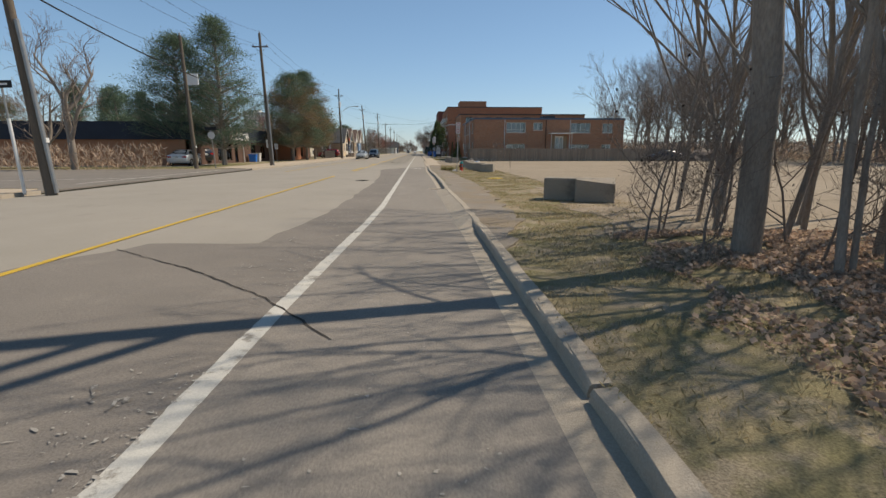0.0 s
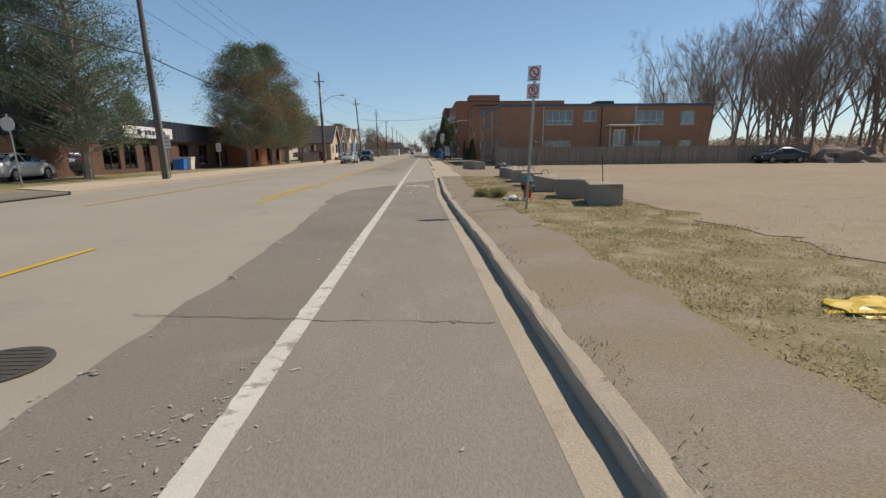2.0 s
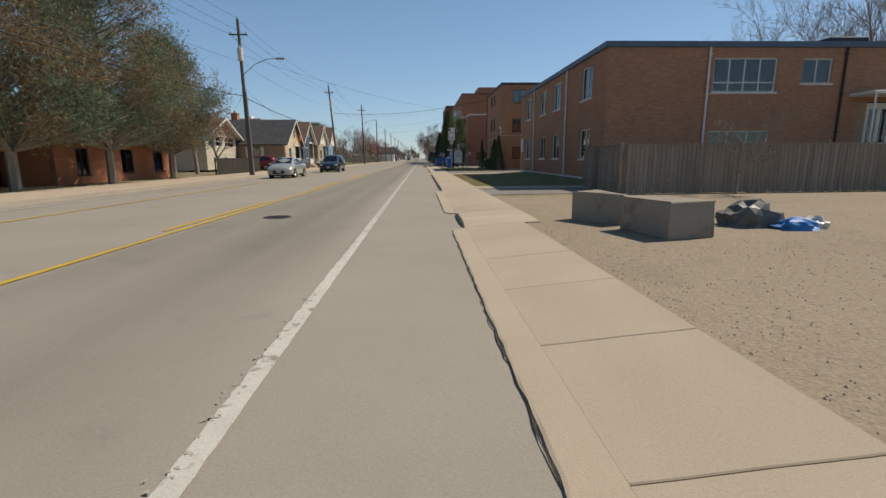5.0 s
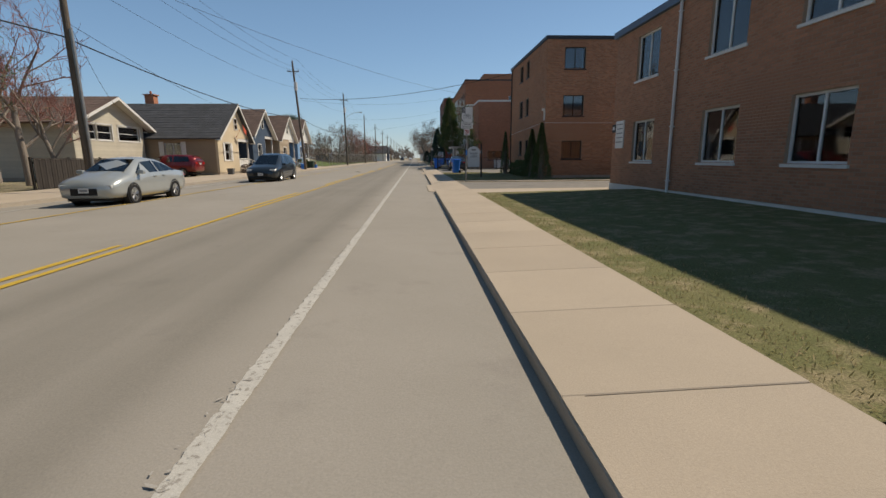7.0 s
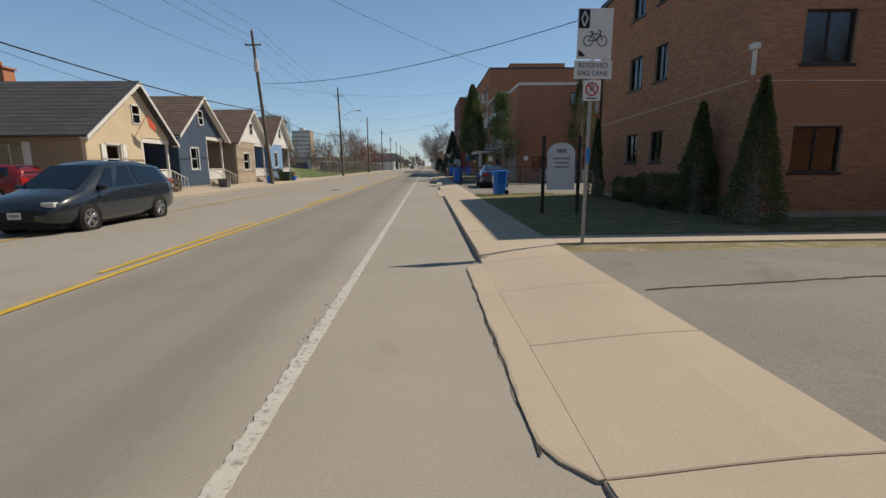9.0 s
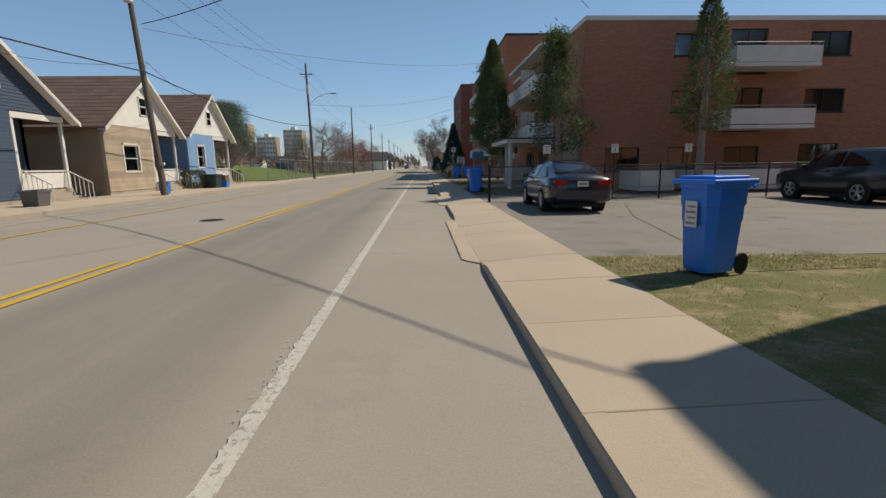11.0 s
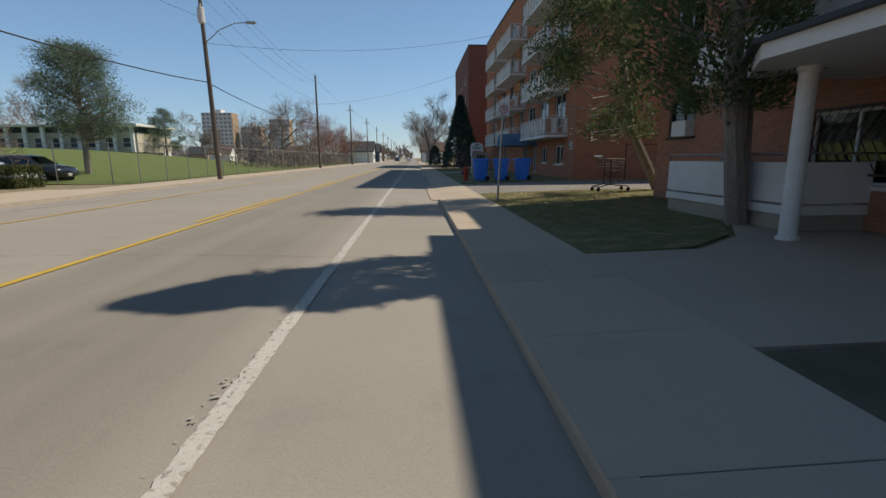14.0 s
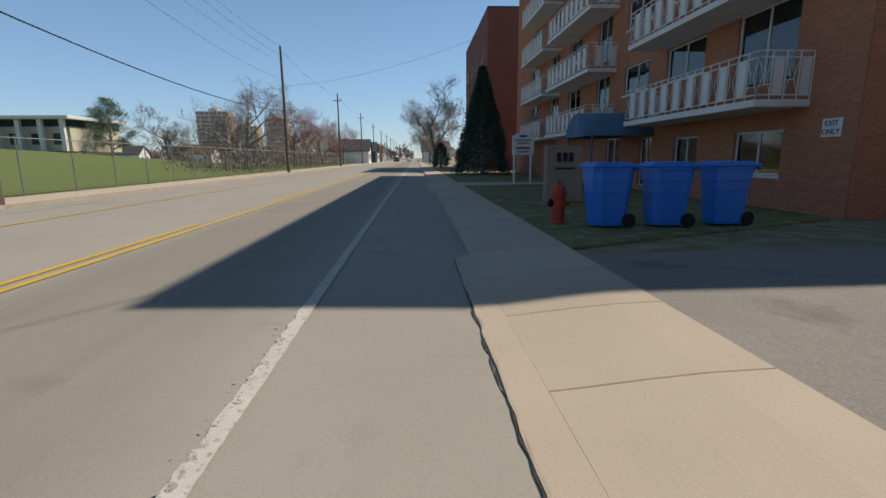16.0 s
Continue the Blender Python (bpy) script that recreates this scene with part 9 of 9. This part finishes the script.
crumpled("plastic_sheet", "crumpled pale plastic film on the verge", 3.45, 36.2, 0.11, 0.22, 0.16, 0.1, PLASTIC_BAG, 1)
crumpled("plastic_sheet", "small pale plastic scrap on the verge", 3.75, 35.75, 0.11, 0.08, 0.07, 0.06, PLASTIC_BAG, 2)
crumpled("tarpaulin", "bundled blue tarpaulin dumped on the lot", 7.0, 59.6, 0.1, 0.55, 0.4, 0.45, GREY_PLASTIC, 3)
crumpled("tarpaulin", "bright blue plastic dumped on the lot", 7.5, 59.1, 0.1, 0.35, 0.25, 0.2, TARP_BLUE, 4)
crumpled("bag", "pale bag dumped beside the tarpaulin", 7.9, 59.2, 0.1, 0.2, 0.2, 0.2, PLASTIC_BAG, 5)
crumpled("yellow_board", "flattened yellow sheet in the dry grass", 4.7, 26.9, 0.1, 0.4, 0.25, 0.06, YELLOW_PLASTIC, 6)
crumpled("brushwood", "pile of cut brush at the edge of the wood", 40, 66, 0.1, 3.0, 2.0, 1.6, TWIG, 7)


# ---- road ironwork, markings, cracks ----
def drain(x0, x1, y0, y1, z, slats, label, herring=False):
    """An iron grate: herringbone bars in a square frame, or straight bars in a rounded opening."""
    d = thing("drain_grate", pose((x0 + x1) / 2, (y0 + y1) / 2, z), label, "drain", kind="structure")
    a, b = (x1 - x0) / 2, (y1 - y0) / 2
    # a flat black plate under the bars stands for the shade in the opening
    if herring:
        part("frame", Shape().box(-a, a, -b, -b + 0.03, 0, 0.012).box(-a, a, b - 0.03, b, 0, 0.012).box(-a, -a + 0.03, -b + 0.03, b - 0.03, 0, 0.012).box(a - 0.03, a, -b + 0.03, b - 0.03, 0, 0.012), IRON, d)
        part("pit", Shape().box(-a + 0.03, a - 0.03, -b + 0.03, b - 0.03, 0, 0.003), SIGN_BLACK, d)
    else:
        ring = [(math.cos(math.pi * k / 18), math.sin(math.pi * k / 18)) for k in range(36)]
        part("frame", Shape().add([(a * u * q, b * v * q, 0.009) for q in (0.93, 1.0) for u, v in ring] + [(a * u, b * v, 0) for u, v in ring], [(k + o, (k + 1) % 36 + o, (k + 1) % 36 + o + 36, k + o + 36) for o in (0, 36) for k in range(36)]), CONCRETE, d)
        part("pit", Shape().add([(a * u, b * v, 0.003) for u, v in ring], [tuple(range(36))]), SIGN_BLACK, d)
    for k in range(slats):
        y = -b + 0.05 + (2 * b - 0.1) * k / (slats - 1)
        if herring:
            for sgn in (-1, 1):
                q = Shape().box(0.01, a - 0.04, -0.011, 0.011, 0.003, 0.011).moved(Matrix.Translation((0, y * 0.82, 0)) @ Matrix.Rotation(radians(28 if sgn > 0 else 152), 4, "Z"))
                part("slat", q, IRON, d)
        else:
            w = 0.95 * a * math.sqrt(max(0.05, 1 - (y / b) ** 2))
            part("slat", Shape().box(-w, w, y - 0.012, y + 0.012, 0.0035, 0.011), CONCRETE, d)
    return d


drain(1.3, 1.84, 21.72, 22.28, 0.012, 9, "rounded drain grate with pale dusty bars in the gutter")
drain(1.22, 1.79, 129.55, 130.15, 0.012, 9, "herringbone cast iron drain grate", True)
for x, y in ((-1.7, 26.25), (-4.7, 117.7), (-2.2, 62.0)):
    mh = thing("manhole_cover", pose(x, y, crown(x) + 0.002), "round cast iron manhole cover in the road", "manhole cover", kind="structure")
    part("cover", Shape().lathe([(0.31, 0), (0.31, 0.006), (0.3, 0.009)], (0, 0, 0), 28), IRON, mh)
    g = Shape()
    for k in range(-4, 5):
        w = math.sqrt(max(0, 0.27 ** 2 - (k * 0.06) ** 2))
        g.box(-w, w, k * 0.06 - 0.012, k * 0.06 + 0.012, 0.009, 0.013)
    part("tread_pattern", g, IRON, mh)
# bicycle symbol and worn diamond
bk = Shape()


def flat_ring(s_, cx, cy, rx, ry, w, n=28, skip=()):
    for k in range(n):
        if k in skip:
            continue
        a, b = 2 * math.pi * k / n, 2 * math.pi * (k + 1) / n
        s_.add([(cx + (rx - w) * math.cos(a), cy + (ry - w) * math.sin(a), 0.019), (cx + rx * math.cos(a), cy + ry * math.sin(a), 0.019), (cx + rx * math.cos(b), cy + ry * math.sin(b), 0.019), (cx + (rx - w) * math.cos(b), cy + (ry - w) * math.sin(b), 0.019)], [(0, 1, 2, 3)])


def flat_bar(s_, a, b, w):
    d = Vector((b[0] - a[0], b[1] - a[1], 0)).normalized()
    p = Vector((-d.y, d.x, 0)) * w / 2
    A, B = Vector((*a, 0.019)), Vector((*b, 0.019))
    s_.add([A - p, A + p, B + p, B - p], [(0, 1, 2, 3)])


flat_ring(bk, 0.56, 42.87, 0.18, 0.66, 0.04, skip=(2, 4))
flat_ring(bk, 1.07, 42.87, 0.175, 0.64, 0.04, skip=(8, 9, 10, 14, 15, 16))
for a, b, w in (((0.67, 43.52), (0.84, 42.88), 0.05), ((0.84, 42.88), (1.09, 42.83), 0.06), ((1.09, 42.83), (1.04, 43.2), 0.04), ((0.67, 44.19), (0.93, 44.19), 0.11), ((0.9, 44.22), (1.05, 44.23), 0.06), ((1.04, 44.2), (1.04, 44.34), 0.05), ((0.94, 44.37), (1.08, 44.37), 0.1), ((1.02, 43.62), (1.05, 43.42), 0.05), ((1.05, 43.42), (1.17, 43.38), 0.08), ((0.57, 42.95), (0.62, 43.3), 0.05), ((1.0, 42.27), (1.16, 42.3), 0.14)):
    flat_bar(bk, a, b, w)
bk.v = [(p[0] - 0.02, p[1] - 0.2, crown(p[0]) + 0.012) for p in bk.v]
tagged(part("bicycle_marking", bk, WHITE_MARK), "worn white bicycle symbol painted in the lane", "road marking", kind="structure")
dm = Shape()
for a, b in (((0.6, 39.2), (0.55, 40.0)), ((0.55, 40.0), (0.76, 40.9)), ((0.76, 40.9), (0.95, 40.0)), ((0.95, 40.0), (0.78, 39.3))):
    flat_bar(dm, a, b, 0.04)
dm.v = [(p[0], p[1], crown(p[0]) + 0.012) for p in dm.v]
tagged(part("diamond_marking", dm, paint_material("white_marking_faint", (0.5, 0.475, 0.43), (0.215, 0.19, 0.163), 0.42)), "faint worn diamond painted in the cycle lane", "road marking", kind="structure")
SMUDGE = paint_material("white_scuffs", (0.45, 0.42, 0.37), (0.165, 0.148, 0.13), 0.42)
rnd = random.Random(12)
for k in range(26):
    x, y = rnd.choice((rnd.uniform(-1.2, -0.2), rnd.uniform(0.2, 1.3))), rnd.uniform(4, 45)
    s_ = Shape()
    xa, ya = x, y
    for j in range(rnd.randint(3, 6)):
        xb, yb = xa + rnd.uniform(-0.05, 0.07), ya + rnd.uniform(-0.07, 0.07)
        flat_bar(s_, (xa, ya), (xb, yb), rnd.uniform(0.01, 0.035))
        xa, ya = xb, yb
    s_.v = [(p[0], p[1], crown(p[0]) + 0.0135) for p in s_.v]
    tagged(part("paint_scuff", s_, SMUDGE), "scuffed remnant of white paint on asphalt", "road marking", "paint scuffs", "structure")
rnd = random.Random(19)
s_ = Shape()
for k in range(9200):
    y = rnd.uniform(4.5, 46) if k < 5200 else rnd.uniform(46, 160)
    x = line_x(y) - 0.035 - rnd.random() ** 2 * 0.12 if y > 46 else line_x(y) - 0.07 - rnd.random() ** 2.2 * 1.1 if k % 6 else rnd.uniform(0.15, 1.35)
    if noise.noise(Vector((x * 1.1, y * 0.45, 6.0))) < (-0.05 if k % 4 else 0.12):
        continue
    r = rnd.uniform(0.003, 0.014) * (2.0 if rnd.random() < 0.1 else 1.0)
    m_ = rnd.randint(5, 7)
    turn, thin_ = rnd.uniform(0, 3.14), rnd.uniform(0.15, 0.7)
    ring = []
    for q in range(m_):
        u, v = 1.8 * r * rnd.uniform(0.3, 1.2) * math.cos(6.283 * q / m_), 1.8 * r * thin_ * rnd.uniform(0.3, 1.2) * math.sin(6.283 * q / m_)
        ring.append((x + u * math.cos(turn) - v * math.sin(turn), y + u * math.sin(turn) + v * math.cos(turn)))
    s_.add([(a, b, crown(a) + 0.0138) for a, b in ring], [tuple(range(m_))])
tagged(part("paint_flecks", s_, material("paint_fleck", (0.4, 0.375, 0.335), (0.3, 0.275, 0.24), 5.0, 0.85)), "worn flecks of white paint left on dark asphalt", "road marking", kind="stuff")
CRACK = material("crack_dark", (0.06, 0.052, 0.045), None, 5.0, 1.0)


def crack(pts, w, z_off=0.0125, flat=None, mat=None, label="thin dark crack across the paving"):
    s_ = Shape()
    rr = random.Random(int(100 * pts[0][1]))
    line = []
    for (xa, ya), (xb, yb) in zip(pts[:-1], pts[1:]):
        n = max(2, int(math.hypot(xb - xa, yb - ya) / 0.12))
        line += [(xa + (xb - xa) * i / n + rr.uniform(-0.015, 0.015), ya + (yb - ya) * i / n + rr.uniform(-0.02, 0.02)) for i in range(n)]
    line.append(pts[-1])
    v = []
    for i, (x, y) in enumerate(line):
        a = line[max(0, i - 1)]
        b = line[min(len(line) - 1, i + 1)]
        d = Vector((b[0] - a[0], b[1] - a[1], 0)).normalized()
        ww = w * rr.uniform(0.3, 1.0)
        zz = (crown(x) + z_off) if flat is None else flat
        v += [(x - d.y * ww, y + d.x * ww, zz), (x + d.y * ww, y - d.x * ww, zz)]
    s_.add(v, [(2 * i, 2 * i + 1, 2 * i + 3, 2 * i + 2) for i in range(len(line) - 1)])
    return tagged(part("crack", s_, mat or CRACK), label, "crack", "cracks", "structure")


crack([(-1.4, 27.2), (0.2, 27.05), (1.6, 27.0)], 0.006)
crack([(-1.5, 36.5), (-0.3, 36.2), (0.6, 36.35), (1.45, 36.2)], 0.006)
crack([(-0.25, 116.6), (0.7, 116.4), (1.6, 116.2)], 0.012)
crack([(-7.5, 137.1), (-2.0, 136.9), (-0.2, 136.75), (1.65, 136.6)], 0.006)
crack([(-7, 87.6), (0.5, 87.2), (1.7, 86.6)], 0.006)
crack([(-6, 126.0), (1.7, 125.2)], 0.006)
crack([(-3.2, 10.5), (-1.6, 9.3), (-0.5, 8.3), (0.3, 7.3)], 0.014)
crack([(-0.6, 12.8), (0.3, 13.0), (1.5, 12.9)], 0.006)
for a, b in DROPS:
    crack([(1.612, a + 0.25), (1.608, (a + b) / 2), (1.612, b - 0.25)], 0.011, 0.014)
crack([(5.5, 112.5), (6.4, 116.5), (8.0, 120.8)], 0.012, flat=0.134)
crack([(3.5, 93.0), (8, 93.6), (14, 93.2)], 0.03, flat=0.134)
for x, y in ((2.4, 98.2), (2.6, 135.3), (2.3, 128.3)):
    crack([(x, y), (x + 0.3, y + 0.6), (x + 0.35, y + 1.2)], 0.005, flat=0.128)

FILLED = material("crack_pale", (0.3, 0.27, 0.225), (0.25, 0.225, 0.19), 6.0, 1.0)
rnd = random.Random(31)
for k in range(60):
    x, y = rnd.choice((rnd.uniform(-1.3, -0.2), rnd.uniform(0.2, 1.3))), rnd.uniform(27, 42)
    pts = [(x, y)]
    for j in range(rnd.randint(2, 4)):
        pts.append((max(-1.5, min(1.4, pts[-1][0] + rnd.uniform(-0.25, 0.25))), pts[-1][1] + rnd.uniform(0.05, 0.35)))
    crack(pts, rnd.uniform(0.0015, 0.004), 0.0125, None, FILLED, "fine pale crack in the worn asphalt")
# ---- ground litter: grass, leaves, stones ----
rng = np.random.default_rng(21)


def grass_patch(name, label, n, x0, x1, y0, y1, z, size, mat, keep=None, thresh=0.0, sc=0.9, up=0.5):
    P = np.stack([rng.uniform(x0, x1, n), rng.uniform(y0, y1, n), np.full(n, z)], 1)
    k = np.array([noise.noise(Vector((p[0] * sc, p[1] * sc, 0))) > thresh and (keep is None or keep(p[0], p[1])) for p in P])
    P = P[k]
    V, F = blades(rng, P, size, 0.09, np.array([0, 0, up]))
    V = [(v[0], v[1], max(v[2], z - 0.004)) for v in V]
    return tagged(raw_part(name, V, F, mat), label, "grass", kind="stuff")


grass_patch("grass", "sparse green grass on the verge", 95000, 2.7, 6.3, 13, 50, 0.1, 0.046, BLADE, lambda x, y: x > along(y, ((12, 3.25), (22, 3.5), (30, 3.2), (38, 2.8), (42, 2.7), (48, 3.1))) and y < 48.5 - 0.9 * (x - 3.3), 0.08)
grass_patch("grass", "dry straw grass on the verge", 110000, 2.7, 6.5, 8, 50, 0.1, 0.052, BLADE_DRY, lambda x, y: x > along(y, ((12, 3.15), (22, 3.3), (30, 3.1), (38, 2.75), (42, 2.65), (48, 3.0))) and y < 48.5 - 0.9 * (x - 3.3), -0.02, 1.6)
grass_patch("grass", "rough grass among the fallen leaves", 16000, 2.02, 5, 2, 14, 0.1, 0.055, BLADE_DRY, None, -0.1, 1.2)
grass_patch("grass", "green tufts behind the kerb", 5000, 2.02, 3.8, 2, 14, 0.1, 0.045, BLADE, None, 0.1, 0.8)
grass_patch("grass", "dry tufts on the dusty footway", 9000, 1.85, 3.2, 27, 48, 0.13, 0.03, BLADE_DRY, lambda x, y: x > kerb_x(y) + 0.17, 0.26, 1.4)
grass_patch("grass", "green weeds rooted along the back of the kerb", 9000, 1.8, 3.0, 22, 48, 0.13, 0.045, BLADE, lambda x, y: kerb_x(y) + 0.15 < x < kerb_x(y) + 0.32 + 0.5 * max(0, noise.noise(Vector((1, y * 0.6, 8)))), 0.12, 2.2)
grass_patch("grass", "mown grass before the flats", 42000, 3.38, 8.7, 71.9, 87.4, 0.14, 0.045, BLADE, None, -0.4)
grass_patch("grass", "straw among the mown grass", 14000, 3.38, 6.5, 71.9, 87.4, 0.14, 0.05, BLADE_DRY, None, -0.1, 2.0)
grass_patch("grass", "grass strip beside the parking lot", 5000, 3.38, 7.2, 110.3, 111.3, 0.145, 0.05, BLADE, None, -0.3)
grass_patch("grass", "shaded grass beside the brown flats", 12000, 3.38, 9, 97.4, 110, 0.14, 0.045, BLADE, None, -0.3)
grass_patch("grass", "grass between the apartment blocks", 34000, 3.4, 10, 138.6, 148.6, 0.144, 0.05, BLADE, lambda x, y: y > 137 + 0.55 * (x - 3.4) and y < 147 + 0.3 * (x - 3.4), -0.4)
grass_patch("grass", "straw between the apartment blocks", 9000, 3.4, 8, 143, 148.4, 0.144, 0.05, BLADE_DRY, lambda x, y: y < 147 + 0.3 * (x - 3.4), -0.1, 2.0)
P = np.stack([rng.normal(5.6, 1.5, 60000), rng.uniform(0, 11.5, 60000), 0.11 + rng.random(60000) * 0.05], 1)
P = P[(P[:, 0] > 2.9 + 0.22 * np.maximum(0, P[:, 1] - 6.5) + 0.5 * np.abs(np.sin(P[:, 1] * 1.7)))]
P = P[np.array([noise.noise(Vector((p[0] * 0.8, p[1] * 0.8, 4))) > -0.25 for p in P])]
V, F = blades(rng, P, 0.068, 0.34)
V = [(v[0], v[1], 0.1 + abs(v[2] - 0.1) * 0.75) for v in V]
tagged(raw_part("fallen_leaves", V, F, DEAD_LEAF), "curled brown fallen leaves under the trees", "leaves", kind="stuff")
P = np.stack([rng.uniform(3.1, 6.4, 9000), rng.uniform(13, 48, 9000), np.full(9000, 0.115)], 1)
V, F = blades(rng, P, 0.04, 0.28)
V = [(v[0], v[1], 0.105 + abs(v[2] - 0.105) * 0.5) for v in V]
tagged(raw_part("fallen_leaves", V, F, DEAD_LEAF), "scattered dead leaves and bits on the verge", "leaves", kind="stuff")
P = np.stack([3.1 + 9 * rng.random(12000) ** 1.5, rng.uniform(16, 66, 12000), np.full(12000, 0.112)], 1)
P = P[(P[:, 0] > 6.2) | (P[:, 1] > 49.5)]
sv, sf = [], []
for p in P:
    r = random.uniform(0.004, 0.015)
    n = len(sv)
    sv += [(p[0] + r, p[1], p[2]), (p[0], p[1] + r, p[2]), (p[0] - r, p[1], p[2]), (p[0], p[1] - r, p[2]), (p[0] + r * 0.2, p[1], p[2] + r * 0.9)]
    sf += [(n, n + 1, n + 4), (n + 1, n + 2, n + 4), (n + 2, n + 3, n + 4), (n + 3, n, n + 4)]
tagged(raw_part("gravel_stones", sv, sf, GRAVEL), "loose gravel stones on the dirt lot", "gravel", kind="stuff")
BUD = material("dark_dry_leaves", (0.05, 0.032, 0.026), (0.035, 0.024, 0.02), 3.0, 0.9, island=0.3)
P = np.stack([rng.uniform(3.4, 5.6, 50), rng.uniform(8.5, 10.8, 50), rng.uniform(0.8, 2.4, 50)], 1)
V, F = blades(rng, P, 0.045, 0.35, np.array([0, 0, -0.8]))
tagged(raw_part("clinging_leaves", V, F, BUD), "dark dry leaves clinging to thin twigs", "leaves", kind="stuff")

# ---- distance ----
FAR_WINDOW = material("far_window", (0.24, 0.26, 0.29), None, 0.3, 0.4)


def far_tower(x, y, w, d, h, floors, label, bays=7):
    b = thing("apartment_tower", pose(x, y, 0), label, "building")
    part("wall", Shape().box(-w / 2, w / 2, -d / 2, d / 2, 0, h).box(-w * 0.12, w * 0.12, -d * 0.3, d * 0.3, h, h + 4), FAR_CONCRETE, b)
    part("end_wall", Shape().box(w / 2, w / 2 + 0.3, -d / 2, d / 2, 0, h), SIDING_TAN, b)
    for f in range(floors):
        for k in range(bays):
            z = h * (f + 0.3) / floors
            part("window", Shape().box(-w / 2 + w * (k + 0.2) / bays, -w / 2 + w * (k + 0.8) / bays, -d / 2 - 0.2, -d / 2 - 0.02, z, z + h / floors * 0.5), FAR_WINDOW, b)
    return b


far_tower(-241, 750, 36, 22, 58, 12, "distant pale apartment tower over the rooftops")
far_tower(-167, 750, 24, 20, 50, 9, "distant apartment tower with a brick end")
far_tower(-205, 760, 24, 20, 42, 7, "distant low apartment tower", 6)
sc = thing("school_building", pose(-70, 222, 2.9), "long low white school building across the field", "building")
part("wall", Shape().box(-30, 20, 0, 12, 0, 3.6), SIDING_CREAM, sc)
part("roof", Shape().soft_box(-31, 21, -1.6, 13, 4.6, 5.1, 0.05), WHITE_PAINT, sc)
part("upper_wall", Shape().box(-30, 20, 0.2, 12, 3.6, 4.6), CURTAIN_DARK, sc)
for k in range(17):
    part("pillar", Shape().box(-30.2 + 3.1 * k, -29.6 + 3.1 * k, -1.2, -0.7, 0, 4.6), WHITE_PAINT, sc)
for k in range(16):
    part("window", Shape().box(-29 + 3.1 * k, -27.2 + 3.1 * k, -0.05, 0.0, 1.0, 2.6), CURTAIN_DARK, sc)
for i, (x, y) in enumerate(((-16, 285), (-17, 296), (-16, 308), (7.5, 300), (7.5, 318), (8, 345), (-17, 330), (-17, 350), (-62, 330), (-74, 322), (-88, 335), (-50, 340), (-103, 330), (-118, 340))):
    cm = (SIDING_WHITE, SIDING_TAN, SIDING_SLATE)[i % 3]
    b = thing("house", pose(x, y, 0.1), "small distant gabled house along the street", "house")
    part("wall", Shape().box(-4, 4, -3.5, 3.5, 0, 3.6), cm, b)
    part("gable", Shape().prism([(-3.5, 3.6), (3.5, 3.6), (0, 6.4)], -4, 4, "x"), cm, b)
    part("roof", Shape().prism([(-4, 3.3), (0, 6.5), (4, 3.3), (4, 3.55), (0, 6.75), (-4, 3.55)], -4.4, 4.4, "x"), (ROOF_DARK, ROOF_BROWN)[i % 2], b)
    for yy in (-1.6, 1.6):
        part("window", Shape().box(4.0 if x < 0 else -4.05, 4.05 if x < 0 else -4.0, yy - 0.6, yy + 0.6, 1.2, 2.6), CURTAIN_DARK, b)

# ---- single bricks of the walls nearest the path ----
for wall, singles, mat in BRICKS_LATER:
    for vs in singles:
        raw_part("brick", vs, [(4, 5, 6, 7), (0, 1, 5, 4), (1, 2, 6, 5), (2, 3, 7, 6), (3, 0, 4, 7)], mat, wall)
